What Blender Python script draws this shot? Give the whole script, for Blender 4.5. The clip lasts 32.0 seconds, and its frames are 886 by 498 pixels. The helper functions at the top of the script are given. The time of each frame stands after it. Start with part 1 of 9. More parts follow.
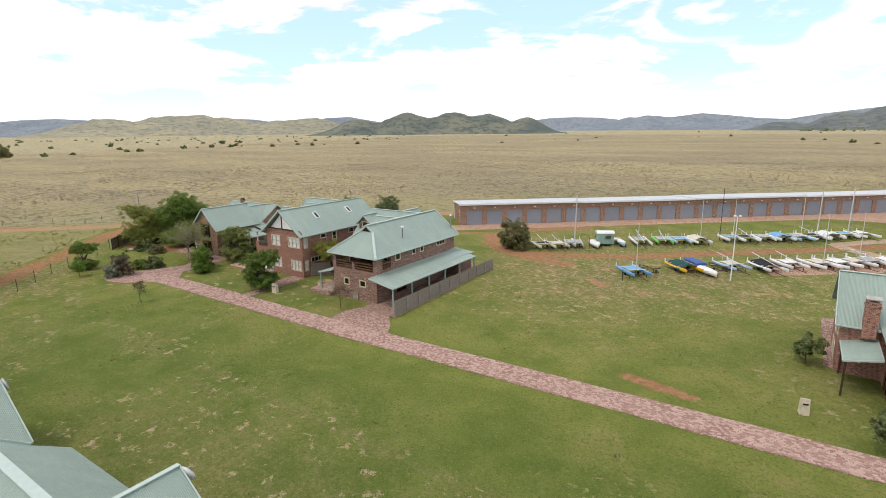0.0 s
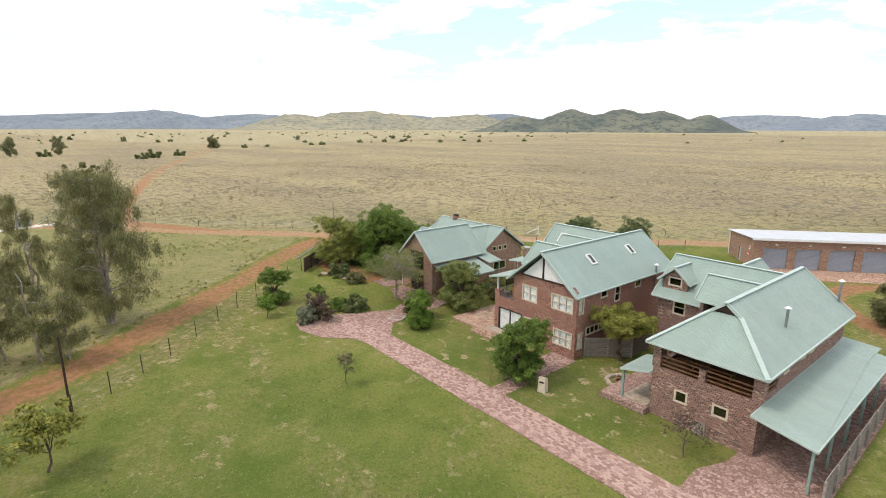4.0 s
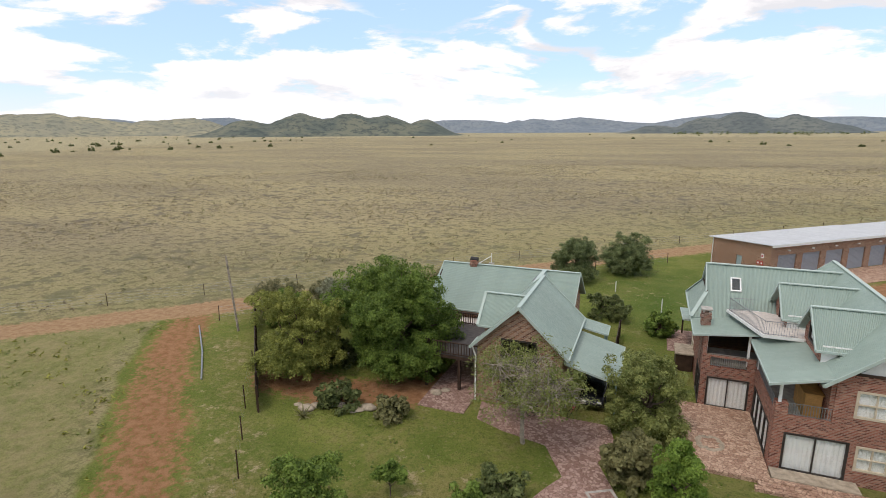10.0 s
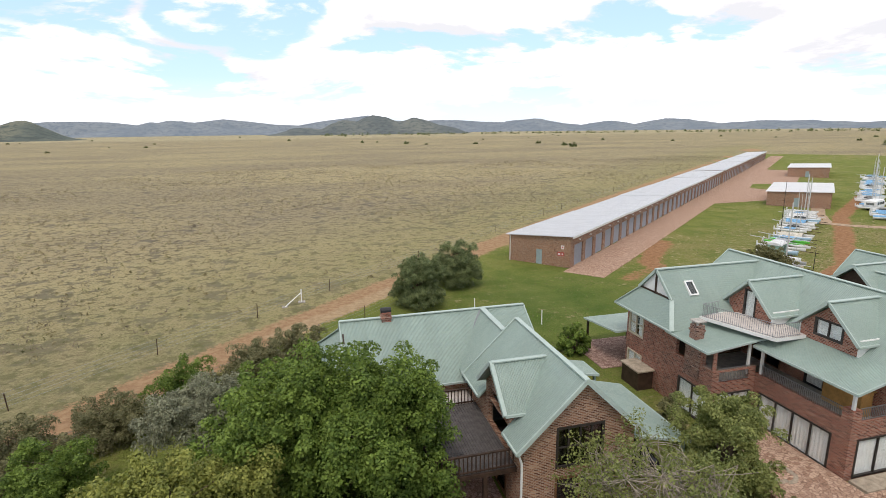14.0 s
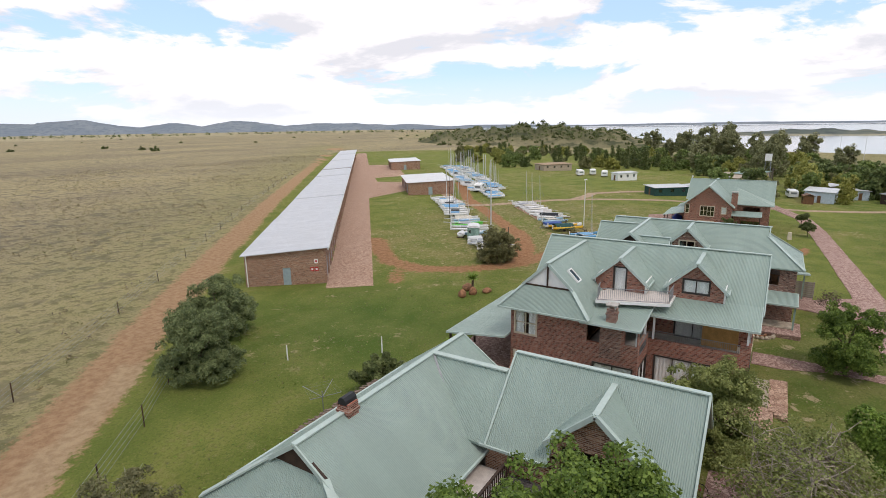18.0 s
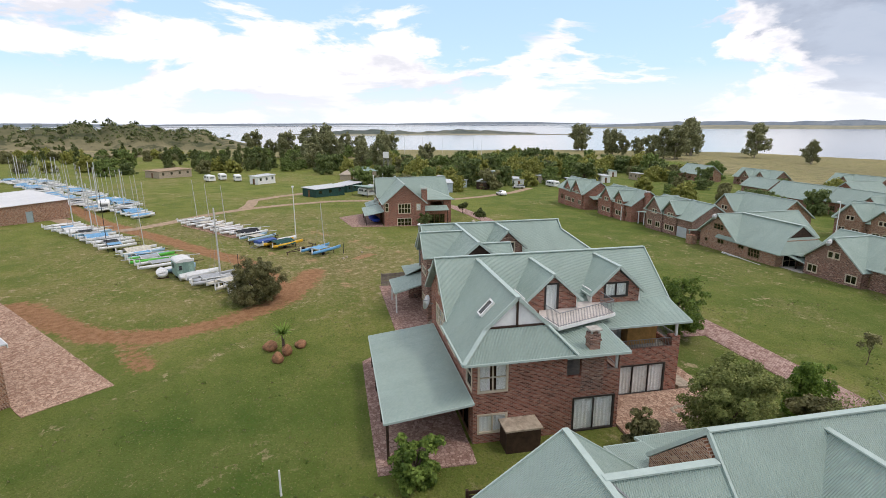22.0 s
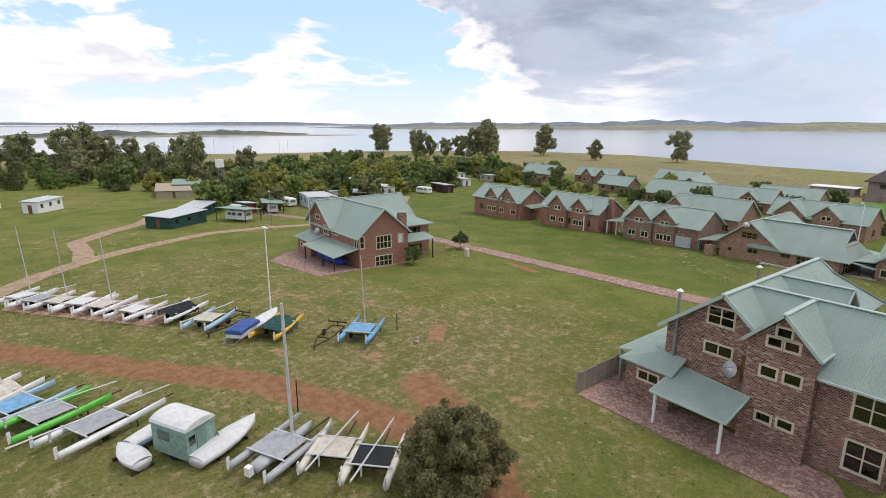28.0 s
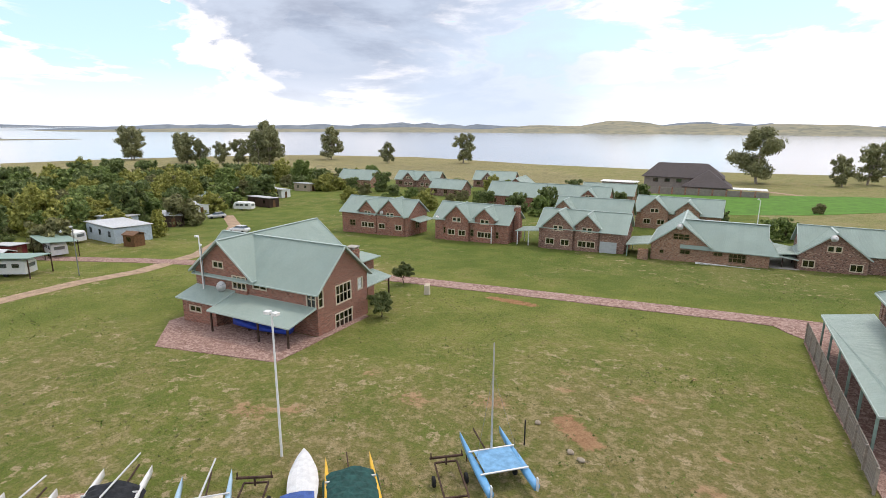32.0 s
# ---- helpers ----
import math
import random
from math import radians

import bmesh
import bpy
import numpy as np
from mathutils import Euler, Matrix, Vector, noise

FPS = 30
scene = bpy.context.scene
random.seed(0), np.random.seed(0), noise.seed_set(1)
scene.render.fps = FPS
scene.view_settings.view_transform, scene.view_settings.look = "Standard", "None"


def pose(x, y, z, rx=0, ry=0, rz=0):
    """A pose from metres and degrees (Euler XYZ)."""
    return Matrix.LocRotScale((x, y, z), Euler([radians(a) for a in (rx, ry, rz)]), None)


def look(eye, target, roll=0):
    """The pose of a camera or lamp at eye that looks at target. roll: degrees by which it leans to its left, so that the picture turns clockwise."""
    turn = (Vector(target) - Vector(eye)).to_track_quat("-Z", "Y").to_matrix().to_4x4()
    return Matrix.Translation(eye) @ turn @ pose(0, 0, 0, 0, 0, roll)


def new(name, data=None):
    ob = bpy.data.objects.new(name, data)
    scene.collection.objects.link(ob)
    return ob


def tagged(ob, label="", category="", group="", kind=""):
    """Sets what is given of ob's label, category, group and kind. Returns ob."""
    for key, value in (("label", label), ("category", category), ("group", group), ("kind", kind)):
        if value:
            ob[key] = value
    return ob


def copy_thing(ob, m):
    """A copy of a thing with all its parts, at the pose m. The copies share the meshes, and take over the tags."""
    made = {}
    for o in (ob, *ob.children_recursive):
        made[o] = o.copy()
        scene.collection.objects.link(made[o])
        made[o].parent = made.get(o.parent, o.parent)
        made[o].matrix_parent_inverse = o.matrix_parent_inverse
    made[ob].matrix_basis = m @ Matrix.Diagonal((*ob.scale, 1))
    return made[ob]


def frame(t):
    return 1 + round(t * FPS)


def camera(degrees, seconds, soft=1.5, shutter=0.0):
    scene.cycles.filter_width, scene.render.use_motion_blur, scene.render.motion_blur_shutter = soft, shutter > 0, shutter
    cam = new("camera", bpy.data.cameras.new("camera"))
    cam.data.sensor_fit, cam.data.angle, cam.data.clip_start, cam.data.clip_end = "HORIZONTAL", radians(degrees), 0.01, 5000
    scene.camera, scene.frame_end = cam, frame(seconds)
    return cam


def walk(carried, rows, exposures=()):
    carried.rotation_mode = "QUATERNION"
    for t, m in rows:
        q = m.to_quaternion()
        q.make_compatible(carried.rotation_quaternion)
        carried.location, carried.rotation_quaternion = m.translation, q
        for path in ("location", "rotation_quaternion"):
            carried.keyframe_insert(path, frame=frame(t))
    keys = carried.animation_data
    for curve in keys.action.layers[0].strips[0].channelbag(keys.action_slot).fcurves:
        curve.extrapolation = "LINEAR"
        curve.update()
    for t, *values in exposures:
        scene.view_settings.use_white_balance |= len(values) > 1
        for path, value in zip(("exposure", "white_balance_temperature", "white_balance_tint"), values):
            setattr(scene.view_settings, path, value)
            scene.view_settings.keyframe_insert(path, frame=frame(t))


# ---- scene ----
cam = camera(79.73, 32.0, 0.6)
# seconds, place in metres, Euler degrees
PATH = [
    (0.0, -9.72, 5.91, 19.27, 77.21, 0.59, 33.95),
    (0.5, -13.05, 8.13, 19.08, 77.32, 0.42, 36.45),
    (1.0, -16.42, 10.21, 18.94, 77.44, 0.25, 39.18),
    (1.5, -19.88, 12.00, 18.84, 77.51, 0.10, 40.89),
    (2.0, -23.43, 13.52, 18.82, 77.53, -0.01, 41.74),
    (2.5, -27.09, 14.68, 18.91, 77.47, -0.09, 43.54),
    (3.0, -30.81, 15.64, 19.04, 77.33, -0.12, 46.43),
    (3.5, -34.59, 16.37, 19.25, 77.14, -0.11, 48.82),
    (4.0, -38.42, 16.81, 19.41, 76.95, -0.07, 50.40),
    (4.5, -42.35, 17.07, 19.51, 76.84, -0.01, 51.99),
    (6.5, -57.22, 17.90, 19.42, 76.81, 0.16, 53.44),
    (7.0, -60.72, 18.05, 19.31, 76.84, 0.20, 52.37),
    (7.5, -64.14, 18.24, 19.15, 76.94, 0.21, 48.96),
    (8.0, -67.55, 18.54, 18.98, 77.08, 0.24, 44.23),
    (8.5, -70.92, 18.88, 18.83, 77.21, 0.27, 37.96),
    (9.0, -74.29, 19.32, 18.73, 77.31, 0.30, 32.33),
    (9.5, -77.49, 20.10, 18.62, 77.34, 0.31, 26.88),
    (10.0, -80.43, 21.17, 18.55, 77.35, 0.31, 21.74),
    (10.5, -83.23, 22.45, 18.52, 77.37, 0.30, 17.26),
    (11.0, -85.86, 23.87, 18.49, 77.39, 0.30, 13.48),
    (11.5, -88.41, 25.42, 18.45, 77.39, 0.31, 9.50),
    (12.0, -90.81, 27.03, 18.42, 77.39, 0.35, 5.40),
    (12.5, -93.10, 28.71, 18.40, 77.38, 0.45, 0.70),
    (13.0, -95.38, 30.42, 18.38, 77.37, 0.56, -4.12),
    (13.5, -97.68, 32.05, 18.38, 77.33, 0.64, -8.49),
    (14.0, -99.85, 33.72, 18.37, 77.28, 0.67, -14.49),
    (14.5, -101.92, 35.58, 18.35, 77.22, 0.67, -21.54),
    (16.5, -108.57, 44.37, 18.25, 77.01, 0.68, -42.18),
    (17.0, -109.54, 46.81, 18.15, 76.99, 0.75, -47.69),
    (17.5, -110.06, 49.48, 18.03, 76.97, 0.82, -53.10),
    (18.0, -110.29, 52.22, 17.95, 76.94, 0.87, -58.06),
    (18.5, -110.34, 55.00, 17.95, 76.90, 0.87, -63.25),
    (19.0, -110.20, 57.90, 17.97, 76.83, 0.84, -68.86),
    (19.5, -109.68, 60.77, 17.97, 76.79, 0.73, -74.13),
    (20.0, -108.93, 63.67, 17.97, 76.74, 0.61, -79.75),
    (20.5, -107.86, 66.52, 17.98, 76.68, 0.49, -85.60),
    (21.0, -106.46, 69.27, 17.97, 76.61, 0.39, -91.09),
    (21.5, -104.81, 72.05, 17.98, 76.60, 0.33, -96.41),
    (22.0, -102.78, 74.64, 17.98, 76.56, 0.25, -101.62),
    (22.5, -100.45, 77.08, 17.97, 76.52, 0.17, -107.22),
    (23.0, -97.88, 79.37, 17.95, 76.46, 0.09, -110.74),
    (23.5, -95.10, 81.40, 17.99, 76.39, -0.04, -112.09),
    (24.0, -92.18, 83.35, 18.00, 76.33, -0.13, -112.29),
    (24.5, -89.16, 85.28, 18.03, 76.31, -0.14, -112.29),
    (25.0, -86.12, 87.15, 18.02, 76.35, -0.06, -112.34),
    (25.5, -82.79, 88.94, 18.02, 76.42, 0.03, -113.22),
    (27.5, -69.18, 95.97, 17.99, 76.48, -0.03, -122.54),
    (28.0, -65.69, 97.35, 17.96, 76.56, -0.06, -126.98),
    (28.5, -62.06, 98.49, 17.90, 76.61, -0.15, -132.04),
    (29.0, -58.38, 99.46, 17.81, 76.64, -0.26, -136.76),
    (29.5, -54.68, 100.23, 17.76, 76.69, -0.34, -140.99),
    (30.0, -50.93, 100.69, 17.76, 76.75, -0.36, -145.33),
    (30.5, -47.17, 100.99, 17.74, 76.82, -0.33, -149.73),
    (31.0, -43.48, 101.02, 17.74, 76.85, -0.30, -151.53),
    (31.5, -39.69, 100.77, 17.76, 76.86, -0.28, -152.39),
    (32.0, -35.82, 100.43, 17.81, 76.89, -0.28, -152.90),
]
LIGHT = [(0.0, 0.18, 6750, 13), (2.0, 0.34, 6750, 12), (4.0, 0.44, 6750, 13), (7.0, 0.22, 6750, 13), (9.0, -0.08, 6700, 13), (11.0, -0.02, 6700, 13), (13.0, 0.06, 6700, 13), (17.0, 0.02, 6650, 14), (19.0, -0.27, 6550, 15), (20.0, -0.38, 6500, 14), (21.0, -0.2, 6500, 14), (23.0, 0.0, 6550, 15), (25.0, 0.02, 6550, 15), (28.0, -0.06, 6550, 15), (30.0, 0.12, 6600, 15), (32.0, 0.18, 6600, 15)]  # seconds, stops, white balance
walk(cam, [(t, pose(x, y, z, rx, ry, rz)) for t, x, y, z, rx, ry, rz in PATH], LIGHT)

# ---- light ----
SUN_AZ, SUN_EL = 205.0, 60.0  # degrees from +y towards +x, and above the horizon
SUN_WAY = Vector((math.sin(radians(SUN_AZ)) * math.cos(radians(SUN_EL)), math.cos(radians(SUN_AZ)) * math.cos(radians(SUN_EL)), math.sin(radians(SUN_EL))))
sun = new("sun", bpy.data.lights.new("sun", "SUN"))
sun.data.energy, sun.data.angle, sun.data.color = 1.35, radians(12.0), (1.0, 0.93, 0.83)
sun.matrix_world = look(SUN_WAY * 100, (0, 0, 0))


def make_world():
    w = bpy.data.worlds.new("sky")
    w.use_nodes = True
    scene.world = w
    nt = w.node_tree
    N, L = nt.nodes, nt.links
    N.clear()

    def nd(kind, **kw):
        n = N.new(kind)
        for k, v in kw.items():
            n.inputs[k].default_value = v
        return n

    def mth(op, a, b=None, c=None, clamp=False):
        n = N.new("ShaderNodeMath")
        n.operation, n.use_clamp = op, clamp
        for i, v in enumerate((a, b, c)):
            if v is None:
                continue
            if isinstance(v, (int, float)):
                n.inputs[i].default_value = v
            else:
                L.new(v, n.inputs[i])
        return n.outputs[0]

    def mix(f, a, b):
        n = N.new("ShaderNodeMix")
        n.data_type = "RGBA"
        for i, v in ((0, f), (6, a), (7, b)):
            if isinstance(v, (int, float)):
                n.inputs[i].default_value = v
            elif isinstance(v, tuple):
                n.inputs[i].default_value = (*v, 1)
            else:
                L.new(v, n.inputs[i])
        return n.outputs[2]

    sky = N.new("ShaderNodeTexSky")
    sky.sky_type, sky.sun_disc = "NISHITA", False
    sky.sun_elevation, sky.sun_rotation = radians(SUN_EL), radians(SUN_AZ)
    sky.air_density, sky.dust_density, sky.ozone_density = 1.0, 0.6, 1.5
    tc = N.new("ShaderNodeTexCoord")
    sep = N.new("ShaderNodeSeparateXYZ")
    L.new(tc.outputs["Generated"], sep.inputs[0])
    x, y, z = sep.outputs
    # heaped clouds: a noise on the dome, flattened towards the horizon
    def heap(up):
        zz = mth("ADD", mth("MULTIPLY", mth("MAXIMUM", z, 0.0), 3.4), 0.55 + up)
        com = N.new("ShaderNodeCombineXYZ")
        L.new(x, com.inputs[0]), L.new(y, com.inputs[1]), L.new(mth("MULTIPLY", zz, 1.0), com.inputs[2])
        sh = N.new("ShaderNodeVectorMath")
        sh.operation = "ADD"
        sh.inputs[1].default_value = (CLOUD_SEED, CLOUD_SEED * 0.7, 0)
        L.new(com.outputs[0], sh.inputs[0])
        n = nd("ShaderNodeTexNoise", Scale=3.1, Detail=10.0, Roughness=0.58, Distortion=0.25)
        L.new(sh.outputs[0], n.inputs["Vector"])
        return n.outputs[0]

    def towards(way, lo, hi, top, ragged):
        d = N.new("ShaderNodeVectorMath")
        d.operation = "DOT_PRODUCT"
        L.new(tc.outputs["Generated"], d.inputs[0])
        d.inputs[1].default_value = Vector(way).normalized()
        r = N.new("ShaderNodeMapRange")
        r.interpolation_type = "SMOOTHSTEP"
        for k, v in (("From Min", lo), ("From Max", hi), ("To Max", top)):
            r.inputs[k].default_value = v
        L.new(mth("ADD", d.outputs["Value"], mth("MULTIPLY", mth("SUBTRACT", n0, 0.5), ragged)), r.inputs[0])
        return r.outputs[0]

    def dome(a, e):
        a, e = radians(a), radians(e)
        return (math.sin(a) * math.cos(e), math.cos(a) * math.cos(e), math.sin(e))

    def cloud_mottle(n):
        r = N.new("ShaderNodeMapRange")
        r.interpolation_type = "SMOOTHSTEP"
        r.inputs["From Min"].default_value, r.inputs["From Max"].default_value = 0.42, 0.62
        L.new(n, r.inputs[0])
        return r.outputs[0]

    n0, n1 = heap(0.0), heap(0.12)
    # open blue between the heaps
    gaps = None
    for a, e, lo, hi in ((-24, 17, 0.982, 0.997), (-6, 16, 0.982, 0.997), (90, 17, 0.984, 0.997), (106, 14, 0.984, 0.997), (121, 11, 0.987, 0.997), (-75, 24, 0.97, 0.995)):
        g = towards(dome(a, e), lo, hi, 0.16, 0.12)
        gaps = g if gaps is None else mth("MAXIMUM", gaps, g)
    cover = N.new("ShaderNodeMapRange")
    cover.interpolation_type = "SMOOTHSTEP"
    for k, v in (("From Min", 0.415), ("From Max", 0.475)):
        cover.inputs[k].default_value = v
    rain = mth("MAXIMUM", towards(dome(154, 17.5), 0.958, 0.989, 0.95, 0.22), towards(dome(140, 15), 0.978, 0.994, 0.9, 0.2))
    shaft = towards(dome(160, 5), 0.974, 0.997, 0.85, 0.06)
    L.new(mth("ADD", mth("SUBTRACT", n0, gaps), mth("MULTIPLY", rain, 0.2)), cover.inputs[0])
    # bellies are grey where more cloud lies above
    br = N.new("ShaderNodeMapRange")
    br.interpolation_type = "SMOOTHSTEP"
    for k, v in (("From Min", 0.0), ("From Max", 0.12), ("To Max", 0.5)):
        br.inputs[k].default_value = v
    L.new(mth("SUBTRACT", n1, n0), br.inputs[0])
    white = mix(br.outputs[0], (8.0, 8.0, 8.1), (4.0, 4.4, 5.1))
    white = mix(rain, white, mix(cloud_mottle(n1), (2.1, 2.6, 3.45), (3.6, 4.3, 5.25)))
    body = mix(cover.outputs[0], mix(0.55, sky.outputs[0], (5.0, 7.4, 9.6)), white)
    hz = N.new("ShaderNodeMapRange")
    for k, v in (("From Min", 0.0), ("From Max", 0.09), ("To Min", 0.8), ("To Max", 0.0)):
        hz.inputs[k].default_value = v
    L.new(z, hz.inputs[0])
    body = mix(shaft, mix(hz.outputs[0], body, (7.0, 7.5, 8.0)), (4.4, 5.25, 6.3))
    bg = N.new("ShaderNodeBackground")
    bg.inputs["Strength"].default_value = 0.142
    L.new(body, bg.inputs["Color"])
    out = N.new("ShaderNodeOutputWorld")
    L.new(bg.outputs[0], out.inputs[0])


CLOUD_SEED = 3.37
make_world()

# ---- materials ----
class Mat:
    """A small builder of node materials."""

    def __init__(self, name, rough=0.8, metal=0.0, spec=0.3):
        self.m = bpy.data.materials.new(name)
        self.m.use_nodes = True
        self.nt = self.m.node_tree
        self.N, self.L = self.nt.nodes, self.nt.links
        self.b = self.N["Principled BSDF"]
        self.b.inputs["Roughness"].default_value = rough
        self.b.inputs["Metallic"].default_value = metal
        self.b.inputs["Specular IOR Level"].default_value = spec
        self.tc = self.N.new("ShaderNodeTexCoord")

    def put(self, socket, v):
        if isinstance(v, (int, float)):
            socket.default_value = v
        elif isinstance(v, tuple):
            socket.default_value = (*v, 1) if len(v) == 3 and socket.type == "RGBA" else v
        else:
            self.L.new(v, socket)

    def math(self, op, a, b=0.0, clamp=False):
        n = self.N.new("ShaderNodeMath")
        n.operation, n.use_clamp = op, clamp
        self.put(n.inputs[0], a), self.put(n.inputs[1], b)
        return n.outputs[0]

    def coord(self, which="Object", scale=(1, 1, 1), rot=(0, 0, 0)):
        if which == "World":
            out = self.N.new("ShaderNodeNewGeometry").outputs["Position"]
        else:
            out = self.tc.outputs[which]
        mp = self.N.new("ShaderNodeMapping")
        mp.inputs["Scale"].default_value = scale
        mp.inputs["Rotation"].default_value = rot
        self.L.new(out, mp.inputs[0])
        return mp.outputs[0]

    def noise(self, vec, scale, detail=4.0, rough=0.55, distort=0.0):
        n = self.N.new("ShaderNodeTexNoise")
        n.inputs["Scale"].default_value, n.inputs["Detail"].default_value = scale, detail
        n.inputs["Roughness"].default_value, n.inputs["Distortion"].default_value = rough, distort
        self.L.new(vec, n.inputs["Vector"])
        return n.outputs[0]

    def vor(self, vec, scale, out="Color", feature="F1"):
        n = self.N.new("ShaderNodeTexVoronoi")
        n.feature = feature
        n.inputs["Scale"].default_value = scale
        self.L.new(vec, n.inputs["Vector"])
        return n.outputs[out]

    def ramp(self, f, lo, hi, a=0.0, b=1.0, smooth=True):
        n = self.N.new("ShaderNodeMapRange")
        n.interpolation_type = "SMOOTHSTEP" if smooth else "LINEAR"
        for k, v in (("From Min", lo), ("From Max", hi), ("To Min", a), ("To Max", b)):
            n.inputs[k].default_value = v
        self.put(n.inputs[0], f)
        return n.outputs[0]

    def mix(self, f, a, b, mode="MIX"):
        n = self.N.new("ShaderNodeMix")
        n.data_type, n.blend_type = "RGBA", mode
        self.put(n.inputs[0], f), self.put(n.inputs[6], a), self.put(n.inputs[7], b)
        return n.outputs[2]

    def attr(self, name):
        n = self.N.new("ShaderNodeAttribute")
        n.attribute_name = name
        return n.outputs["Fac"]

    def random(self):
        return self.N.new("ShaderNodeObjectInfo").outputs["Random"]

    def island(self):
        return self.N.new("ShaderNodeNewGeometry").outputs["Random Per Island"]

    def sep(self, vec):
        n = self.N.new("ShaderNodeSeparateXYZ")
        self.L.new(vec, n.inputs[0])
        return n.outputs

    def comb(self, x, y, z=0.0):
        n = self.N.new("ShaderNodeCombineXYZ")
        self.put(n.inputs[0], x), self.put(n.inputs[1], y), self.put(n.inputs[2], z)
        return n.outputs[0]

    def color(self, c):
        self.put(self.b.inputs["Base Color"], c)
        return self

    def rough(self, v):
        self.put(self.b.inputs["Roughness"], v)
        return self

    def bump(self, h, strength=0.4, dist=0.02):
        n = self.N.new("ShaderNodeBump")
        n.inputs["Strength"].default_value, n.inputs["Distance"].default_value = strength, dist
        self.L.new(h, n.inputs["Height"])
        self.L.new(n.outputs[0], self.b.inputs["Normal"])
        return self


def plain(name, c, rough=0.6, metal=0.0, vary=0.12, scale=3.0, spec=0.3, grain=True):
    """Paint, timber or metal of one colour with dirt at two scales."""
    m = Mat(name, rough, metal, spec)
    v = m.coord("World")
    f = m.math("ADD", m.math("MULTIPLY", m.noise(v, scale, 5), 0.6), m.math("MULTIPLY", m.noise(v, scale * 9, 3), 0.4))
    dark, light = tuple(x * (1 - vary * 1.6) for x in c), tuple(min(1, x * (1 + vary)) for x in c)
    m.color(m.mix(m.ramp(f, 0.3, 0.7), dark, light))
    if grain:
        m.bump(m.noise(v, scale * 12, 3), 0.15, 0.01)
    return m.m


def brick_material(name, a, b, c, mortar):
    m = Mat(name, 0.9, spec=0.15)
    x, y, z = m.sep(m.coord("Object"))
    v = m.comb(m.math("ADD", x, y), z)
    n = m.N.new("ShaderNodeTexBrick")
    for k, val in (("Scale", 1.0), ("Mortar Size", 0.017), ("Mortar Smooth", 0.3), ("Brick Width", 0.235), ("Row Height", 0.085), ("Bias", 0.0)):
        n.inputs[k].default_value = val
    m.L.new(v, n.inputs["Vector"])
    n.inputs["Color1"].default_value, n.inputs["Color2"].default_value, n.inputs["Mortar"].default_value = (0, 0, 0, 1), (1, 1, 1, 1), (0.5, 0.5, 0.5, 1)
    pick = n.outputs["Color"]
    col = m.mix(m.ramp(pick, 0.15, 0.45, smooth=False), a, b)
    col = m.mix(m.ramp(pick, 0.80, 0.97, smooth=False), col, c)
    w = m.coord("World")
    col = m.mix(m.ramp(m.noise(w, 0.35, 4), 0.35, 0.75, 0.0, 0.25), col, tuple(k * 0.5 for k in a))
    col = m.mix(m.ramp(m.noise(w, 16, 3), 0.45, 0.85, 0, 0.22), col, c)
    col = m.mix(m.math("MULTIPLY", n.outputs["Fac"], 0.7), col, mortar)
    m.color(col)
    m.bump(m.math("ADD", m.math("MULTIPLY", n.outputs["Fac"], -1.0), m.math("MULTIPLY", m.noise(w, 30, 2), 0.5)), 0.7, 0.012)
    return m.m


def roof_material(name, c, axis, pitch=0.17):
    """Painted corrugated sheet; axis: the ridge's direction, across which the ribs run."""
    m = Mat(name, 0.42, 0.0, 0.45)
    x, y, z = m.sep(m.coord("Object"))
    k = {"x": x, "y": y}[axis]
    wave = m.math("SINE", m.math("MULTIPLY", k, 2 * math.pi / pitch))
    w = m.coord("World")
    sheet = m.math("FLOOR", m.math("DIVIDE", k, 0.762))
    rnd = m.N.new("ShaderNodeTexWhiteNoise")
    rnd.noise_dimensions = "1D"
    m.L.new(sheet, rnd.inputs["W"])
    f = m.math("ADD", m.math("MULTIPLY", m.noise(w, 0.5, 5), 0.65), m.math("MULTIPLY", m.noise(w, 7, 4), 0.35))
    col = m.mix(m.ramp(f, 0.3, 0.72), tuple(v * 0.92 for v in c), tuple(min(1, v * 1.06) for v in c))
    col = m.mix(m.math("MULTIPLY", rnd.outputs["Value"], 0.16), col, tuple(v * 0.6 for v in c))
    m.color(col)
    m.rough(m.ramp(m.noise(w, 3, 3), 0.3, 0.7, 0.36, 0.55))
    m.bump(m.math("POWER", m.math("ABSOLUTE", wave), 3.0), 0.9, 0.03)
    return m.m


def leaf_material(name, a, b):
    m = Mat(name, 0.6, spec=0.25)
    v = m.coord("World")
    f = m.math("ADD", m.math("MULTIPLY", m.noise(v, 1.3, 2), 0.95), m.math("MULTIPLY", m.island(), 0.35))
    col = m.mix(m.ramp(f, 0.42, 0.92), tuple(x * 0.8 for x in a), tuple(x * 1.12 for x in b))
    col = m.mix(m.math("MULTIPLY", m.random(), 0.25), col, tuple(x * 0.8 for x in a))
    m.color(col)
    m.b.inputs["Transmission Weight"].default_value = 0.0
    t = m.N.new("ShaderNodeBsdfTranslucent")
    m.L.new(col, t.inputs["Color"])
    mx = m.N.new("ShaderNodeMixShader")
    mx.inputs[0].default_value = 0.26
    m.L.new(m.b.outputs[0], mx.inputs[1]), m.L.new(t.outputs[0], mx.inputs[2])
    m.L.new(mx.outputs[0], m.N["Material Output"].inputs["Surface"])
    return m.m


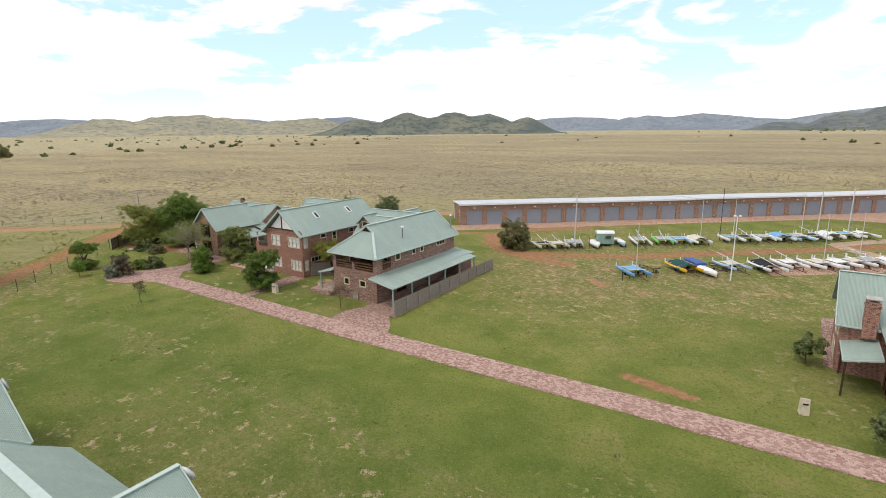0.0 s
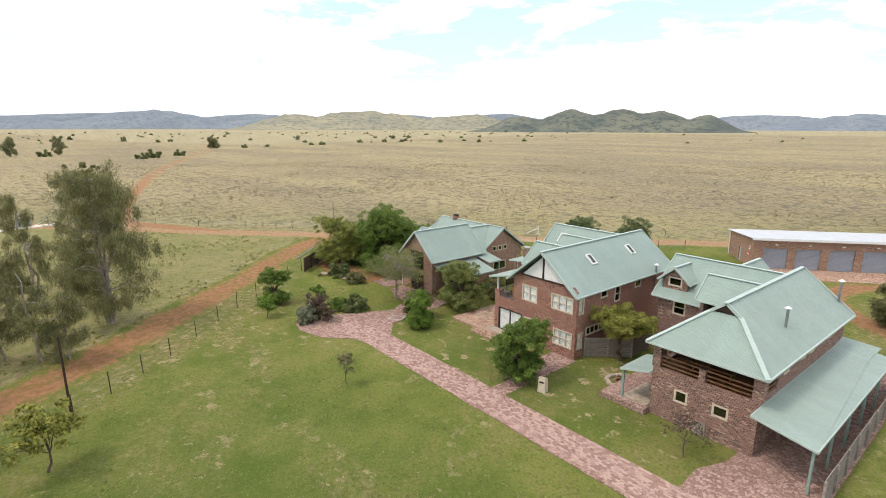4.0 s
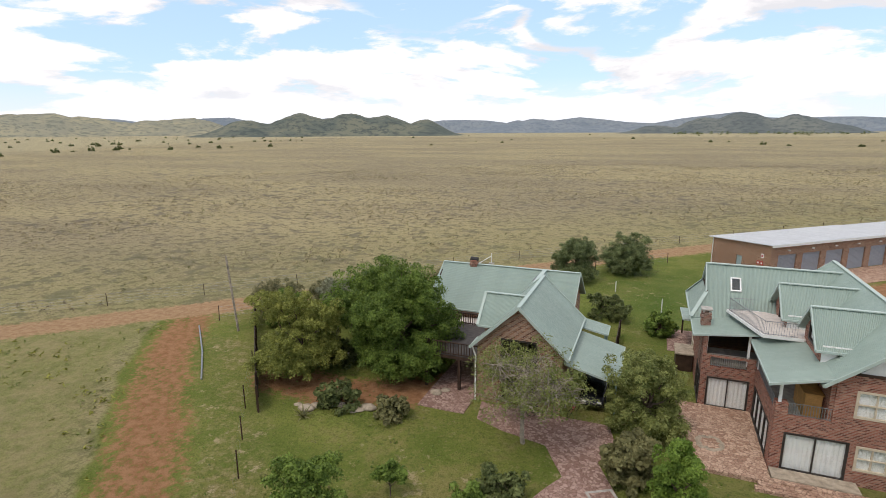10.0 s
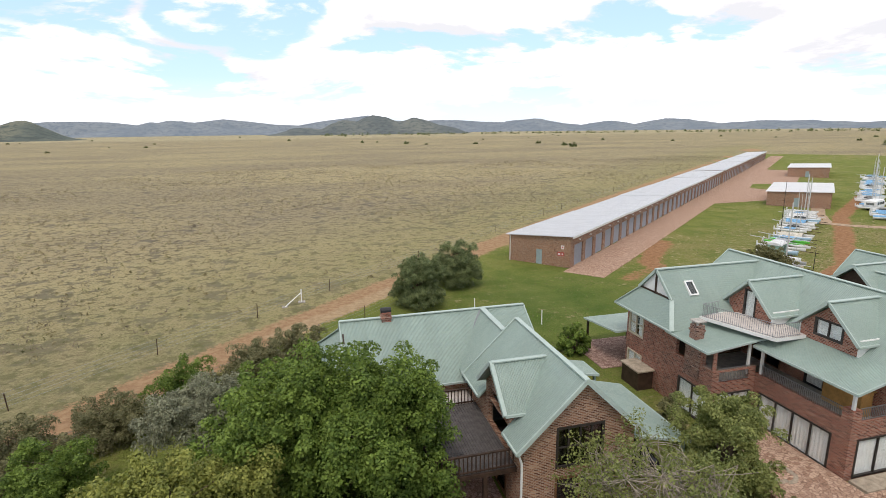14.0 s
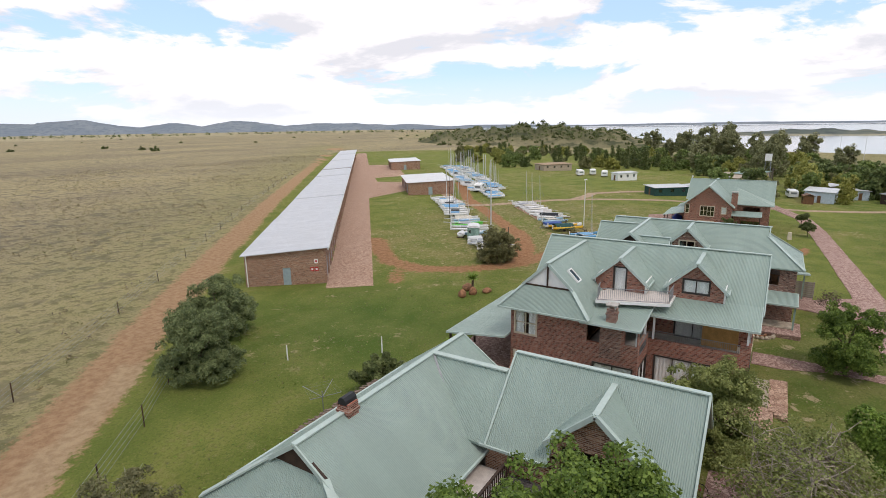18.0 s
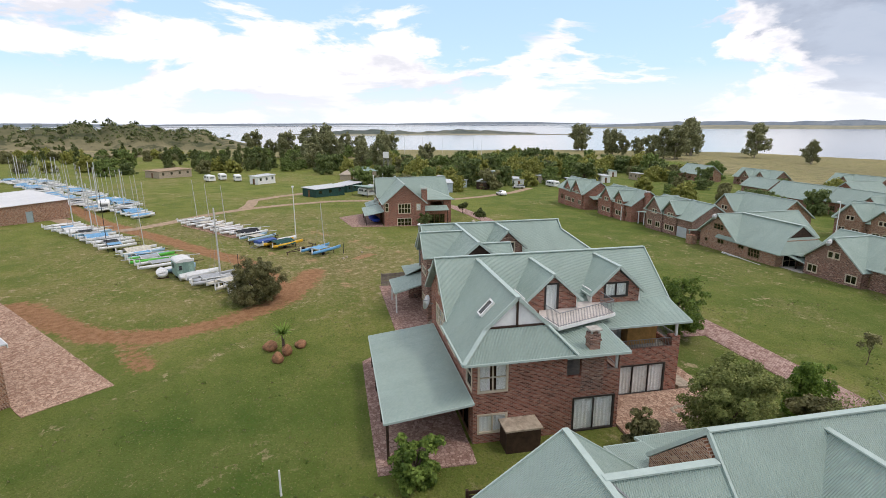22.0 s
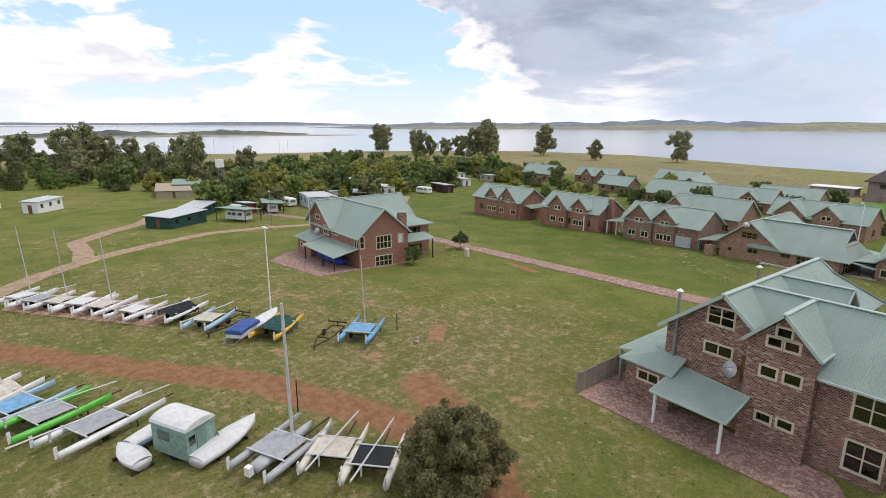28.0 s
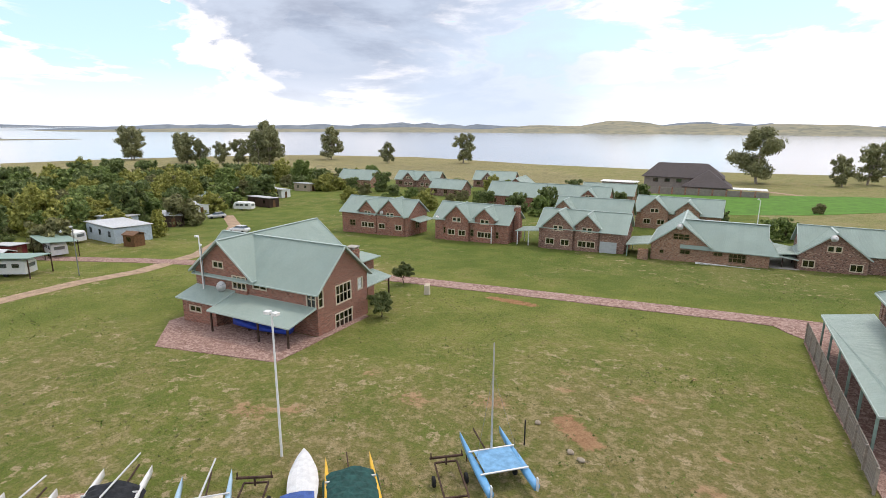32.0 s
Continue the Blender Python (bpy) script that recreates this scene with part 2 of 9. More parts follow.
def ground_material():
    m = Mat("ground", 0.95, spec=0.1)
    v = m.coord("World")
    n1, n2, n3, n4 = m.noise(v, 0.035, 5), m.noise(v, 0.22, 6, 0.6), m.noise(v, 1.6, 5, 0.65), m.noise(v, 11.0, 4, 0.7)
    # lawn: mown green with dry and worn stretches
    n5 = m.noise(v, 4.2, 3, 0.6)
    lawn = m.mix(m.ramp(n2, 0.3, 0.7), (0.136, 0.174, 0.034), (0.222, 0.240, 0.058))
    dry = m.math("ADD", m.math("MULTIPLY", n1, 0.40), m.math("ADD", m.math("MULTIPLY", n2, 0.3), m.math("MULTIPLY", n3, 0.3)))
    lawn = m.mix(m.ramp(dry, 0.49, 0.60, 0, 0.75), lawn, (0.270, 0.228, 0.090))
    lawn = m.mix(m.math("MULTIPLY", m.attr("worn"), m.ramp(dry, 0.40, 0.56)), lawn, m.mix(m.ramp(n3, 0.45, 0.62), (0.215, 0.185, 0.072), (0.36, 0.285, 0.150)))
    lawn = m.mix(m.math("MULTIPLY", m.attr("lush"), 0.85), lawn, m.mix(m.ramp(n2, 0.35, 0.65), (0.066, 0.122, 0.020), (0.118, 0.162, 0.036)))
    scuff = m.math("MULTIPLY", m.ramp(m.noise(v, 0.75, 6, 0.72), 0.575, 0.625), m.ramp(m.math("ADD", n1, m.math("MULTIPLY", m.attr("worn"), 0.22)), 0.46, 0.62))
    lawn = m.mix(m.math("MULTIPLY", scuff, 0.8), lawn, (0.47, 0.365, 0.225))
    lawn = m.mix(m.ramp(n5, 0.50, 0.64, 0, 0.5), lawn, (0.098, 0.118, 0.025))
    lawn = m.mix(m.ramp(n4, 0.50, 0.70, 0, 0.7), lawn, (0.070, 0.086, 0.021))
    lawn = m.mix(m.ramp(m.noise(v, 7.0, 3, 0.6), 0.57, 0.68, 0, 0.42), lawn, (0.32, 0.275, 0.125))
    # veld: dry grass with darker tufts
    veld = m.mix(m.ramp(m.noise(m.coord("World", (0.4, 1, 1), (0, 0, -0.7)), 0.016, 5), 0.38, 0.62), (0.425, 0.350, 0.190), (0.305, 0.250, 0.155))
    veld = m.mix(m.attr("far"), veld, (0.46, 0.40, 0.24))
    veld = m.mix(m.ramp(n3, 0.48, 0.66, 0, 0.75), veld, (0.44, 0.375, 0.22))
    heath = m.math("MULTIPLY", m.ramp(m.noise(v, 0.24, 6, 0.74), 0.52, 0.58), m.ramp(m.noise(v, 0.022, 3), 0.36, 0.56, 0.25, 0.85))
    veld = m.mix(heath, veld, (0.155, 0.134, 0.108))
    tuft = m.ramp(m.noise(v, 0.75, 5, 0.7), 0.52, 0.58)
    veld = m.mix(m.math("MULTIPLY", tuft, 0.75), veld, (0.120, 0.100, 0.062))
    veld = m.mix(m.ramp(n5, 0.50, 0.62, 0, 0.7), veld, (0.150, 0.128, 0.078))
    veld = m.mix(m.ramp(n4, 0.52, 0.75, 0, 0.5), veld, (0.105, 0.095, 0.050))
    veld = m.mix(m.math("MULTIPLY", m.attr("green"), 0.8), veld, m.mix(m.ramp(m.math("ADD", m.math("MULTIPLY", n2, 0.5), m.math("MULTIPLY", n3, 0.5)), 0.40, 0.62), m.mix(m.ramp(n4, 0.4, 0.65), (0.225, 0.238, 0.070), (0.128, 0.145, 0.040)), (0.285, 0.245, 0.112)))
    col = m.mix(m.ramp(m.math("ADD", m.attr("veld"), m.math("MULTIPLY", m.math("SUBTRACT", n2, 0.5), 0.5)), 0.4, 0.6), lawn, veld)
    # bare red earth
    edge = m.math("ADD", m.attr("dirt"), m.math("MULTIPLY", m.math("SUBTRACT", m.math("ADD", m.math("MULTIPLY", n2, 0.4), m.math("MULTIPLY", n3, 0.6)), 0.5), 1.5))
    earth = m.mix(m.ramp(n3, 0.3, 0.7), (0.255, 0.118, 0.055), (0.38, 0.205, 0.105))
    earth = m.mix(m.ramp(n4, 0.5, 0.8, 0, 0.5), earth, (0.46, 0.30, 0.18))
    earth = m.mix(m.attr("pale"), earth, m.mix(m.ramp(n3, 0.35, 0.65), (0.37, 0.250, 0.145), (0.48, 0.345, 0.205)))
    col = m.mix(m.ramp(m.math("ADD", edge, m.math("MULTIPLY", m.math("SUBTRACT", n5, 0.5), 0.7)), 0.40, 0.70), col, earth)
    m.color(col)
    m.bump(m.math("ADD", n4, m.math("ADD", n5, m.math("MULTIPLY", n3, 1.4))), 1.0, 0.14)
    return m.m


GREEN = (0.305, 0.392, 0.342)
roof_x, roof_y = roof_material("roof_sheet_x", GREEN, "x"), roof_material("roof_sheet_y", GREEN, "y")
roof_grey_x = roof_material("grey_sheet_x", (0.55, 0.56, 0.58), "x", 0.2)
brick_red = brick_material("face_brick_red", (0.125, 0.043, 0.031), (0.325, 0.118, 0.080), (0.46, 0.25, 0.175), (0.36, 0.29, 0.235))
brick_mixed = brick_material("face_brick_mixed", (0.062, 0.028, 0.024), (0.235, 0.108, 0.078), (0.52, 0.36, 0.27), (0.37, 0.30, 0.25))
brick_tan = brick_material("face_brick_tan", (0.135, 0.054, 0.032), (0.310, 0.148, 0.086), (0.49, 0.305, 0.200), (0.46, 0.39, 0.315))
cream = plain("cream_frame", (0.58, 0.50, 0.38), 0.6, vary=0.1)
white_paint = plain("white_paint", (0.78, 0.78, 0.76), 0.45, vary=0.06)
verge_paint = plain("verge_green", (0.41, 0.49, 0.45), 0.45, vary=0.06)
dark_wood = plain("dark_timber", (0.055, 0.032, 0.022), 0.6, vary=0.3)
brown_wood = plain("brown_timber", (0.17, 0.085, 0.040), 0.55, vary=0.3)
grey_wood = plain("weathered_timber", (0.30, 0.26, 0.22), 0.85, vary=0.3)
dark_inside = plain("dark_interior", (0.030, 0.027, 0.025), 0.9, vary=0.3)
steel = plain("grey_steel", (0.30, 0.31, 0.32), 0.45, 0.6, vary=0.15)
black_metal = plain("black_metal", (0.02, 0.02, 0.022), 0.5, vary=0.2)
green_post = plain("green_post", (0.24, 0.34, 0.29), 0.5, vary=0.1)
shutter_grey = plain("shutter_grey", (0.30, 0.32, 0.36), 0.45, vary=0.08)
stone = plain("pale_stone", (0.40, 0.33, 0.25), 0.85, vary=0.25)
concrete = plain("concrete", (0.42, 0.39, 0.35), 0.85, vary=0.2)
curtain_white = plain("white_curtain", (0.84, 0.84, 0.82), 0.9, vary=0.08)
red_rock = plain("red_rock", (0.30, 0.150, 0.078), 0.9, vary=0.35)
bark = plain("bark", (0.13, 0.095, 0.068), 0.95, vary=0.4, scale=5)
bark_pale = plain("pale_bark", (0.34, 0.29, 0.235), 0.9, vary=0.35, scale=3)
ground_mat = ground_material()


def glass_material(name, see, gloss):
    """A window pane: see-through with a mirror's share of the sky."""
    m = bpy.data.materials.new(name)
    m.use_nodes = True
    nt = m.node_tree
    nt.nodes.clear()
    tr, gl, mx, out = (nt.nodes.new(k) for k in ("ShaderNodeBsdfTransparent", "ShaderNodeBsdfGlossy", "ShaderNodeMixShader", "ShaderNodeOutputMaterial"))
    tr.inputs[0].default_value, gl.inputs["Roughness"].default_value, mx.inputs[0].default_value = (*see, 1), 0.03, gloss
    nt.links.new(tr.outputs[0], mx.inputs[1]), nt.links.new(gl.outputs[0], mx.inputs[2]), nt.links.new(mx.outputs[0], out.inputs[0])
    return m


clear_glass = glass_material("curtained_glass", (0.97, 0.98, 0.98), 0.06)
glass = glass_material("window_glass", (0.42, 0.45, 0.46), 0.11)


def paving_material(name, a, b, c):
    m = Mat(name, 0.9, spec=0.15)
    v = m.coord("World")
    e = m.vor(v, 5.0, "Distance", "DISTANCE_TO_EDGE")
    k = m.sep(m.vor(v, 5.0))[0]
    col = m.mix(m.ramp(k, 0.1, 0.9), a, b)
    col = m.mix(m.ramp(m.noise(v, 0.4, 5), 0.35, 0.7, 0, 0.4), col, c)
    col = m.mix(m.ramp(m.noise(v, 14, 4), 0.45, 0.8, 0, 0.5), col, (0.50, 0.36, 0.29))
    col = m.mix(m.ramp(e, 0.0, 0.09, 0.85, 0.0), col, (0.15, 0.085, 0.06))
    m.color(col)
    m.bump(m.ramp(e, 0.0, 0.12), 0.8, 0.03)
    return m.m


paving_mat = paving_material("paving", (0.240, 0.138, 0.114), (0.460, 0.318, 0.268), (0.40, 0.260, 0.215))
tan_paving = paving_material("tan_paving", (0.33, 0.19, 0.13), (0.58, 0.40, 0.29), (0.50, 0.345, 0.255))


def water_material():
    m = Mat("water", 0.12, spec=0.5)
    v = m.coord("World")
    m.color(m.mix(m.ramp(m.noise(v, 0.01, 4), 0.3, 0.7), (0.20, 0.21, 0.23), (0.27, 0.27, 0.28)))
    m.bump(m.noise(m.coord("World", (1, 1, 1)), 0.6, 4), 0.12, 0.1)
    return m.m


water_mat = water_material()


def hill_material(name, a, b, c):
    m = Mat(name, 0.95, spec=0.05)
    v = m.coord("World")
    col = m.mix(m.ramp(m.noise(v, 0.006, 6, 0.65), 0.4, 0.6), a, b)
    col = m.mix(m.ramp(m.noise(v, 0.04, 5, 0.7), 0.48, 0.6, 0, 0.8), col, c)
    m.color(col)
    return m.m


hill_dark = hill_material("hill_scrub", (0.105, 0.122, 0.108), (0.175, 0.178, 0.135), (0.070, 0.085, 0.080))
hill_pale = hill_material("hill_grass", (0.255, 0.245, 0.185), (0.330, 0.300, 0.205), (0.150, 0.160, 0.130))
hill_wooded = hill_material("hill_wooded", (0.118, 0.134, 0.134), (0.170, 0.180, 0.162), (0.088, 0.104, 0.108))
# farthest ranges: the blue of distance haze is put into the colour
hill_blue = hill_material("hill_far_haze", (0.185, 0.215, 0.245), (0.225, 0.250, 0.270), (0.150, 0.180, 0.215))
leaf_dark = leaf_material("leaf_dark", (0.085, 0.112, 0.034), (0.190, 0.220, 0.078))
leaf_green = leaf_material("leaf_green", (0.085, 0.145, 0.022), (0.205, 0.285, 0.055))
leaf_lime = leaf_material("leaf_lime", (0.185, 0.195, 0.034), (0.340, 0.330, 0.075))
leaf_olive = leaf_material("leaf_olive", (0.135, 0.132, 0.052), (0.265, 0.250, 0.108))
leaf_grey = leaf_material("leaf_grey", (0.170, 0.178, 0.112), (0.310, 0.318, 0.205))
leaf_straw = leaf_material("leaf_straw", (0.190, 0.155, 0.078), (0.380, 0.315, 0.160))
leaf_scrub = leaf_material("leaf_scrub", (0.170, 0.135, 0.092), (0.300, 0.245, 0.170))
leaf_gum = leaf_material("leaf_gum", (0.135, 0.138, 0.055), (0.300, 0.285, 0.125))

# ---- building blocks ----
class Geo:
    """Collects vertices and faces for one mesh."""

    def __init__(self):
        self.v, self.f = [], []

    def quad(self, *pts):
        n = len(self.v)
        self.v += [tuple(p) for p in pts]
        self.f.append(tuple(range(n, n + len(pts))))

    def box(self, x0, y0, z0, x1, y1, z1):
        self.hexa([(x0, y0, z0), (x1, y0, z0), (x1, y1, z0), (x0, y1, z0)], [(x0, y0, z1), (x1, y0, z1), (x1, y1, z1), (x0, y1, z1)])
        return self

    def hexa(self, low, high):
        """A closed body between two rings of points."""
        n, k = len(self.v), len(low)
        self.v += [tuple(p) for p in low] + [tuple(p) for p in high]
        self.f += [tuple(range(n + k - 1, n - 1, -1)), tuple(range(n + k, n + 2 * k))]
        self.f += [(n + i, n + (i + 1) % k, n + k + (i + 1) % k, n + k + i) for i in range(k)]
        return self

    def slab(self, pts, down=0.1):
        """A sheet with thickness straight down."""
        return self.hexa([(p[0], p[1], p[2] - down) for p in pts], pts)

    def tube(self, a, b, r, r2=None, sides=8):
        a, b = Vector(a), Vector(b)
        r2 = r if r2 is None else r2
        d = (b - a).normalized()
        u = d.orthogonal().normalized()
        w = d.cross(u)
        ring = [(math.cos(2 * math.pi * i / sides), math.sin(2 * math.pi * i / sides)) for i in range(sides)]
        return self.hexa([a + (u * c + w * s) * r for c, s in ring], [b + (u * c + w * s) * r2 for c, s in ring])

    def beam(self, a, b, w, h):
        """A bar of rectangular section from a to b; h is its upright side."""
        a, b = Vector(a), Vector(b)
        d = (b - a).normalized()
        side = d.cross(Vector((0, 0, 1)))
        side = side.normalized() if side.length > 1e-4 else Vector((1, 0, 0))
        up = side.cross(d)
        c = [side * (-w / 2) + up * (-h / 2), side * (w / 2) + up * (-h / 2), side * (w / 2) + up * (h / 2), side * (-w / 2) + up * (h / 2)]
        return self.hexa([a + k for k in c], [b + k for k in c])

    def rings(self, rings, close=True):
        """A skin through rings of equal counts, capped at both ends."""
        n, k = len(self.v), len(rings[0])
        for r in rings:
            self.v += [tuple(p) for p in r]
        for j in range(len(rings) - 1):
            for i in range(k):
                self.f.append((n + j * k + i, n + j * k + (i + 1) % k, n + (j + 1) * k + (i + 1) % k, n + (j + 1) * k + i))
        if close:
            self.f += [tuple(range(n + k - 1, n - 1, -1)), tuple(range(n + (len(rings) - 1) * k, n + len(rings) * k))]
        return self

    def mesh(self, name, smooth=False):
        me = bpy.data.meshes.new(name)
        me.from_pydata(self.v, [], self.f)
        if smooth:
            me.polygons.foreach_set("use_smooth", [True] * len(me.polygons))
        me.update()
        return me


def part(name, geo, material, parent=None, label="", smooth=False):
    me = geo if isinstance(geo, bpy.types.Mesh) else geo.mesh(name, smooth)
    if material and not me.materials:
        me.materials.append(material)
    ob = new(name, me)
    ob.parent = parent
    if parent is not None and parent.type == "EMPTY" and parent.get("fixed"):
        ob.matrix_parent_inverse = parent.matrix_basis.inverted()
    if label:
        ob["label"] = label
    return ob


def thing(name, m, label, category, group="", kind=""):
    ob = new(name)
    ob.empty_display_size = 0.3
    ob.matrix_basis = m
    return tagged(ob, label, category, group, kind)


def site(name, x, y, label, category, group=""):
    """A thing whose parts are given in the place's own coordinates."""
    ob = thing(name, pose(x, y, G(x, y)), label, category, group)
    ob["fixed"] = True
    return ob


def G(x, y):
    """Height of the ground: level in the north-west, falling to the lake."""
    s = 0.6 * x - 0.8 * y + 70
    sp = 12 * math.log1p(math.exp(min(s / 12, 40)))
    return -0.042 * sp if 0.042 * sp < 5.2 else -min(5.2 + 0.004 * (sp - 123.8), 20)


def wall(parent, name, p0, p1, z0, z1, material, holes=(), top=None, th=0.24, label=""):
    """A wall from p0 to p1 with openings (u0, v0, u1, v1) from its foot; top: [(u, z)] profile of a gable. Its thickness lies to the left of p0->p1."""
    p0, p1 = Vector((*p0, 0)), Vector((*p1, 0))
    length = (p1 - p0).length
    d = (p1 - p0) / length
    nrm = Vector((-d.y, d.x, 0)) * th
    top = top or [(0, z1 - z0), (length, z1 - z0)]

    def h(u):
        for (a, ha), (b, hb) in zip(top, top[1:]):
            if a <= u <= b + 1e-6:
                return ha + (hb - ha) * (u - a) / max(b - a, 1e-6)
        return top[-1][1]

    us = {0.0, length, *[a for a, _ in top]}
    vs = {0.0}
    for a, b, c, e in holes:
        us |= {a, c}
        vs |= {b, e}
    for v in list(vs):
        for (a, ha), (b, hb) in zip(top, top[1:]):
            if (ha - v) * (hb - v) < 0:
                us.add(a + (b - a) * (v - ha) / (hb - ha))
    us, vs = sorted(u for u in us if -1e-6 <= u <= length + 1e-6), sorted(vs)
    vs.append(99.0)
    g = Geo()

    def P(u, v, back=False):
        q = p0 + d * min(max(u, 0.004), length - 0.004) + (nrm if back else Vector())
        return (q.x, q.y, z0 + v)

    for a, b in zip(us, us[1:]):
        if b - a < 1e-5:
            continue
        for lo, hi in zip(vs, vs[1:]):
            ha, hb = min(hi, h(a + 1e-7)), min(hi, h(b - 1e-7))
            if max(ha, hb) <= lo + 1e-5:
                continue
            mid = (a + b) / 2
            if any(x0 - 1e-6 < mid < x1 + 1e-6 and y0 - 1e-6 <= lo < y1 - 1e-6 for x0, y0, x1, y1 in holes):
                continue
            ha, hb = max(ha, lo), max(hb, lo)
            g.quad(P(a, lo), P(b, lo), P(b, hb), P(a, ha))
            g.quad(P(b, lo, 1), P(a, lo, 1), P(a, ha, 1), P(b, hb, 1))
            if hi > 90:
                g.quad(P(a, ha), P(b, hb), P(b, hb, 1), P(a, ha, 1))
    for x0, y0, x1, y1 in holes:
        g.quad(P(x0, y0), P(x0, y0, 1), P(x1, y0, 1), P(x1, y0)) if y0 > 0.01 else None
        g.quad(P(x0, y1), P(x1, y1), P(x1, y1, 1), P(x0, y1, 1))
        g.quad(P(x0, y0), P(x0, y1), P(x0, y1, 1), P(x0, y0, 1))
        g.quad(P(x1, y0), P(x1, y0, 1), P(x1, y1, 1), P(x1, y1))
    g.quad(P(0, 0), P(0, h(0)), P(0, h(0), 1), P(0, 0, 1))
    g.quad(P(length, 0), P(length, 0, 1), P(length, h(length), 1), P(length, h(length)))
    return part(name, g, material, parent, label), p0, d, nrm, z0


def window(parent, w, hole, cols=2, rows=2, frame=None, sill=True, curtain=None, fw=0.07, name="window"):
    """A framed window in a hole of the wall that wall() returned: frame, bars, panes and what hangs behind them."""
    _, p0, d, nrm = w[:4]
    z0 = w[4]
    a, b, c, e = hole
    n = nrm.normalized()

    def P(u, v, s):
        q = p0 + d * u + n * s
        return Vector((q.x, q.y, z0 + v))

    def bar(u0, v0, u1, v1, s0, s1):
        return Geo().hexa([P(u0, v0, s0), P(u1, v0, s0), P(u1, v0, s1), P(u0, v0, s1)], [P(u0, v1, s0), P(u1, v1, s0), P(u1, v1, s1), P(u0, v1, s1)])

    o = -0.035
    g = Geo()
    ring = lambda k, s: [P(a + k, b + k, s), P(c - k, b + k, s), P(c - k, e - k, s), P(a + k, e - k, s)]
    g.rings([ring(-0.05, o), ring(fw, o), ring(fw, 0.09), ring(-0.05, 0.09), ring(-0.05, o)], False)
    win = part(name, g, frame or cream, parent)
    for i in range(1, cols):
        u = a + (c - a) * i / cols
        part("mullion", bar(u - fw * 0.5, b + fw - 0.01, u + fw * 0.5, e - fw + 0.01, o + 0.01, 0.085), frame or cream, win)
    for j in range(1, rows):
        v = b + (e - b) * j / rows
        part("glazing_bar", bar(a + fw - 0.01, v - fw * 0.4, c - fw + 0.01, v + fw * 0.4, o + 0.015, 0.08), frame or cream, win)
    for i in range(cols):
        for j in range(rows):
            u0, u1 = a + (c - a) * i / cols + 0.03, a + (c - a) * (i + 1) / cols - 0.03
            v0, v1 = b + (e - b) * j / rows + 0.03, b + (e - b) * (j + 1) / rows - 0.03
            q = Geo()
            q.hexa([P(u0, v0, 0.045), P(u1, v0, 0.045), P(u1, v0, 0.055), P(u0, v0, 0.055)], [P(u0, v1, 0.045), P(u1, v1, 0.045), P(u1, v1, 0.055), P(u0, v1, 0.055)])
            part("pane", q, clear_glass if curtain else glass, win).visible_shadow = not curtain
    if curtain:
        q = Geo()
        k = max(8, int((c - a) / 0.07))
        for i in range(k):
            ua, ub = a + (c - a) * i / k, a + (c - a) * (i + 1) / k
            if curtain == "parted" and 0.4 < (ua - a) / (c - a) < 0.6:
                continue
            sa, sb = 0.105 + 0.02 * math.sin(i * 1.9), 0.105 + 0.02 * math.sin((i + 1) * 1.9)
            q.quad(P(ua, b, sa), P(ub, b, sb), P(ub, e, sb), P(ua, e, sa))
        part("curtain", q, curtain_white, win)
    return win


def roof(parent, name, pts, material, down=0.12, label=""):
    return part(name, Geo().slab(pts, down), material, parent, label)


def trim(parent, name, runs, material, w=0.16, h=0.18):
    if name == "downpipe":
        g = Geo()
        for a, b in runs:
            g.beam(a, b, w, h)
        return part(name, g, material, parent)
    for a, b in runs:
        part(name, Geo().beam(a, b, w, h), material, parent)


def brick_wall(H, p0, p1, z0, z1, material, wins=(), top=None, name="wall"):
    """A wall with its windows. wins: (u0, z0, u1, z1, columns, rows, curtain or None, kind); kind 'gap' leaves the opening bare."""
    holes = [(a, b - z0, c, e - z0) for a, b, c, e, *_ in wins]
    w = wall(H, name, p0, p1, z0, z1, material, holes, [(u, z - z0) for u, z in top] if top else None)
    for hole, (a, b, c, e, cols, rows, cur, *kind) in zip(holes, wins):
        k = kind[0] if kind else "window"
        if k == "gap":
            continue
        if k == "door":
            window(H, w, hole, cols, rows, brown_wood if cur is None else dark_frame, False, cur, 0.06, "sliding_door" if cols > 1 else "door")
        else:
            window(H, w, hole, cols, rows, {"brown": brown_frame, "dark": dark_frame}.get(k, cream), True, cur)
    return w


def gable_roof(H, axis, c, a0, a1, half, ze, zr, over=0.0, mats=None, caps=True, sides=(1, 1), z_right=None):
    """Two sheets on a ridge along axis at c, from a0 to a1, with ridge cap and verge boards."""
    m = mats or {"x": roof_x, "y": roof_y}
    P = (lambda a, b, z: (a, b, z)) if axis == "x" else (lambda a, b, z: (b, a, z))
    zes = (ze, ze if z_right is None else z_right)
    for s, z, on in ((-1, zes[0], sides[0]), (1, zes[1], sides[1])):
        if on:
            roof(H, "roof", [P(a0, c + s * half, z), P(a1, c + s * half, z), P(a1, c, zr), P(a0, c, zr)], m[axis])
            trim(H, "gutter", [(P(a0, c + s * half, z - 0.03), P(a1, c + s * half, z - 0.03))], verge_paint, 0.12, 0.12)
    if caps:
        trim(H, "ridge_cap", [(P(a0, c, zr + 0.03), P(a1, c, zr + 0.03))], verge_paint, 0.26, 0.06)
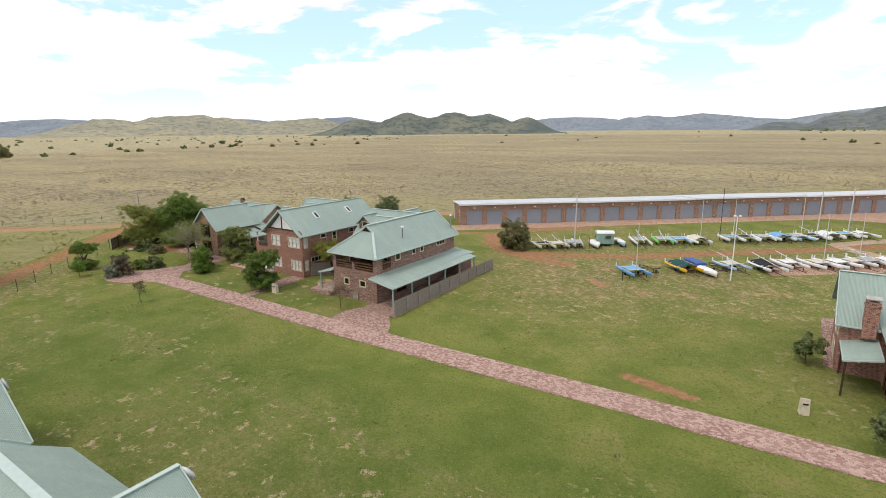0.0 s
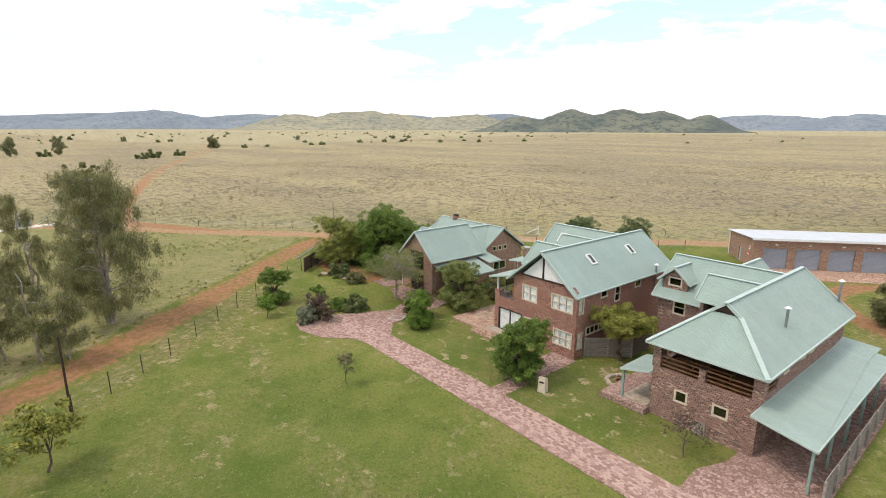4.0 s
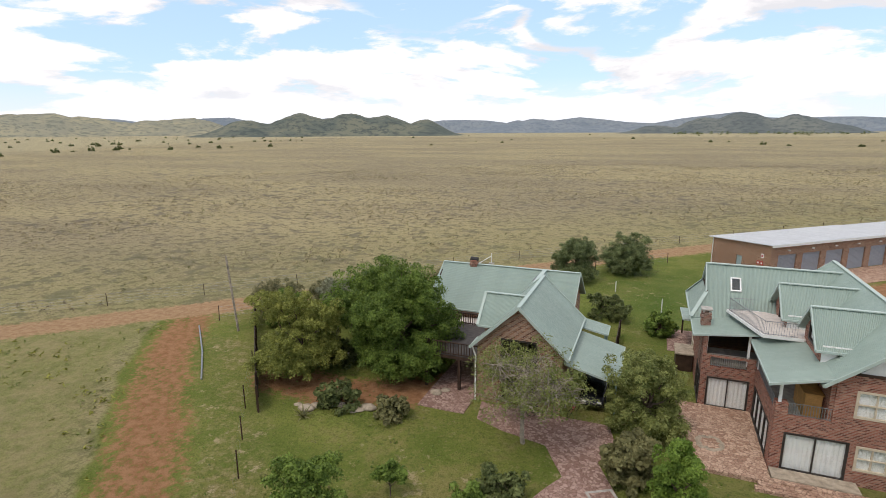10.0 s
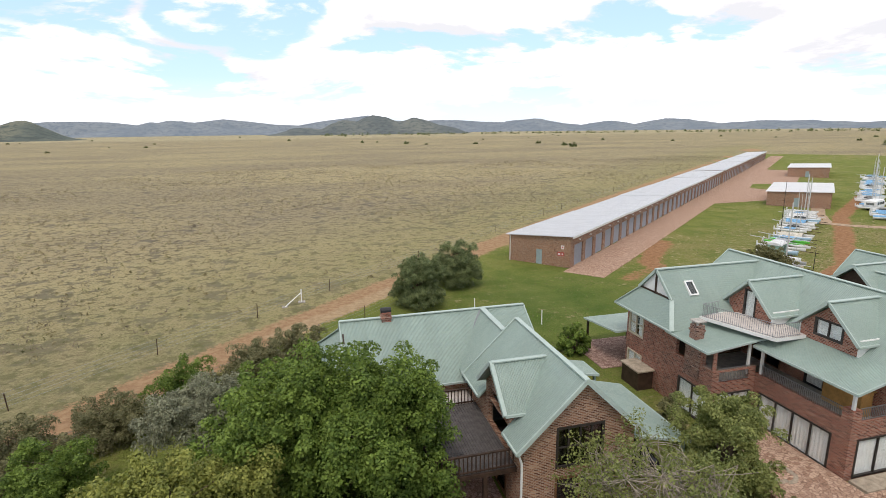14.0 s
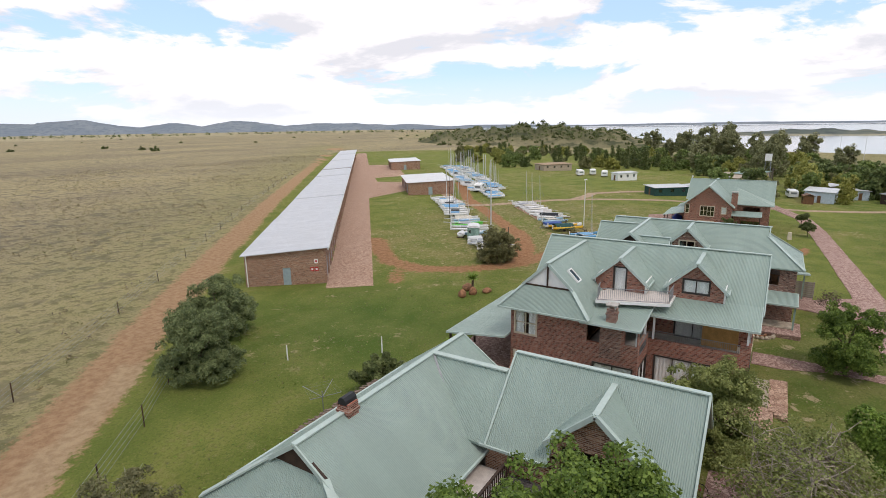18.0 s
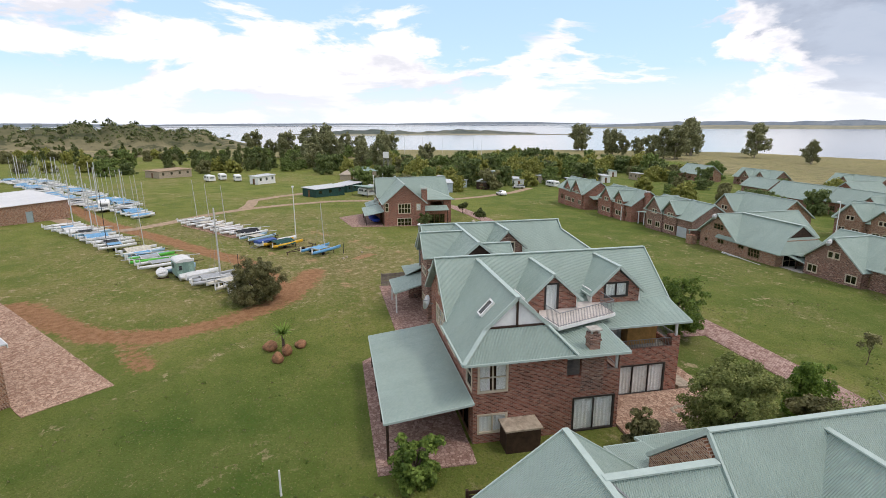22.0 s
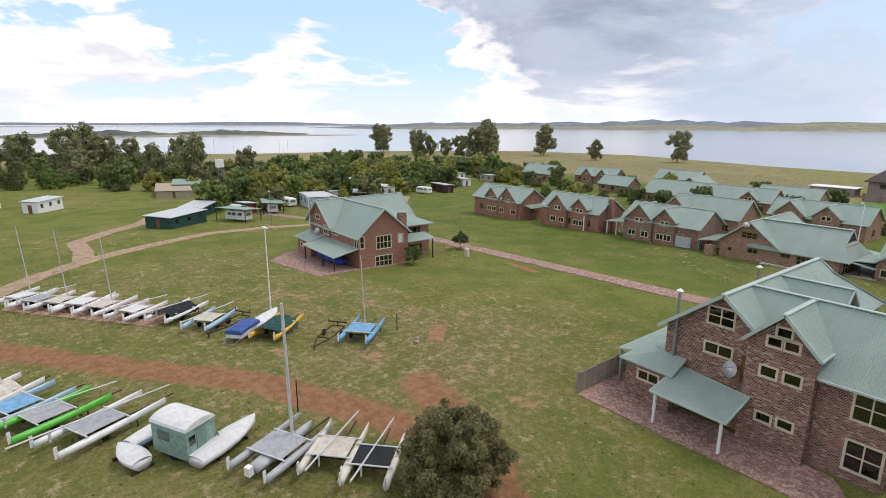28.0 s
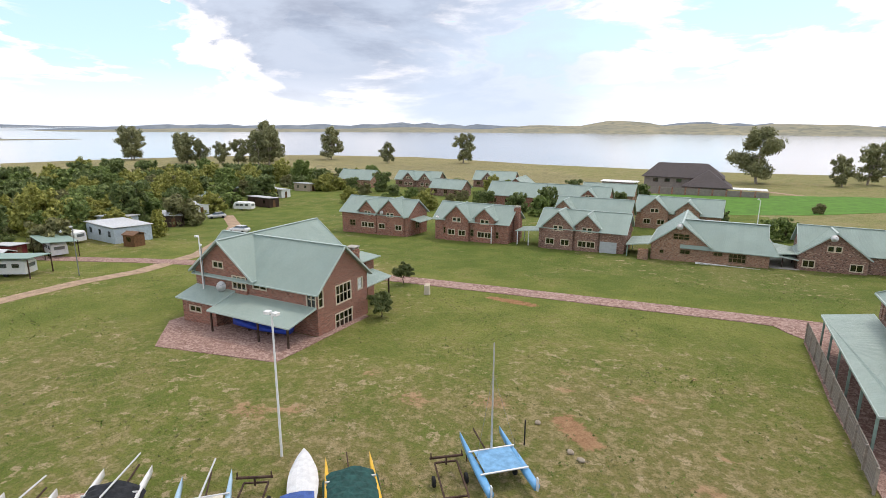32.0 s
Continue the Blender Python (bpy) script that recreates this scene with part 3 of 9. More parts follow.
        for a in (a0, a1):
            for s, z, on in ((-1, zes[0], sides[0]), (1, zes[1], sides[1])):
                if on:
                    trim(H, "verge_board", [(P(a, c, zr - 0.02), P(a, c + s * half, z - 0.02))], verge_paint, 0.07, 0.18)


def lean_to(H, pts, axis, posts=(), post_mat=None, r=0.07, zb=-0.4):
    """A single sloping sheet on posts (x, y, top)."""
    roof(H, "lean_to_roof", pts, roof_x if axis == "x" else roof_y, 0.07)
    n = len(pts)
    trim(H, "fascia", [((*pts[i][:2], pts[i][2] - 0.06), (*pts[(i + 1) % n][:2], pts[(i + 1) % n][2] - 0.06)) for i in range(n)], verge_paint, 0.06, 0.14)
    for x, y, z in posts:
        part("post", Geo().box(x - r, y - r, G(x, y) - 0.3, x + r, y + r, z), post_mat or green_post, H)


def railing(H, pts, h, material, gap=0.13, r=0.012, top=0.03, name="railing"):
    """Rails along pts (x, y, z of the floor), each baluster a piece of its own."""
    me = Geo().box(-r, -r, 0.02, r, r, h).mesh("baluster")
    me.materials.append(material)
    up = Vector((0, 0, h))
    for a, b in zip(pts, pts[1:]):
        a, b = Vector(a), Vector(b)
        rail = part(name, Geo().beam(a + up, b + up, top * 1.6, top), material, H)
        part("bottom_rail", Geo().beam(a + up * 0.1, b + up * 0.1, top, top), material, H)
        n = max(1, int((b - a).length / gap))
        for i in range(n):
            q = a + (b - a) * (i + 0.5) / n
            part("baluster", me, None, H).matrix_basis = pose(q.x, q.y, q.z)


def skylight(H, x, y, z, nrm, w=0.7, l=1.15):
    """A roof window lying on a slope with the given normal."""
    n = Vector(nrm).normalized()
    u = Vector((0, 0, 1)).cross(n).normalized()
    v = n.cross(u)
    c = Vector((x, y, z)) + n * 0.06
    g = Geo()
    for a, b, k, t in ((-w / 2, -l / 2, w, 0.1), (-w / 2, l / 2 - 0.1, w, 0.1), (-w / 2, -l / 2 + 0.1, 0.1, l - 0.2), (w / 2 - 0.1, -l / 2 + 0.1, 0.1, l - 0.2)):
        q = [c + u * a + v * b, c + u * (a + k) + v * b, c + u * (a + k) + v * (b + t), c + u * a + v * (b + t)]
        g.hexa([p - n * 0.1 for p in q], [p + n * 0.07 for p in q])
    s = part("skylight", g, white_paint, H)
    q = [c + u * a + v * b for a, b in ((-w / 2 + 0.1, -l / 2 + 0.1), (w / 2 - 0.1, -l / 2 + 0.1), (w / 2 - 0.1, l / 2 - 0.1), (-w / 2 + 0.1, l / 2 - 0.1))]
    part("pane", Geo().hexa([p + n * 0.01 for p in q], [p + n * 0.03 for p in q]), glass, s)


def chimney(H, x, y, z0, z1, w, d, material, cap=True):
    g = Geo().box(x - w / 2, y - d / 2, z0, x + w / 2, y + d / 2, z1)
    g.box(x - w / 2 - 0.05, y - d / 2 - 0.05, z1 - 0.42, x + w / 2 + 0.05, y + d / 2 + 0.05, z1 - 0.3)
    c = part("chimney", g, material, H)
    if cap:
        q = Geo()
        for sx in (-1, 1):
            for sy in (-1, 1):
                q.box(x + sx * (w / 2 - 0.1) - 0.05, y + sy * (d / 2 - 0.1) - 0.05, z1, x + sx * (w / 2 - 0.1) + 0.05, y + sy * (d / 2 - 0.1) + 0.05, z1 + 0.2)
        q.slab([(x - w / 2 - 0.05, y - d / 2 - 0.05, z1 + 0.28), (x + w / 2 + 0.05, y - d / 2 - 0.05, z1 + 0.28), (x + w / 2 + 0.05, y + d / 2 + 0.05, z1 + 0.28), (x - w / 2 - 0.05, y + d / 2 + 0.05, z1 + 0.28)], 0.08)
        part("chimney_cap", q, concrete, c)
    return c


def flue(H, x, y, z0, z1, r=0.09):
    g = Geo().tube((x, y, z0), (x, y, z1), r, sides=12)
    f = part("flue_pipe", g, steel, H)
    part("cowl", Geo().tube((x, y, z1 + 0.1), (x, y, z1 + 0.26), r * 2.6, 0.02, 12).tube((x, y, z1), (x, y, z1 + 0.1), r * 0.7, sides=8), white_paint, f)


def dish(H, x, y, z, towards, r=0.45):
    """A satellite dish on an arm."""
    n = Vector(towards).normalized()
    u = n.orthogonal().normalized()
    v = n.cross(u)
    c = Vector((x, y, z))
    rings = []
    for k in range(5):
        q = k / 4
        rings.append([c + n * (0.16 * q * q) + (u * math.cos(a) + v * math.sin(a)) * r * max(q, 0.05) for a in [2 * math.pi * i / 20 for i in range(20)]])
    back = [[p - n * 0.02 for p in ring] for ring in rings]
    g = Geo().rings(rings[::-1] + back)
    d = part("satellite_dish", g, dish_white, H, "white satellite dish", smooth=True)
    part("feed_arm", Geo().tube(c - v * r * 0.9, c + n * 0.5 - v * 0.05, 0.02, sides=6).tube(c - n * 0.45, c, 0.03, sides=6), steel, d)


def box_part(H, name, x0, y0, z0, x1, y1, z1, material, label=""):
    return part(name, Geo().box(x0, y0, z0, x1, y1, z1), material, H, label)


def triangle(H, name, pts, back, material):
    """A flat gable panel with thickness along back."""
    b = Vector(back)
    return part(name, Geo().hexa([Vector(p) + b for p in pts], pts), material, H)


dark_frame = plain("dark_frame", (0.045, 0.038, 0.034), 0.5, vary=0.2)
brown_frame = plain("brown_frame", (0.26, 0.17, 0.105), 0.6, vary=0.2)
dish_white = plain("dish_white", (0.66, 0.66, 0.65), 0.45, vary=0.08)
deck_pale = plain("pale_deck", (0.60, 0.54, 0.50), 0.8, vary=0.12)

# ---- ground, roads and water ----
LAKE = -6.6
DIRT = {  # centre lines of bare earth: (half width, paleness, points)
    "farm_road": (2.5, 0.55, [(-420, -190), (-240, -45), (-190, 2), (-147, 40.5), (-125, 61.2), (-110, 76.2), (-95, 91), (-84, 101.6), (-70, 114.8), (-55, 128.4), (-20, 160), (45, 216), (140, 297), (300, 433)]),
    "road_sand": (1.15, 1.0, [(-103, 82.2), (-98.3, 86.2), (-91, 93)]),
    "hill_road": (2.2, 0.15, [(-140, 47), (-163, 34.5), (-190, 39), (-213, 45), (-267, 60), (-315, 76), (-368, 96), (-413, 114), (-548, 165), (-640, 190)]),
    "fire_break": (3.0, 0.0, [(-60, -27), (-77, 0), (-90, 20.5), (-95, 26.3), (-101, 33), (-107, 40.5), (-113, 46.2), (-117, 50.5), (-122.5, 58)]),
    "yard_track": (2.0, 0.08, [(-44, 107), (-50, 101), (-54.5, 95.5), (-55.6, 90.5), (-53.2, 85.4), (-49, 81.2), (-43, 78.8), (-37, 77.8)]),
    "yard_spur": (1.5, 0.08, [(-55, 93), (-58, 92), (-62, 89.5)]),
    "yard_track_b": (1.7, 0.05, [(-47, 80), (-38, 83), (-30, 87), (-21, 95), (-11, 103), (5, 117), (22, 128), (40, 140)]),
    "yard_patch": (0.9, 0.3, [(-31, 72), (-29, 70)]),
    "garden_bed": (2.6, 0.0, [(-106, 51.5), (-101, 51.2), (-96.5, 52.6), (-93.6, 55)]),
    "verge_patch": (0.8, 0.1, [(-15, 47.2), (-20, 48)]),
}
PATCH = [(-33, 65, 1.2), (-38, 70, 1.1), (-36, 60, 0.9), (-28, 66, 0.9), (-24, 70, 1.0), (-19, 72, 2.0), (-31, 78, 1.6), (-14, 70, 1.3), (-22, 85, 1.2), (-10.6, 78.2, 2.4), (-12.6, 76.9, 1.6), (-24.0, 69.9, 1.8), (-36.6, 78.0, 2.3), (-43.4, 73.8, 2.0), (-25.5, 83.8, 2.0), (-27, 63.2, 0.9), (-37.4, 73.5, 1.4), (-45.4, 79.6, 2.2)]


def near_line(px, py, pts):
    best = np.full(px.shape, 1e9)
    for (ax, ay), (bx, by) in zip(pts, pts[1:]):
        dx, dy = bx - ax, by - ay
        t = np.clip(((px - ax) * dx + (py - ay) * dy) / (dx * dx + dy * dy), 0, 1)
        best = np.minimum(best, np.hypot(px - ax - t * dx, py - ay - t * dy))
    return best


def side_of(px, py, pts):
    """Positive on the left of a line that runs on without end."""
    best, sign = np.full(px.shape, 1e9), np.ones(px.shape)
    for (ax, ay), (bx, by) in zip(pts, pts[1:]):
        dx, dy = bx - ax, by - ay
        t = np.clip(((px - ax) * dx + (py - ay) * dy) / (dx * dx + dy * dy), 0, 1)
        d = np.hypot(px - ax - t * dx, py - ay - t * dy)
        s = dx * (py - ay) - dy * (px - ax)
        sign = np.where(d < best, np.sign(s), sign)
        best = np.minimum(best, d)
    return best * sign


SHORE = [(1500, 900), (800, 480), (540, 215), (455, 60), (405, -60), (395, -130), (375, -200), (300, -295), (170, -322), (60, -275), (-30, -262), (-150, -275), (-400, -420), (-900, -900)]


def heights(px, py):
    s = 0.6 * px - 0.8 * py + 70
    sp = 12 * np.log1p(np.exp(np.minimum(s / 12, 40)))
    z = np.where(0.042 * sp < 5.2, -0.042 * sp, -np.minimum(5.2 + 0.004 * (sp - 123.8), 20))
    d = side_of(px, py, SHORE)  # water lies on the left
    wet = np.clip((d + 60) / 120, 0, 1)
    z = z * (1 - wet) + np.minimum(z, LAKE - 3.0) * wet
    return np.where(d < -60, np.maximum(z, LAKE + 0.25), z)


def make_ground():
    def axis(lo, hi, step, far):
        mid = list(np.arange(lo, hi + 0.01, step))
        k, a, b = step, [], []
        p, q = lo, hi
        while p > -far or q < far:
            k *= 1.13
            p, q = p - k, q + k
            if p > -far - 900:
                a.append(p)
            if q < far + 900:
                b.append(q)
        return np.array(a[::-1] + mid + b)

    xs, ys = axis(-172, 62, 0.85, 4300), axis(-25, 205, 0.85, 4300)
    X, Y = np.meshgrid(xs, ys)
    X, Y = X.ravel(), Y.ravel()
    Z = heights(X, Y)
    near = np.exp(-((X + 50) ** 2 + (Y - 70) ** 2) / 150.0 ** 2)
    Z += 0.012 * near * (np.sin(X * 0.31 + Y * 0.17) + np.sin(Y * 0.43 - X * 0.11))
    nx, ny = len(xs), len(ys)
    i = np.arange(nx * ny).reshape(ny, nx)
    F = np.stack([i[:-1, :-1], i[:-1, 1:], i[1:, 1:], i[1:, :-1]], -1).reshape(-1, 4)
    me = bpy.data.meshes.new("ground")
    me.vertices.add(len(X))
    me.vertices.foreach_set("co", np.stack([X, Y, Z], -1).ravel())
    me.loops.add(F.size)
    me.loops.foreach_set("vertex_index", F.ravel().astype(np.int32))
    me.polygons.add(len(F))
    me.polygons.foreach_set("loop_start", np.arange(0, F.size, 4, dtype=np.int32))
    me.polygons.foreach_set("use_smooth", np.ones(len(F), bool))
    me.update()
    # which growth covers what
    road = side_of(X, Y, DIRT["farm_road"][2])
    brk = side_of(X, Y, DIRT["fire_break"][2])
    veld = np.clip(road / 3 + 0.5, 0, 1)
    rough = np.clip((brk - 1.0) / 4, 0, 1) * (Y < 90)
    dist = np.hypot(X + 50, Y - 60)
    outer = np.clip((dist - 330) / 60, 0, 1)
    shore = side_of(X, Y, SHORE)
    marsh = np.clip((shore + 210) / 60, 0, 1)
    veld_all = np.maximum.reduce([veld, rough, outer, marsh * 0.0])
    green = np.clip(rough + marsh * 0.6, 0, 1) * (1 - veld) + veld * np.clip(1 - (road - 3) / 45, 0, 1) * 0.55
    veld_all = np.maximum(veld_all, marsh)
    dirt, pale = np.zeros(len(X)), np.zeros(len(X))
    for kind, (w, p, pts) in DIRT.items():
        d = np.clip(1 - (near_line(X, Y, pts) - w * 0.4) / (w * 1.1), 0, 1) * {"fire_break": 0.70, "yard_track_b": 0.92, "yard_track": 0.80, "yard_spur": 0.62, "garden_bed": 0.8}.get(kind, 1.0)
        pale = np.where((d > dirt) | ((d > 0.5) & (p > pale)), p, pale)
        dirt = np.maximum(dirt, d)
    for x, y, r in PATCH:
        d = 0.64 * np.clip(1.25 - np.hypot(X - x, (Y - y) * 1.4) / r * 0.85, 0, 1)
        pale = np.where(d > dirt, 0.6, pale)
        dirt = np.maximum(dirt, d)
    lush = 1.1 * np.exp(-((X + 74) ** 2 / 140 + (Y - 83) ** 2 / 170)) + 0.8 * np.exp(-((X + 66) ** 2 / 120 + (Y - 48) ** 2 / 20))
    lush += 0.55 * np.clip((41 - Y) / 8, 0, 1) * np.clip((X + 88) / 20, 0, 1)
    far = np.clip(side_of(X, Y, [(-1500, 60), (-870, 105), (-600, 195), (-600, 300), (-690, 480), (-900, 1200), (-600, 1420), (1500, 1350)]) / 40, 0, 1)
    worn = np.exp(-((X + 15) ** 2 / 900 + (Y - 88) ** 2 / 500)) + 0.55 * np.exp(-((X + 72) ** 2 / 160 + (Y - 22) ** 2 / 100)) + 0.6 * np.exp(-((X + 38) ** 2 / 160 + (Y - 22) ** 2 / 60))
    worn += 1.1 * np.clip(1 - np.abs(brk + 4.6) / 3.0, 0, 1) * (Y < 56) + 0.5 * np.exp(-((X + 36) ** 2 / 260 + (Y - 70) ** 2 / 220))
    for w, pts in ((0.45, [(-91, 32.6), (-81.3, 31.6), (-65.7, 30.3), (-53.7, 29.4), (-42.3, 29.4), (-20, 29)]), (0.4, [(-90, 30.9), (-78, 29.9), (-60, 28.4), (-44, 27.6)]), (0.5, [(-40, 60), (-30, 66), (-18, 78), (-8, 84)]), (0.5, [(-46, 71), (-34, 74), (-20, 82), (-6, 91)]), (0.5, [(-70, 92), (-60, 84), (-52, 74), (-43, 66), (-38, 55)])):
        worn = np.maximum(worn, 0.9 * np.clip(1.6 - near_line(X, Y, pts) / w, 0, 1))
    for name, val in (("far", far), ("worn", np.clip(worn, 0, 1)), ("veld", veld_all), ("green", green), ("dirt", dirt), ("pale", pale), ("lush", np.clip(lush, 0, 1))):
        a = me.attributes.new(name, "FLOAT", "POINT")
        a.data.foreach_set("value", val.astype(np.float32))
    ob = new("ground", me)
    me.materials.append(ground_mat)
    tagged(ob, "mown green lawn, dry veld grass and bare red earth", "ground", kind="structure")


make_ground()


def strip(name, pts, width, lift, material, label, category="path", step=1.5, wobble=0.12):
    """A paved strip that follows the ground, with a kerb's thickness and a slightly uneven edge."""
    line = []
    for (ax, ay), (bx, by) in zip(pts, pts[1:]):
        n = max(1, int(math.hypot(bx - ax, by - ay) / step))
        line += [(ax + (bx - ax) * i / n, ay + (by - ay) * i / n) for i in range(n)]
    line.append(pts[-1])
    g, rows = Geo(), []
    for i, (x, y) in enumerate(line):
        a, b = line[max(0, i - 1)], line[min(len(line) - 1, i + 1)]
        d = Vector((b[0] - a[0], b[1] - a[1], 0)).normalized()
        nrm = Vector((-d.y, d.x, 0))
        w = width[min(len(width) - 1, int(i / len(line) * len(width)))] if isinstance(width, (list, tuple)) else width
        ring = []
        for s, dz in ((-1, -0.25), (-1, 0), (-0.33, 0.015), (0.33, 0.015), (1, 0), (1, -0.25)):
            off = s * (w / 2 + wobble * noise.noise((x * 0.7, y * 0.7, s)))
            px, py = x + nrm.x * off, y + nrm.y * off
            ring.append((px, py, G(px, py) + lift + dz))
        rows.append(ring)
    g.rings(rows)
    return tagged(part(name, g, material), label, category, kind="structure")


def patch(name, pts, lift, material, label, category="paving", step=1.2):
    """A paved area with a given outline, draped over the ground as one slab."""
    g = Geo()
    pts = [Vector((*p, 0)) for p in pts]
    out = []
    for a, b in zip(pts, pts[1:] + pts[:1]):
        n = max(1, int((b - a).length / step))
        out += [a + (b - a) * i / n for i in range(n)]
    me = bpy.data.meshes.new(name)
    bm = bmesh.new()
    top = [bm.verts.new((p.x + 0.06 * noise.noise(p * 0.9), p.y + 0.06 * noise.noise(p * 0.9 + Vector((5, 0, 0))), G(p.x, p.y) + lift)) for p in out]
    low = [bm.verts.new((v.co.x, v.co.y, v.co.z - 0.3)) for v in top]
    f = bm.faces.new(top)
    for i in range(len(top)):
        j = (i + 1) % len(top)
        bm.faces.new((top[i], low[i], low[j], top[j]))
    bmesh.ops.triangulate(bm, faces=[f])
    bmesh.ops.recalc_face_normals(bm, faces=bm.faces)
    bm.to_mesh(me)
    bm.free()
    return tagged(part(name, me, material), label, category, kind="structure")


strip("paved_path", [(60, 60), (40, 52.5), (20, 46.5), (5, 45), (-20, 43.6), (-45, 42.3), (-66, 42.1), (-78, 42.0), (-84, 41.2)], 2.9, 0.05, paving_mat, "pinkish cobbled brick path with uneven edges")
patch("driveway_west", [(-79.0, 41.0), (-82.0, 38.1), (-84.9, 37.2), (-87.0, 37.6), (-87.0, 39.4), (-86.4, 42.6), (-85.2, 45.0), (-84.0, 47.4), (-85.4, 50.0), (-88.2, 50.6), (-90.2, 51.4), (-90.6, 53.6), (-82.0, 53.6), (-81.4, 51.5), (-82.3, 49.4), (-81.1, 47.0), (-80.6, 45.2), (-78.6, 43.6)], 0.06, paving_mat, "pink brick turning area before a house")
patch("driveway_east", [(-50, 43.5), (-50.2, 46), (-49.3, 48.2), (-49.2, 55), (-45, 55), (-45, 47.5), (-43.2, 45.6), (-41.8, 43.2)], 0.065, paving_mat, "pink brick drive leading under a carport")


def make_lake():
    g = Geo()
    pts = [(x, y, LAKE) for x, y in ((4500, 2700), (1500, 1000), (700, 560), (440, 300), (300, 100), (250, -100), (100, -200), (-300, -200), (-800, -600), (-2500, -2500), (-1500, -4800), (4500, -4800))]
    g.quad(*pts[::-1])
    tagged(part("lake", g, water_mat), "wide pale lake reflecting a bright sky", "water", kind="structure")


make_lake()

# ---- the houses along the path ----
def house_timber_deck():
    """The house among the trees: front wing, cross wing, timber deck, carport."""
    H = site("house", -90, 62, "tan brick house with pale green sheet roof among trees", "house", "houses along the path")
    B = brick_tan
    # front wing
    brick_wall(H, (-91, 53.9), (-85.2, 53.9), -0.5, 4.2, B, [(1.7, 2.7, 4.1, 4.75, 4, 2, None, "dark"), (1.7, 0.0, 4.2, 2.1, 2, 1, None, "door")], top=[(0, 4.2), (2.9, 6.95), (5.8, 4.2)])
    brick_wall(H, (-85.2, 53.9), (-85.2, 62.2), -0.5, 4.2, B, [(5.4, 0.1, 6.4, 2.1, 1, 1, None, "door"), (2.0, 0.9, 3.6, 2.0, 2, 1, None)])
    brick_wall(H, (-85.2, 62.2), (-91, 62.2), 2.4, 4.2, B, top=[(0, 4.2), (2.9, 6.95), (5.8, 4.2)])
    brick_wall(H, (-91, 62.2), (-91, 53.9), -0.5, 4.2, B, [(3.05, 2.66, 6.75, 4.1, 1, 1, None, "gap"), (3.5, 0.0, 6.2, 2.1, 2, 1, None, "door")])
    gable_roof(H, "y", -88.1, 53.5, 62.0, 3.35, 4.0, 7.2, sides=(0, 1))
    # west slope, cut open round the deck doors
    wz = lambda x: 4.0 + (x + 91.45) * 0.955
    roof(H, "roof", [(-91.45, 53.5, 4.0), (-91.45, 55.5, 4.0), (-90.3, 55.5, wz(-90.3)), (-90.3, 59.1, wz(-90.3)), (-91.45, 59.1, 4.0), (-91.45, 62.0, 4.0), (-88.1, 62.0, 7.2), (-88.1, 53.5, 7.2)][::-1], roof_y)
    trim(H, "gutter", [((-91.45, 53.5, 3.97), (-91.45, 55.4, 3.97)), ((-91.45, 59.2, 3.97), (-91.45, 62.3, 3.97))], verge_paint, 0.12, 0.12)
    for y in (53.5, 62.0):
        trim(H, "verge_board", [((-88.1, y, 7.18), (-91.45, y, 3.98))], verge_paint, 0.09, 0.2)
    # lower link between the two ridges, its west slope in one plane with the wing's
    roof(H, "roof", [(-91.45, 62.02, 4.0), (-91.45, 63.2, 4.0), (-88.85, 66.4, 6.48), (-88.85, 62.02, 6.48)][::-1], roof_y)
    roof(H, "roof", [(-88.85, 62.02, 6.48), (-88.85, 66.4, 6.48), (-85.1, 62.6, 3.5), (-85.1, 62.02, 3.5)][::-1], roof_y)
    trim(H, "ridge_cap", [((-88.85, 62.1, 6.5), (-88.85, 66.4, 6.5))], verge_paint, 0.34, 0.07)
    trim(H, "valley_flashing", [((-91.45, 63.25, 4.03), (-88.9, 66.35, 6.5))], steel, 0.1, 0.03)
    # wall gable over the deck doors
    brick_wall(H, (-91.0, 59.1), (-91.0, 55.5), 2.7, 5.0, B, [(0.4, 2.75, 3.2, 4.85, 1, 1, None, "gap")], top=[(0, 5.0), (1.8, 6.55), (3.6, 5.0)], name="gable_wall")
    for y in (55.5, 58.9):
        box_part(H, "dormer_cheek", -90.74, y, 4.0, -89.6, y + 0.2, 5.1, B)
    gable_roof(H, "x", 57.2, -91.4, -88.4, 2.05, 5.0, 6.85)
    trim(H, "verge_board", [((-91.42, 57.2, 6.84), (-91.42, 55.15, 4.99)), ((-91.42, 57.2, 6.84), (-91.42, 59.25, 4.99))], verge_paint, 0.2, 0.2)
    # cross wing
    brick_wall(H, (-98.6, 62.6), (-91.0, 62.6), -0.5, 3.6, B, [(0.8, 0.0, 3.4, 2.1, 2, 1, None, "door"), (4.4, 0.2, 6.6, 2.1, 2, 1, None, "door")])
    brick_wall(H, (-86.2, 62.6), (-86.2, 70.2), -0.5, 3.6, B, [(2.2, 3.5, 2.8, 4.1, 1, 1, None), (3.2, 3.5, 3.8, 4.1, 1, 1, None), (4.2, 3.5, 4.8, 4.1, 1, 1, None), (2.4, 0.9, 4.6, 2.0, 2, 1, None)], top=[(0, 3.6), (3.8, 6.2), (7.6, 3.6)])
    brick_wall(H, (-86.2, 70.2), (-98.6, 70.2), -0.5, 3.6, B, [(2, 0.9, 3.6, 2.1, 2, 2, None), (6, 0.1, 8.2, 2.1, 2, 1, None, "door")])
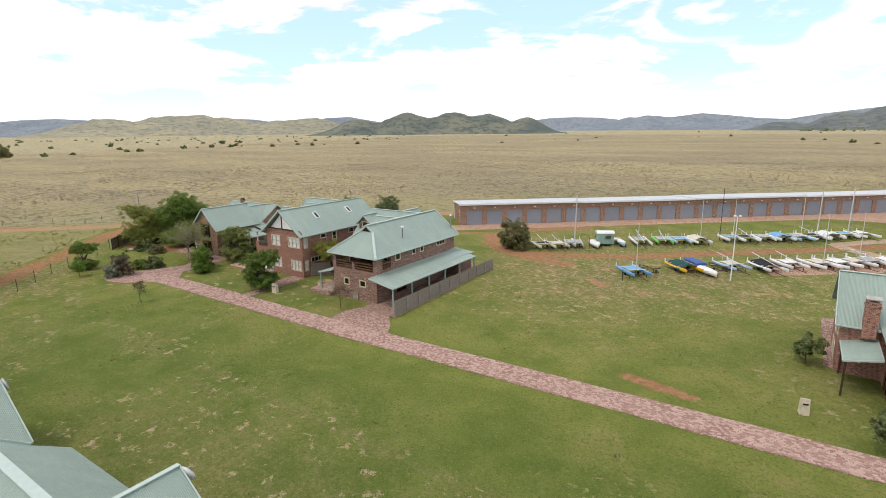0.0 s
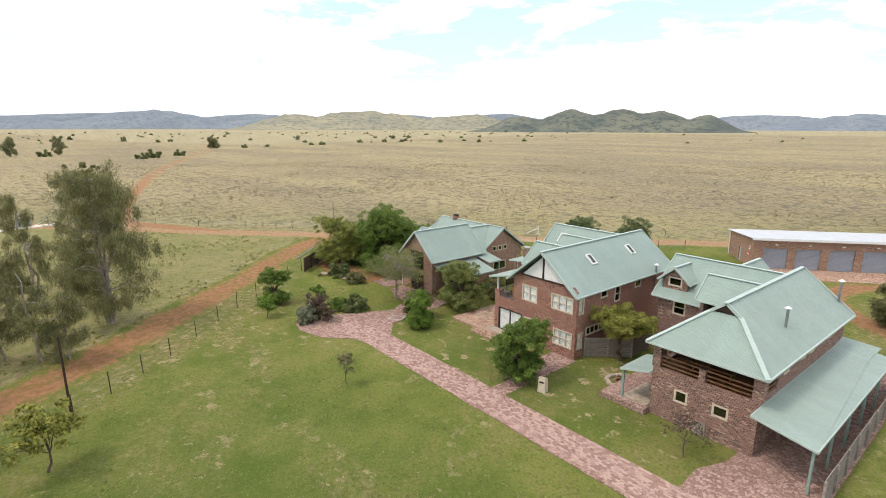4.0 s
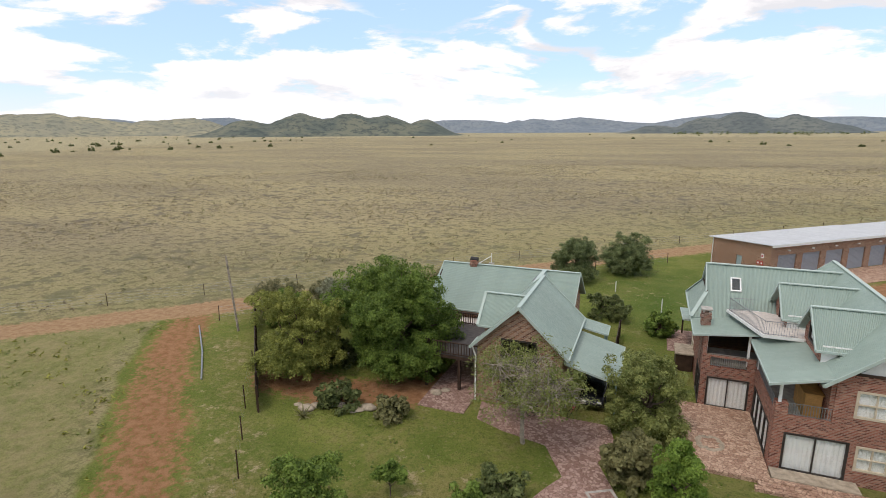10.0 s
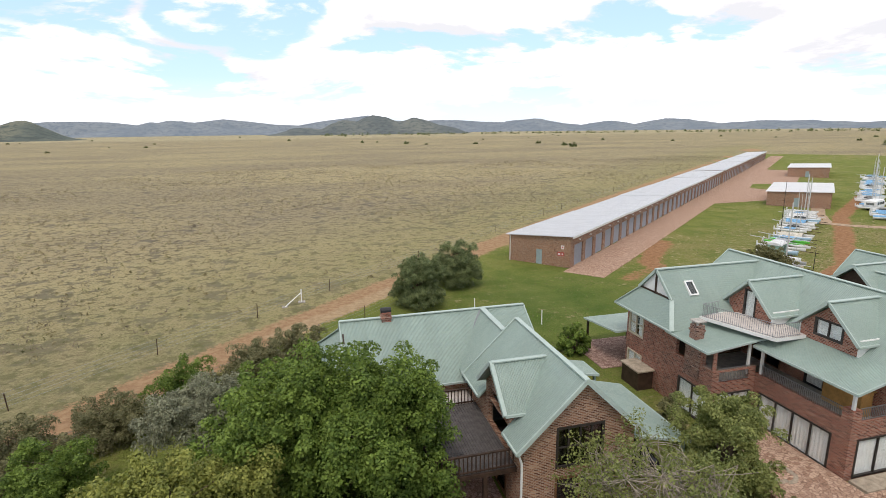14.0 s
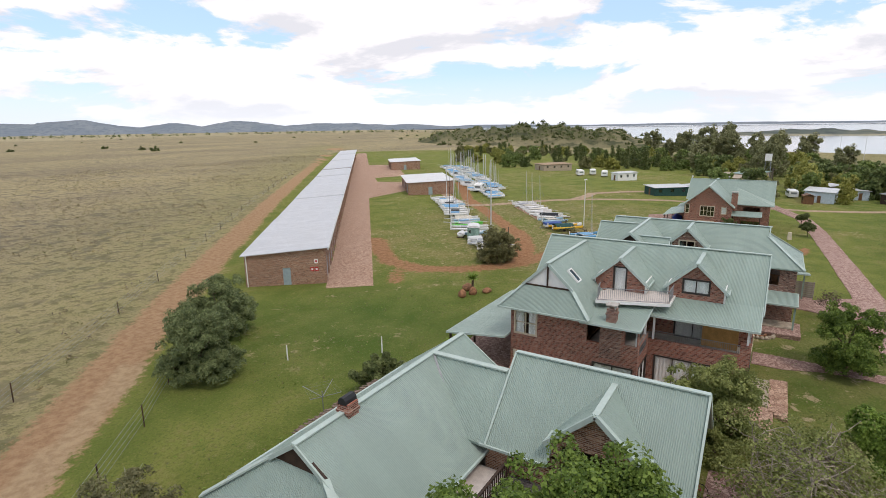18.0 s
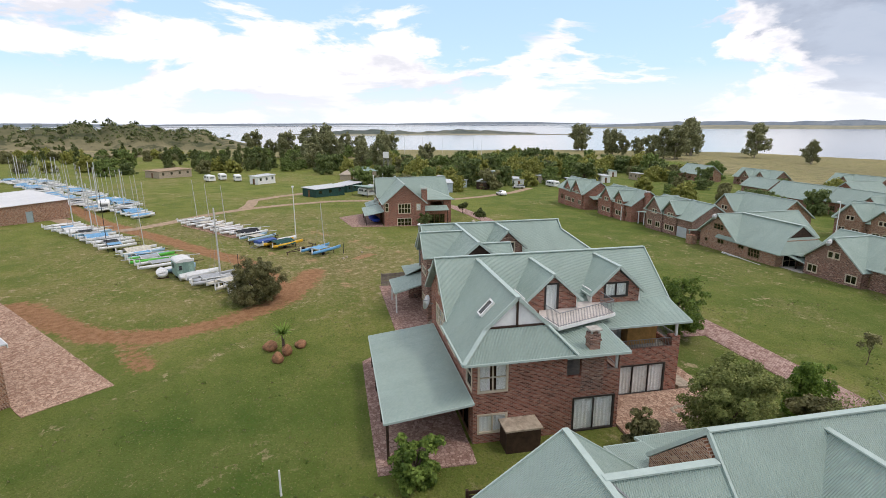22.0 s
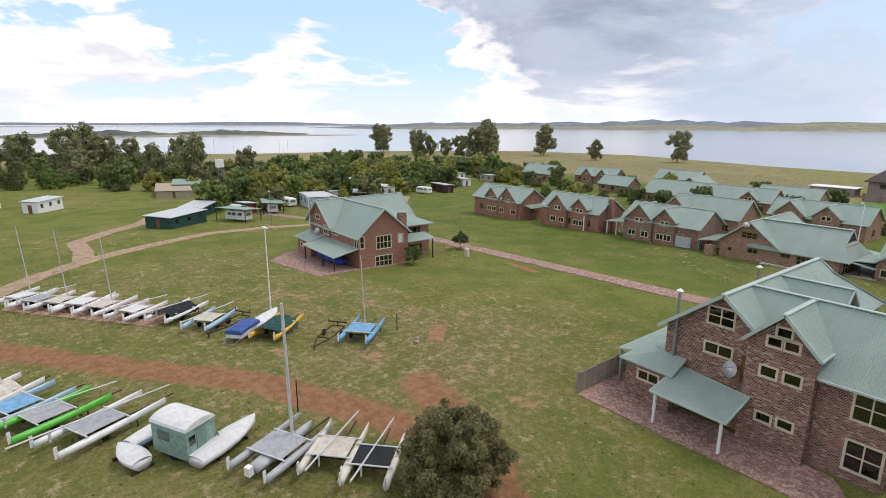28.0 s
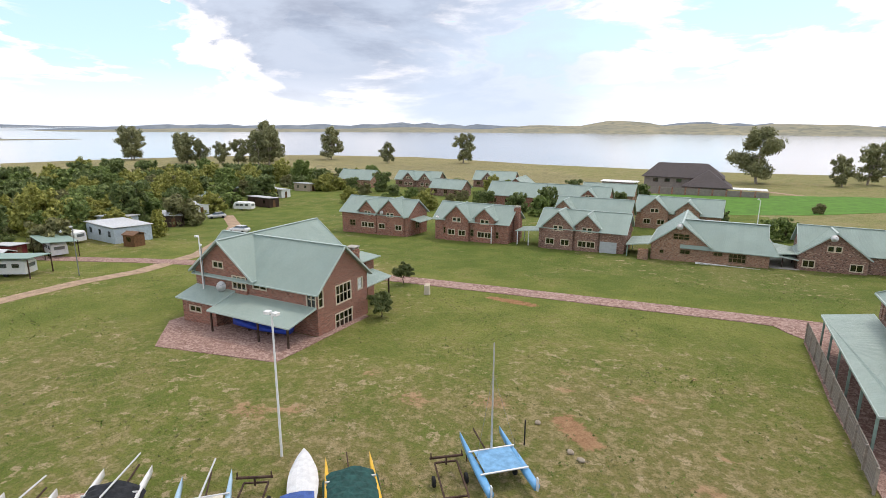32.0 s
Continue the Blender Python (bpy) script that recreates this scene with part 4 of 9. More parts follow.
    brick_wall(H, (-98.6, 70.2), (-98.6, 62.6), -0.5, 3.6, B, [(2.4, 0.9, 4.4, 2.0, 2, 1, None)])
    gable_roof(H, "x", 66.4, -98.4, -85.8, 4.3, 3.45, 6.45)
    roof(H, "hip_roof", [(-99.7, 62.1, 3.42), (-98.25, 64.95, 5.42), (-98.25, 67.85, 5.42), (-99.7, 70.7, 3.42)], roof_y)
    roof(H, "roof_return", [(-99.7, 62.1, 3.42), (-98.38, 62.1, 3.42), (-98.38, 64.9, 5.38)], roof_x)
    roof(H, "roof_return", [(-99.7, 70.7, 3.42), (-98.38, 67.9, 5.38), (-98.38, 70.7, 3.42)], roof_x)
    trim(H, "hip_cap", [((-99.7, 62.1, 3.47), (-98.3, 64.95, 5.47)), ((-99.7, 70.7, 3.47), (-98.3, 67.85, 5.47))], verge_paint, 0.3, 0.07)
    triangle(H, "gablet", [(-98.3, 64.9, 5.45), (-98.3, 66.4, 6.4), (-98.3, 67.9, 5.45)], (0.1, 0, 0), dark_wood)
    chimney(H, -95.4, 66.4, 5.6, 6.85, 0.62, 0.62, brick_red, cap=False)
    part("chimney_cowl", Geo().rings([[(-95.4 + s * 0.34, 66.4 + 0.24 * math.cos(a), 6.8 + 0.34 * math.sin(a)) for a in (0.0, 0.6, 1.2, 1.94, 2.54, 3.14)] for s in (-1, 1)]), black_metal, H, "dark curved metal chimney cowl")
    # carport lean-to and door hood on the east
    lean_to(H, [(-85.1, 54.2, 3.55), (-81.6, 54.2, 2.65), (-81.6, 60.6, 2.65), (-85.1, 60.6, 3.55)], "y", [(-81.8, 54.5, 2.6), (-81.8, 57.4, 2.6), (-81.8, 60.3, 2.6)])
    lean_to(H, [(-85.9, 61.0, 3.9), (-82.9, 61.0, 3.3), (-82.9, 63.0, 3.3), (-85.9, 63.0, 3.9)], "y", [(-83.1, 61.2, 3.2), (-83.1, 62.8, 3.2)])
    # timber deck with balustrade
    for i in range(27):
        x = -95.2 + i * 0.155
        box_part(H, "deck_board", x, 54.6, 2.62, x + 0.135, 60.9, 2.66, deck_dark)
    part("deck_frame", Geo().box(-95.3, 54.5, 2.4, -91.05, 54.7, 2.6).box(-95.3, 54.7, 2.4, -95.1, 61, 2.6).box(-95.3, 60.8, 2.4, -91.05, 61.0, 2.6).box(-95.1, 57.6, 2.42, -91.1, 57.75, 2.6), dark_wood, H)
    for x, y in ((-95.2, 54.6), (-95.2, 57.8), (-95.2, 60.9), (-92.6, 54.6)):
        part("deck_post", Geo().box(x - 0.1, y - 0.1, -0.4, x + 0.1, y + 0.1, 2.4), dark_wood, H)
    railing(H, [(-91.1, 54.6, 2.66), (-95.2, 54.6, 2.66), (-95.2, 60.9, 2.66), (-91.2, 60.9, 2.66)], 0.95, dark_wood, 0.2, 0.025, 0.07, "balustrade")
    box_part(H, "upper_floor", -95.2, 61.1, 2.5, -91.1, 62.55, 2.66, deck_pale)
    trim(H, "downpipe", [((-91.35, 53.75, 4.0), (-91.1, 53.8, 3.3)), ((-91.1, 53.8, 3.3), (-91.1, 53.8, -0.2))], white_paint, 0.09, 0.09)
    box_part(H, "floor_slab", -90.7, 54.2, -0.3, -85.5, 62.0, 0.08, concrete)
    box_part(H, "floor_slab", -98.3, 62.9, -0.3, -86.5, 69.9, 0.08, concrete)
    return H


deck_dark = plain("dark_deck", (0.10, 0.088, 0.085), 0.7, vary=0.25)
house_timber_deck()


def house_balconies():
    """The tall red house with balconies, dormers and a roof deck."""
    H = site("house", -69, 60, "tall red brick house with balconies, dormers and green sheet roof", "house", "houses along the path")
    B = brick_red
    # south front: ground floor runs on under the balcony
    brick_wall(H, (-73.4, 52.4), (-63.8, 52.4), -0.5, 3.3, B, [(0.6, 0.05, 3.5, 2.25, 2, 1, "full", "door"), (3.9, 0.8, 5.3, 2.15, 2, 2, "full"), (7.3, 0.7, 9.25, 2.1, 3, 2, "full")], top=[(0, 3.3), (9.6, 3.3)])
    brick_wall(H, (-70.8, 52.4), (-63.8, 52.4), 3.3, 5.6, B, [(0.95, 3.8, 2.65, 5.25, 2, 2, "full"), (4.35, 3.85, 6.6, 5.2, 3, 2, "full")], top=[(0, 5.8), (0.45, 6.2), (6.55, 6.2), (7.0, 5.8)])
    triangle(H, "gable_panel", [(-69.9, 52.42, 6.25), (-67.5, 52.42, 8.35), (-65.1, 52.42, 6.25)], (0, 0.12, 0), white_paint)
    trim(H, "gable_timber", [((-67.5, 52.36, 6.2), (-67.5, 52.36, 8.4)), ((-70.1, 52.36, 6.2), (-64.9, 52.36, 6.2))], dark_wood, 0.1, 0.12)
    brick_wall(H, (-63.8, 52.4), (-63.8, 67.6), -0.5, 5.7, B, [(0.35, 3.85, 0.95, 5.2, 1, 2, "full"), (0.35, 0.7, 0.95, 2.1, 1, 2, "full"), (0.6 + 0.9, 1.7, 4.6, 2.4, 5, 1, None), (3.4, 4.7, 4.4, 5.3, 1, 1, None), (5.6, 3.9, 6.4, 5.3, 1, 2, None), (8.9, 4.6, 9.9, 5.25, 1, 1, None)])
    flue(H, -63.6, 64.6, 3.6, 6.2)
    # north front
    brick_wall(H, (-63.8, 67.6), (-76.6, 67.6), -0.5, 5.3, B, [(2.8, 5.95, 4.6, 7.45, 2, 2, None), (2.0, 3.45, 4.8, 4.9, 3, 2, "parted"), (6.2, 3.4, 8.4, 4.9, 3, 2, None), (11.3, 3.15, 12.5, 4.9, 1, 2, None), (9.0, 0.1, 12.0, 2.15, 2, 1, None, "door"), (3.0, 0.1, 5.2, 2.15, 2, 1, None, "door")], top=[(0, 5.6), (3.7, 8.5), (7.2, 5.7), (7.4, 5.3), (12.8, 5.3)])
    # west front of the cross wing, with its chimney and openings
    brick_wall(H, (-76.6, 67.6), (-76.6, 58.6), -0.5, 5.2, B, [(0.3, 3.15, 2.0, 4.9, 2, 2, "parted"), (0.3, 0.6, 2.0, 1.75, 2, 1, "full"), (6.1, 0.0, 8.7, 2.15, 2, 1, "full", "door"), (5.6, 3.55, 6.5, 5.0, 1, 1, None, "gap"), (8.1, 3.75, 8.9, 5.0, 1, 1, None, "gap")])
    brick_wall(H, (-76.6, 58.6), (-73.4, 58.6), -0.5, 3.75, B, [(0.45, 0.05, 2.9, 2.15, 2, 1, "full", "door"), (0.5, 2.95, 2.7, 3.6, 1, 1, None, "gap")])
    railing(H, [(-76.2, 58.62, 2.95), (-73.8, 58.62, 2.95)], 0.9, steel, 0.12)
    brick_wall(H, (-73.4, 58.6), (-73.4, 52.4), -0.5, 3.3, B, [(0.5, 0.05, 5.2, 2.15, 4, 1, "full", "door")])
    box_part(H, "balcony_floor", -76.4, 58.8, 2.75, -71.0, 62.2, 2.92, concrete)
    box_part(H, "balcony_floor", -73.2, 52.6, 2.75, -71.0, 58.8, 2.92, concrete)
    brick_wall(H, (-71.0, 62.3), (-71.0, 52.5), 2.9, 5.72, B, [(1.0, 2.95, 3.2, 5.0, 2, 1, None, "door"), (5.0, 2.95, 7.4, 5.0, 2, 1, "full", "door")])
    box_part(H, "pier", -73.4, 52.4, 3.3, -72.8, 53.0, 3.95, B)
    railing(H, [(-73.3, 58.4, 2.95), (-73.3, 53.0, 2.95)], 0.95, steel, 0.12)
    railing(H, [(-72.8, 52.5, 3.3), (-70.8, 52.5, 3.3)], 0.7, steel, 0.12)
    for x, y, z in ((-73.2, 52.6, 5.25), (-73.3, 58.3, 5.25), (-76.4, 58.75, 5.2), (-73.9, 58.75, 5.4)):
        part("post", Geo().box(x - 0.07, y - 0.07, 3.2, x + 0.07, y + 0.07, z), white_paint, H)
    # roofs
    gable_roof(H, "y", -67.5, 51.9, 68.05, 4.0, 5.5, 8.75)
    roof(H, "roof", [(-77.3, 68.3, 5.25), (-71.4, 68.3, 5.25), (-67.6, 65.0, 8.55), (-76.3, 65.0, 8.55), (-76.3, 66.8, 6.8)], roof_x)
    roof(H, "roof", [(-76.3, 63.2, 6.8), (-76.3, 65.0, 8.55), (-67.6, 65.0, 8.55), (-67.6, 61.7, 5.25), (-77.3, 61.7, 5.25)], roof_x)
    roof(H, "hip_roof", [(-77.3, 61.7, 5.25), (-77.3, 68.3, 5.25), (-76.3, 66.8, 6.8), (-76.3, 63.2, 6.8)][::-1], roof_y)
    triangle(H, "gable_panel", [(-76.22, 63.3, 6.85), (-76.22, 65.0, 8.4), (-76.22, 66.7, 6.85)], (0.1, 0, 0), white_paint)
    trim(H, "gable_timber", [((-76.28, 65.0, 6.8), (-76.28, 65.0, 8.4)), ((-76.28, 63.2, 6.86), (-76.28, 66.8, 6.86))], dark_wood, 0.1, 0.1)
    trim(H, "ridge_cap", [((-76.4, 65.0, 8.58), (-67.6, 65.0, 8.58)), ((-76.3, 66.8, 6.83), (-77.3, 68.3, 5.28)), ((-76.3, 63.2, 6.83), (-77.3, 61.7, 5.28))], verge_paint, 0.28, 0.07)
    trim(H, "verge_board", [((-76.35, 65.0, 8.53), (-76.35, 66.85, 6.8)), ((-76.35, 65.0, 8.53), (-76.35, 63.15, 6.8))], verge_paint, 0.09, 0.2)
    trim(H, "gutter", [((-77.35, 61.7, 5.2), (-77.35, 68.3, 5.2)), ((-77.3, 68.35, 5.2), (-71.3, 68.35, 5.2))], verge_paint, 0.1, 0.12)
    lean_to(H, [(-77.3, 58.4, 5.15), (-71.3, 58.4, 5.85), (-71.3, 62.3, 5.85), (-77.3, 62.3, 5.15)], "y")
    lean_to(H, [(-73.9, 52.0, 5.2), (-70.9, 52.0, 5.95), (-70.9, 58.5, 5.95), (-73.9, 58.5, 5.2)], "y")
    for yc, xf, zr in ((61.1, -71.9, 8.45), (56.1, -71.2, 8.5)):
        door = yc > 60
        brick_wall(H, (xf, yc + 1.75), (xf, yc - 1.75), 5.6, 6.9, B, [(1.3, 5.85, 2.2, 7.75, 1, 1, "full", "door")] if door else [(0.9, 6.3, 2.6, 7.3, 2, 1, "full", "dark")], top=[(0, 6.75), (1.75, 8.25), (3.5, 6.75)], name="dormer_wall")
        for s in (-1, 1):
            box_part(H, "dormer_cheek", xf + 0.02, yc + s * 1.75 - 0.1, 5.6, -69.2, yc + s * 1.75 + 0.1, 6.85, white_paint)
        gable_roof(H, "x", yc, xf - 0.35, -67.6, 2.05, 6.6, zr)
    skylight(H, -74.4, 63.75, 7.35, (0, -0.7, 0.7))
    skylight(H, -74.4, 66.25, 7.35, (0, 0.7, 0.7))
    skylight(H, -66.0, 57.2, 7.55, (0.63, 0, 0.77))
    skylight(H, -66.0, 63.6, 7.55, (0.63, 0, 0.77))
    # roof deck with its white balustrade
    part("roof_deck", Geo().slab([(-75.0, 61.9, 5.98), (-73.75, 58.2, 5.98), (-73.45, 57.4, 5.98), (-70.4, 57.4, 5.98), (-70.5, 61.2, 5.98), (-72.7, 62.3, 5.98)][::-1], 0.12), deck_pale, H)
    for i in range(16):
        x = -73.3 + i * 0.18
        box_part(H, "deck_board", x, 57.5, 5.984, x + 0.16, 61.2, 6.0, deck_pale)
    trim(H, "deck_edge", [((-75.02, 61.92, 5.92), (-73.77, 58.2, 5.92)), ((-73.77, 58.2, 5.92), (-73.47, 57.38, 5.92)), ((-73.47, 57.38, 5.92), (-71.3, 57.38, 5.92)), ((-75.02, 61.92, 5.92), (-73.0, 62.2, 5.92))], white_paint, 0.06, 0.2)
    railing(H, [(-73.4, 62.1, 5.98), (-74.93, 61.85, 5.98), (-73.7, 58.25, 5.98), (-73.4, 57.47, 5.98), (-71.6, 57.47, 5.98)], 0.9, steel, 0.13, 0.008, 0.028, "balustrade")
    chimney(H, -76.45, 60.4, 4.6, 6.15, 0.6, 0.62, brick_mixed)
    box_part(H, "chimney_breast", -76.64, 59.72, 2.6, -76.61, 61.1, 5.1, brick_mixed)
    # carport on the north, the gas cage, steps and terrace
    lean_to(H, [(-77.4, 67.75, 3.0), (-77.4, 72.7, 2.4), (-65.2, 72.7, 2.4), (-65.2, 67.75, 3.0)], "x", [(x, 72.5, 2.35) for x in (-77.1, -73.2, -69.3, -65.5)], dark_wood)
    box_part(H, "gas_cage", -77.9, 64.0, -0.1, -76.7, 66.0, 1.3, dark_wood)
    box_part(H, "cage_lid", -78.0, 63.9, 1.32, -76.62, 66.1, 1.42, stone)
    dish(H, -65.3, 68.15, 4.75, (-0.15, 0.95, 0.35), 0.55)
    box_part(H, "door_step", -73.4, 51.1, -0.3, -69.4, 52.1, 0.22, stone)
    for i in range(3):
        box_part(H, "brick_step", -73.9 - 0.2 * i, 50.7 - 0.35 * i, -0.4, -68.9 + 0.2 * i, 51.08 - 0.35 * i, 0.16 - 0.07 * i, tan_paving)
    box_part(H, "terrace", -78.0, 50.8, -0.5, -73.45, 58.55, 0.1, tan_paving, "pink brick terrace")
    c = box_part(H, "cupboard", -71.9, 53.2, 2.93, -71.1, 55.4, 4.35, pine)
    part("cupboard_lid", Geo().slab([(-72.0, 53.1, 4.42), (-71.05, 53.1, 4.42), (-71.05, 55.5, 4.42), (-72.0, 55.5, 4.42)], 0.07), pine, c)
    box_part(H, "floor_slab", -73.1, 52.7, -0.3, -64.1, 67.3, 0.08, concrete)
    box_part(H, "floor_slab", -76.3, 58.9, -0.3, -73.14, 67.3, 0.08, concrete)
    box_part(H, "upper_floor", -70.7, 52.7, 2.75, -64.1, 67.3, 2.93, brown_wood)
    box_part(H, "upper_floor", -76.3, 62.4, 2.75, -70.74, 67.3, 2.93, brown_wood)
    return H


pine = plain("pine_boards", (0.46, 0.255, 0.085), 0.55, vary=0.2)
house_balconies()


def house_hip():
    """The mixed brick house with an open upper veranda, carports and slatted fence."""
    H = site("house", -52, 58, "brown brick house with open upper veranda and green roof", "house", "houses along the path")
    B = brick_mixed
    brick_wall(H, (-55.3, 49.7), (-48.5, 49.7), -0.6, 3.3, B, [(1.7, 1.35, 2.5, 2.15, 1, 1, None), (4.2, 1.4, 5.1, 2.15, 1, 1, None)])
    brick_wall(H, (-48.5, 49.7), (-48.5, 66.0), -0.6, 5.25, B, [(1.1, 3.4, 2.6, 4.75, 1, 1, None, "gap"), (3.5, 4.1, 4.4, 5.0, 1, 1, None), (6.7, 4.2, 7.4, 5.0, 1, 1, None), (8.4, 4.2, 9.1, 5.0, 1, 1, None), (12.0, 4.3, 14.0, 5.0, 3, 1, None), (3.5, 0.1, 5.4, 2.1, 2, 1, None, "door")])
    brick_wall(H, (-48.5, 66.0), (-54.0, 66.0), -0.6, 5.3, B, [(2.5, 6.05, 4.1, 7.2, 2, 2, None), (2.5, 4.15, 4.2, 4.9, 2, 1, None)], top=[(0, 5.2), (3.5, 7.95), (5.5, 6.4)])
    brick_wall(H, (-55.3, 66.0), (-55.3, 49.7), -0.6, 5.2, B, [(9.3, 0.1, 10.4, 2.1, 1, 1, None, "door"), (13.6, 3.4, 15.0, 4.8, 1, 1, None, "gap"), (9.5, 3.7, 10.3, 5.0, 1, 2, "full")])
    # upper veranda at the south end
    box_part(H, "veranda_floor", -55.0, 49.9, 3.05, -48.8, 53.0, 3.25, brown_wood)
    brick_wall(H, (-55.2, 53.0), (-48.6, 53.0), 3.2, 5.3, B, [(1.2, 3.3, 3.4, 5.2, 2, 1, None, "door"), (4.2, 3.9, 5.6, 5.0, 2, 1, None)])
    for x, y in ((-55.1, 49.9), (-48.7, 49.9)):
        box_part(H, "pier", x - 0.28, y - 0.2, 3.3, x + 0.28, y + 0.36, 5.25, B)
    box_part(H, "pier", -52.2, 49.7, 3.3, -51.8, 50.1, 4.2, B)
    for z in (3.55, 3.85, 4.15):
        trim(H, "rail", [((-54.8, 49.85, z), (-52.2, 49.85, z)), ((-51.8, 49.85, z), (-49.0, 49.85, z)), ((-48.6, 50.3, z), (-48.6, 52.4, z))], brown_wood, 0.06, 0.12)
    t = box_part(H, "veranda_table", -53.4, 50.9, 3.85, -50.6, 51.8, 3.95, brown_wood)
    for x in (-53.2, -50.8):
        box_part(H, "table_leg", x - 0.06, 51.1, 3.25, x + 0.06, 51.6, 3.85, brown_wood)
    roof(H, "roof", [(-55.7, 66.45, 5.1), (-52.0, 66.45, 8.15), (-52.0, 52.2, 8.15), (-52.95, 52.2, 7.4), (-55.7, 49.2, 5.1)], roof_y)
    roof(H, "roof", [(-48.1, 49.2, 5.1), (-51.05, 52.2, 7.4), (-52.0, 52.2, 8.15), (-52.0, 66.45, 8.15), (-48.1, 66.45, 5.1)], roof_y)
    roof(H, "hip_roof", [(-55.7, 49.2, 5.1), (-48.1, 49.2, 5.1), (-51.05, 52.2, 7.4), (-52.95, 52.2, 7.4)], roof_x)
    triangle(H, "gablet", [(-52.9, 52.25, 7.42), (-52.0, 52.25, 8.1), (-51.1, 52.25, 7.42)], (0, 0.08, 0), dark_wood)
    trim(H, "ridge_cap", [((-52, 52.0, 8.18), (-52, 66.5, 8.18)), ((-52.95, 52.2, 7.43), (-55.7, 49.2, 5.13)), ((-51.05, 52.2, 7.43), (-48.1, 49.2, 5.13))], verge_paint, 0.3, 0.07)
    trim(H, "verge_board", [((-52, 66.5, 8.12), (-55.7, 66.5, 5.08)), ((-52, 66.5, 8.12), (-48.1, 66.5, 5.08)), ((-52, 52.12, 8.15), (-52.98, 52.12, 7.38)), ((-52, 52.12, 8.15), (-51.02, 52.12, 7.38))], verge_paint, 0.09, 0.22)
    trim(H, "gutter", [((-55.75, 49.2, 5.05), (-48.05, 49.2, 5.05)), ((-48.05, 49.2, 5.05), (-48.05, 66.4, 5.05))], verge_paint, 0.1, 0.12)
    # second gable on the north and the west wing
    brick_wall(H, (-54.0, 66.8), (-57.2, 66.8), -0.6, 6.3, B, [(0.7, 6.05, 1.5, 6.65, 1, 1, None), (1.55, 6.05, 2.35, 6.65, 1, 1, None), (1.1, 6.7, 1.9, 7.3, 1, 1, None), (0.55, 4.2, 1.45, 4.9, 1, 1, None), (1.75, 4.2, 2.65, 4.9, 1, 1, None), (0.65, 1.5, 1.5, 2.1, 1, 1, None), (1.75, 1.55, 2.6, 2.15, 1, 1, None)], top=[(0, 6.4), (1.55, 7.9), (3.2, 6.4)])
    box_part(H, "return_wall", -54.0, 66.02, -0.6, -53.76, 66.78, 6.3, B)
    brick_wall(H, (-57.2, 66.8), (-57.2, 66.25), -0.6, 6.3, B)
    gable_roof(H, "y", -55.5, 63.0, 67.15, 1.95, 6.15, 8.1)
    brick_wall(H, (-57.2, 66.2), (-60.6, 66.2), -0.6, 5.2, B, [(1.6, 3.3, 3.2, 4.9, 2, 2, None), (1.6, 0.5, 3.2, 2.2, 2, 2, None)])
    brick_wall(H, (-60.6, 66.2), (-60.6, 59.8), -0.6, 5.2, B, [(0.2, 3.3, 1.2, 4.9, 1, 2, None), (0.2, 0.5, 1.2, 2.2, 1, 2, None), (3.0, 3.6, 4.4, 4.9, 2, 1, None)], top=[(0, 5.1), (1.4, 6.2), (5.0, 6.2), (6.4, 5.1)])
    brick_wall(H, (-60.6, 59.8), (-55.3, 59.8), -0.6, 5.2, B, [(1.5, 0.1, 3.6, 2.1, 2, 1, None, "door"), (1.4, 3.7, 2.4, 4.9, 1, 2, None)])
    triangle(H, "gable_boarding", [(-60.55, 60.9, 6.2), (-60.55, 63.0, 8.0), (-60.55, 65.1, 6.2)], (0.1, 0, 0), dark_wood)
    gable_roof(H, "x", 63.0, -61.0, -52.0, 3.7, 5.05, 8.15, sides=(1, 0))
    roof(H, "roof", [(-61.0, 66.7, 5.05), (-61.0, 63.0, 8.15), (-52.0, 63.0, 8.15), (-52.0, 65.95, 5.678), (-54.1, 65.95, 5.678), (-54.1, 66.7, 5.05)], roof_x)
    trim(H, "verge_board", [((-61.0, 63.0, 8.13), (-61.0, 66.7, 5.03))], verge_paint, 0.09, 0.24)
    trim(H, "gutter", [((-61.0, 66.7, 5.02), (-57.3, 66.7, 5.02))], verge_paint, 0.12, 0.12)
    # dormer on the west
    brick_wall(H, (-55.9, 60.3), (-55.9, 57.3), 5.2, 6.4, B, [(0.8, 5.9, 2.2, 6.9, 2, 1, None)], top=[(0, 6.5), (1.5, 7.8), (3.0, 6.5)], name="dormer_wall")
    gable_roof(H, "x", 58.8, -56.2, -52.0, 1.85, 6.3, 8.05)
    # dormer on the south slope of the west wing
    brick_wall(H, (-60.5, 60.1), (-58.3, 60.1), 5.2, 6.4, B, [(0.55, 6.05, 1.65, 6.75, 1, 1, None)], top=[(0, 6.55), (1.1, 7.5), (2.2, 6.55)], name="dormer_wall")
    for x in (-60.5, -58.5):
        box_part(H, "dormer_cheek", x, 60.36, 5.3, x + 0.2, 62.2, 6.5, B)
    gable_roof(H, "y", -59.4, 59.75, 63.0, 1.45, 6.45, 7.7)
    # porches on the west
    lean_to(H, [(-55.35, 56.2, 3.0), (-55.35, 59.7, 3.0), (-58.4, 59.7, 2.5), (-58.4, 56.2, 2.5)], "y", [(-58.2, 56.4, 2.4)])
    lean_to(H, [(-55.35, 49.4, 2.9), (-55.35, 53.0, 2.9), (-57.6, 53.0, 2.35), (-57.6, 49.4, 2.35)], "y", [(-57.4, 49.6, 2.3)])
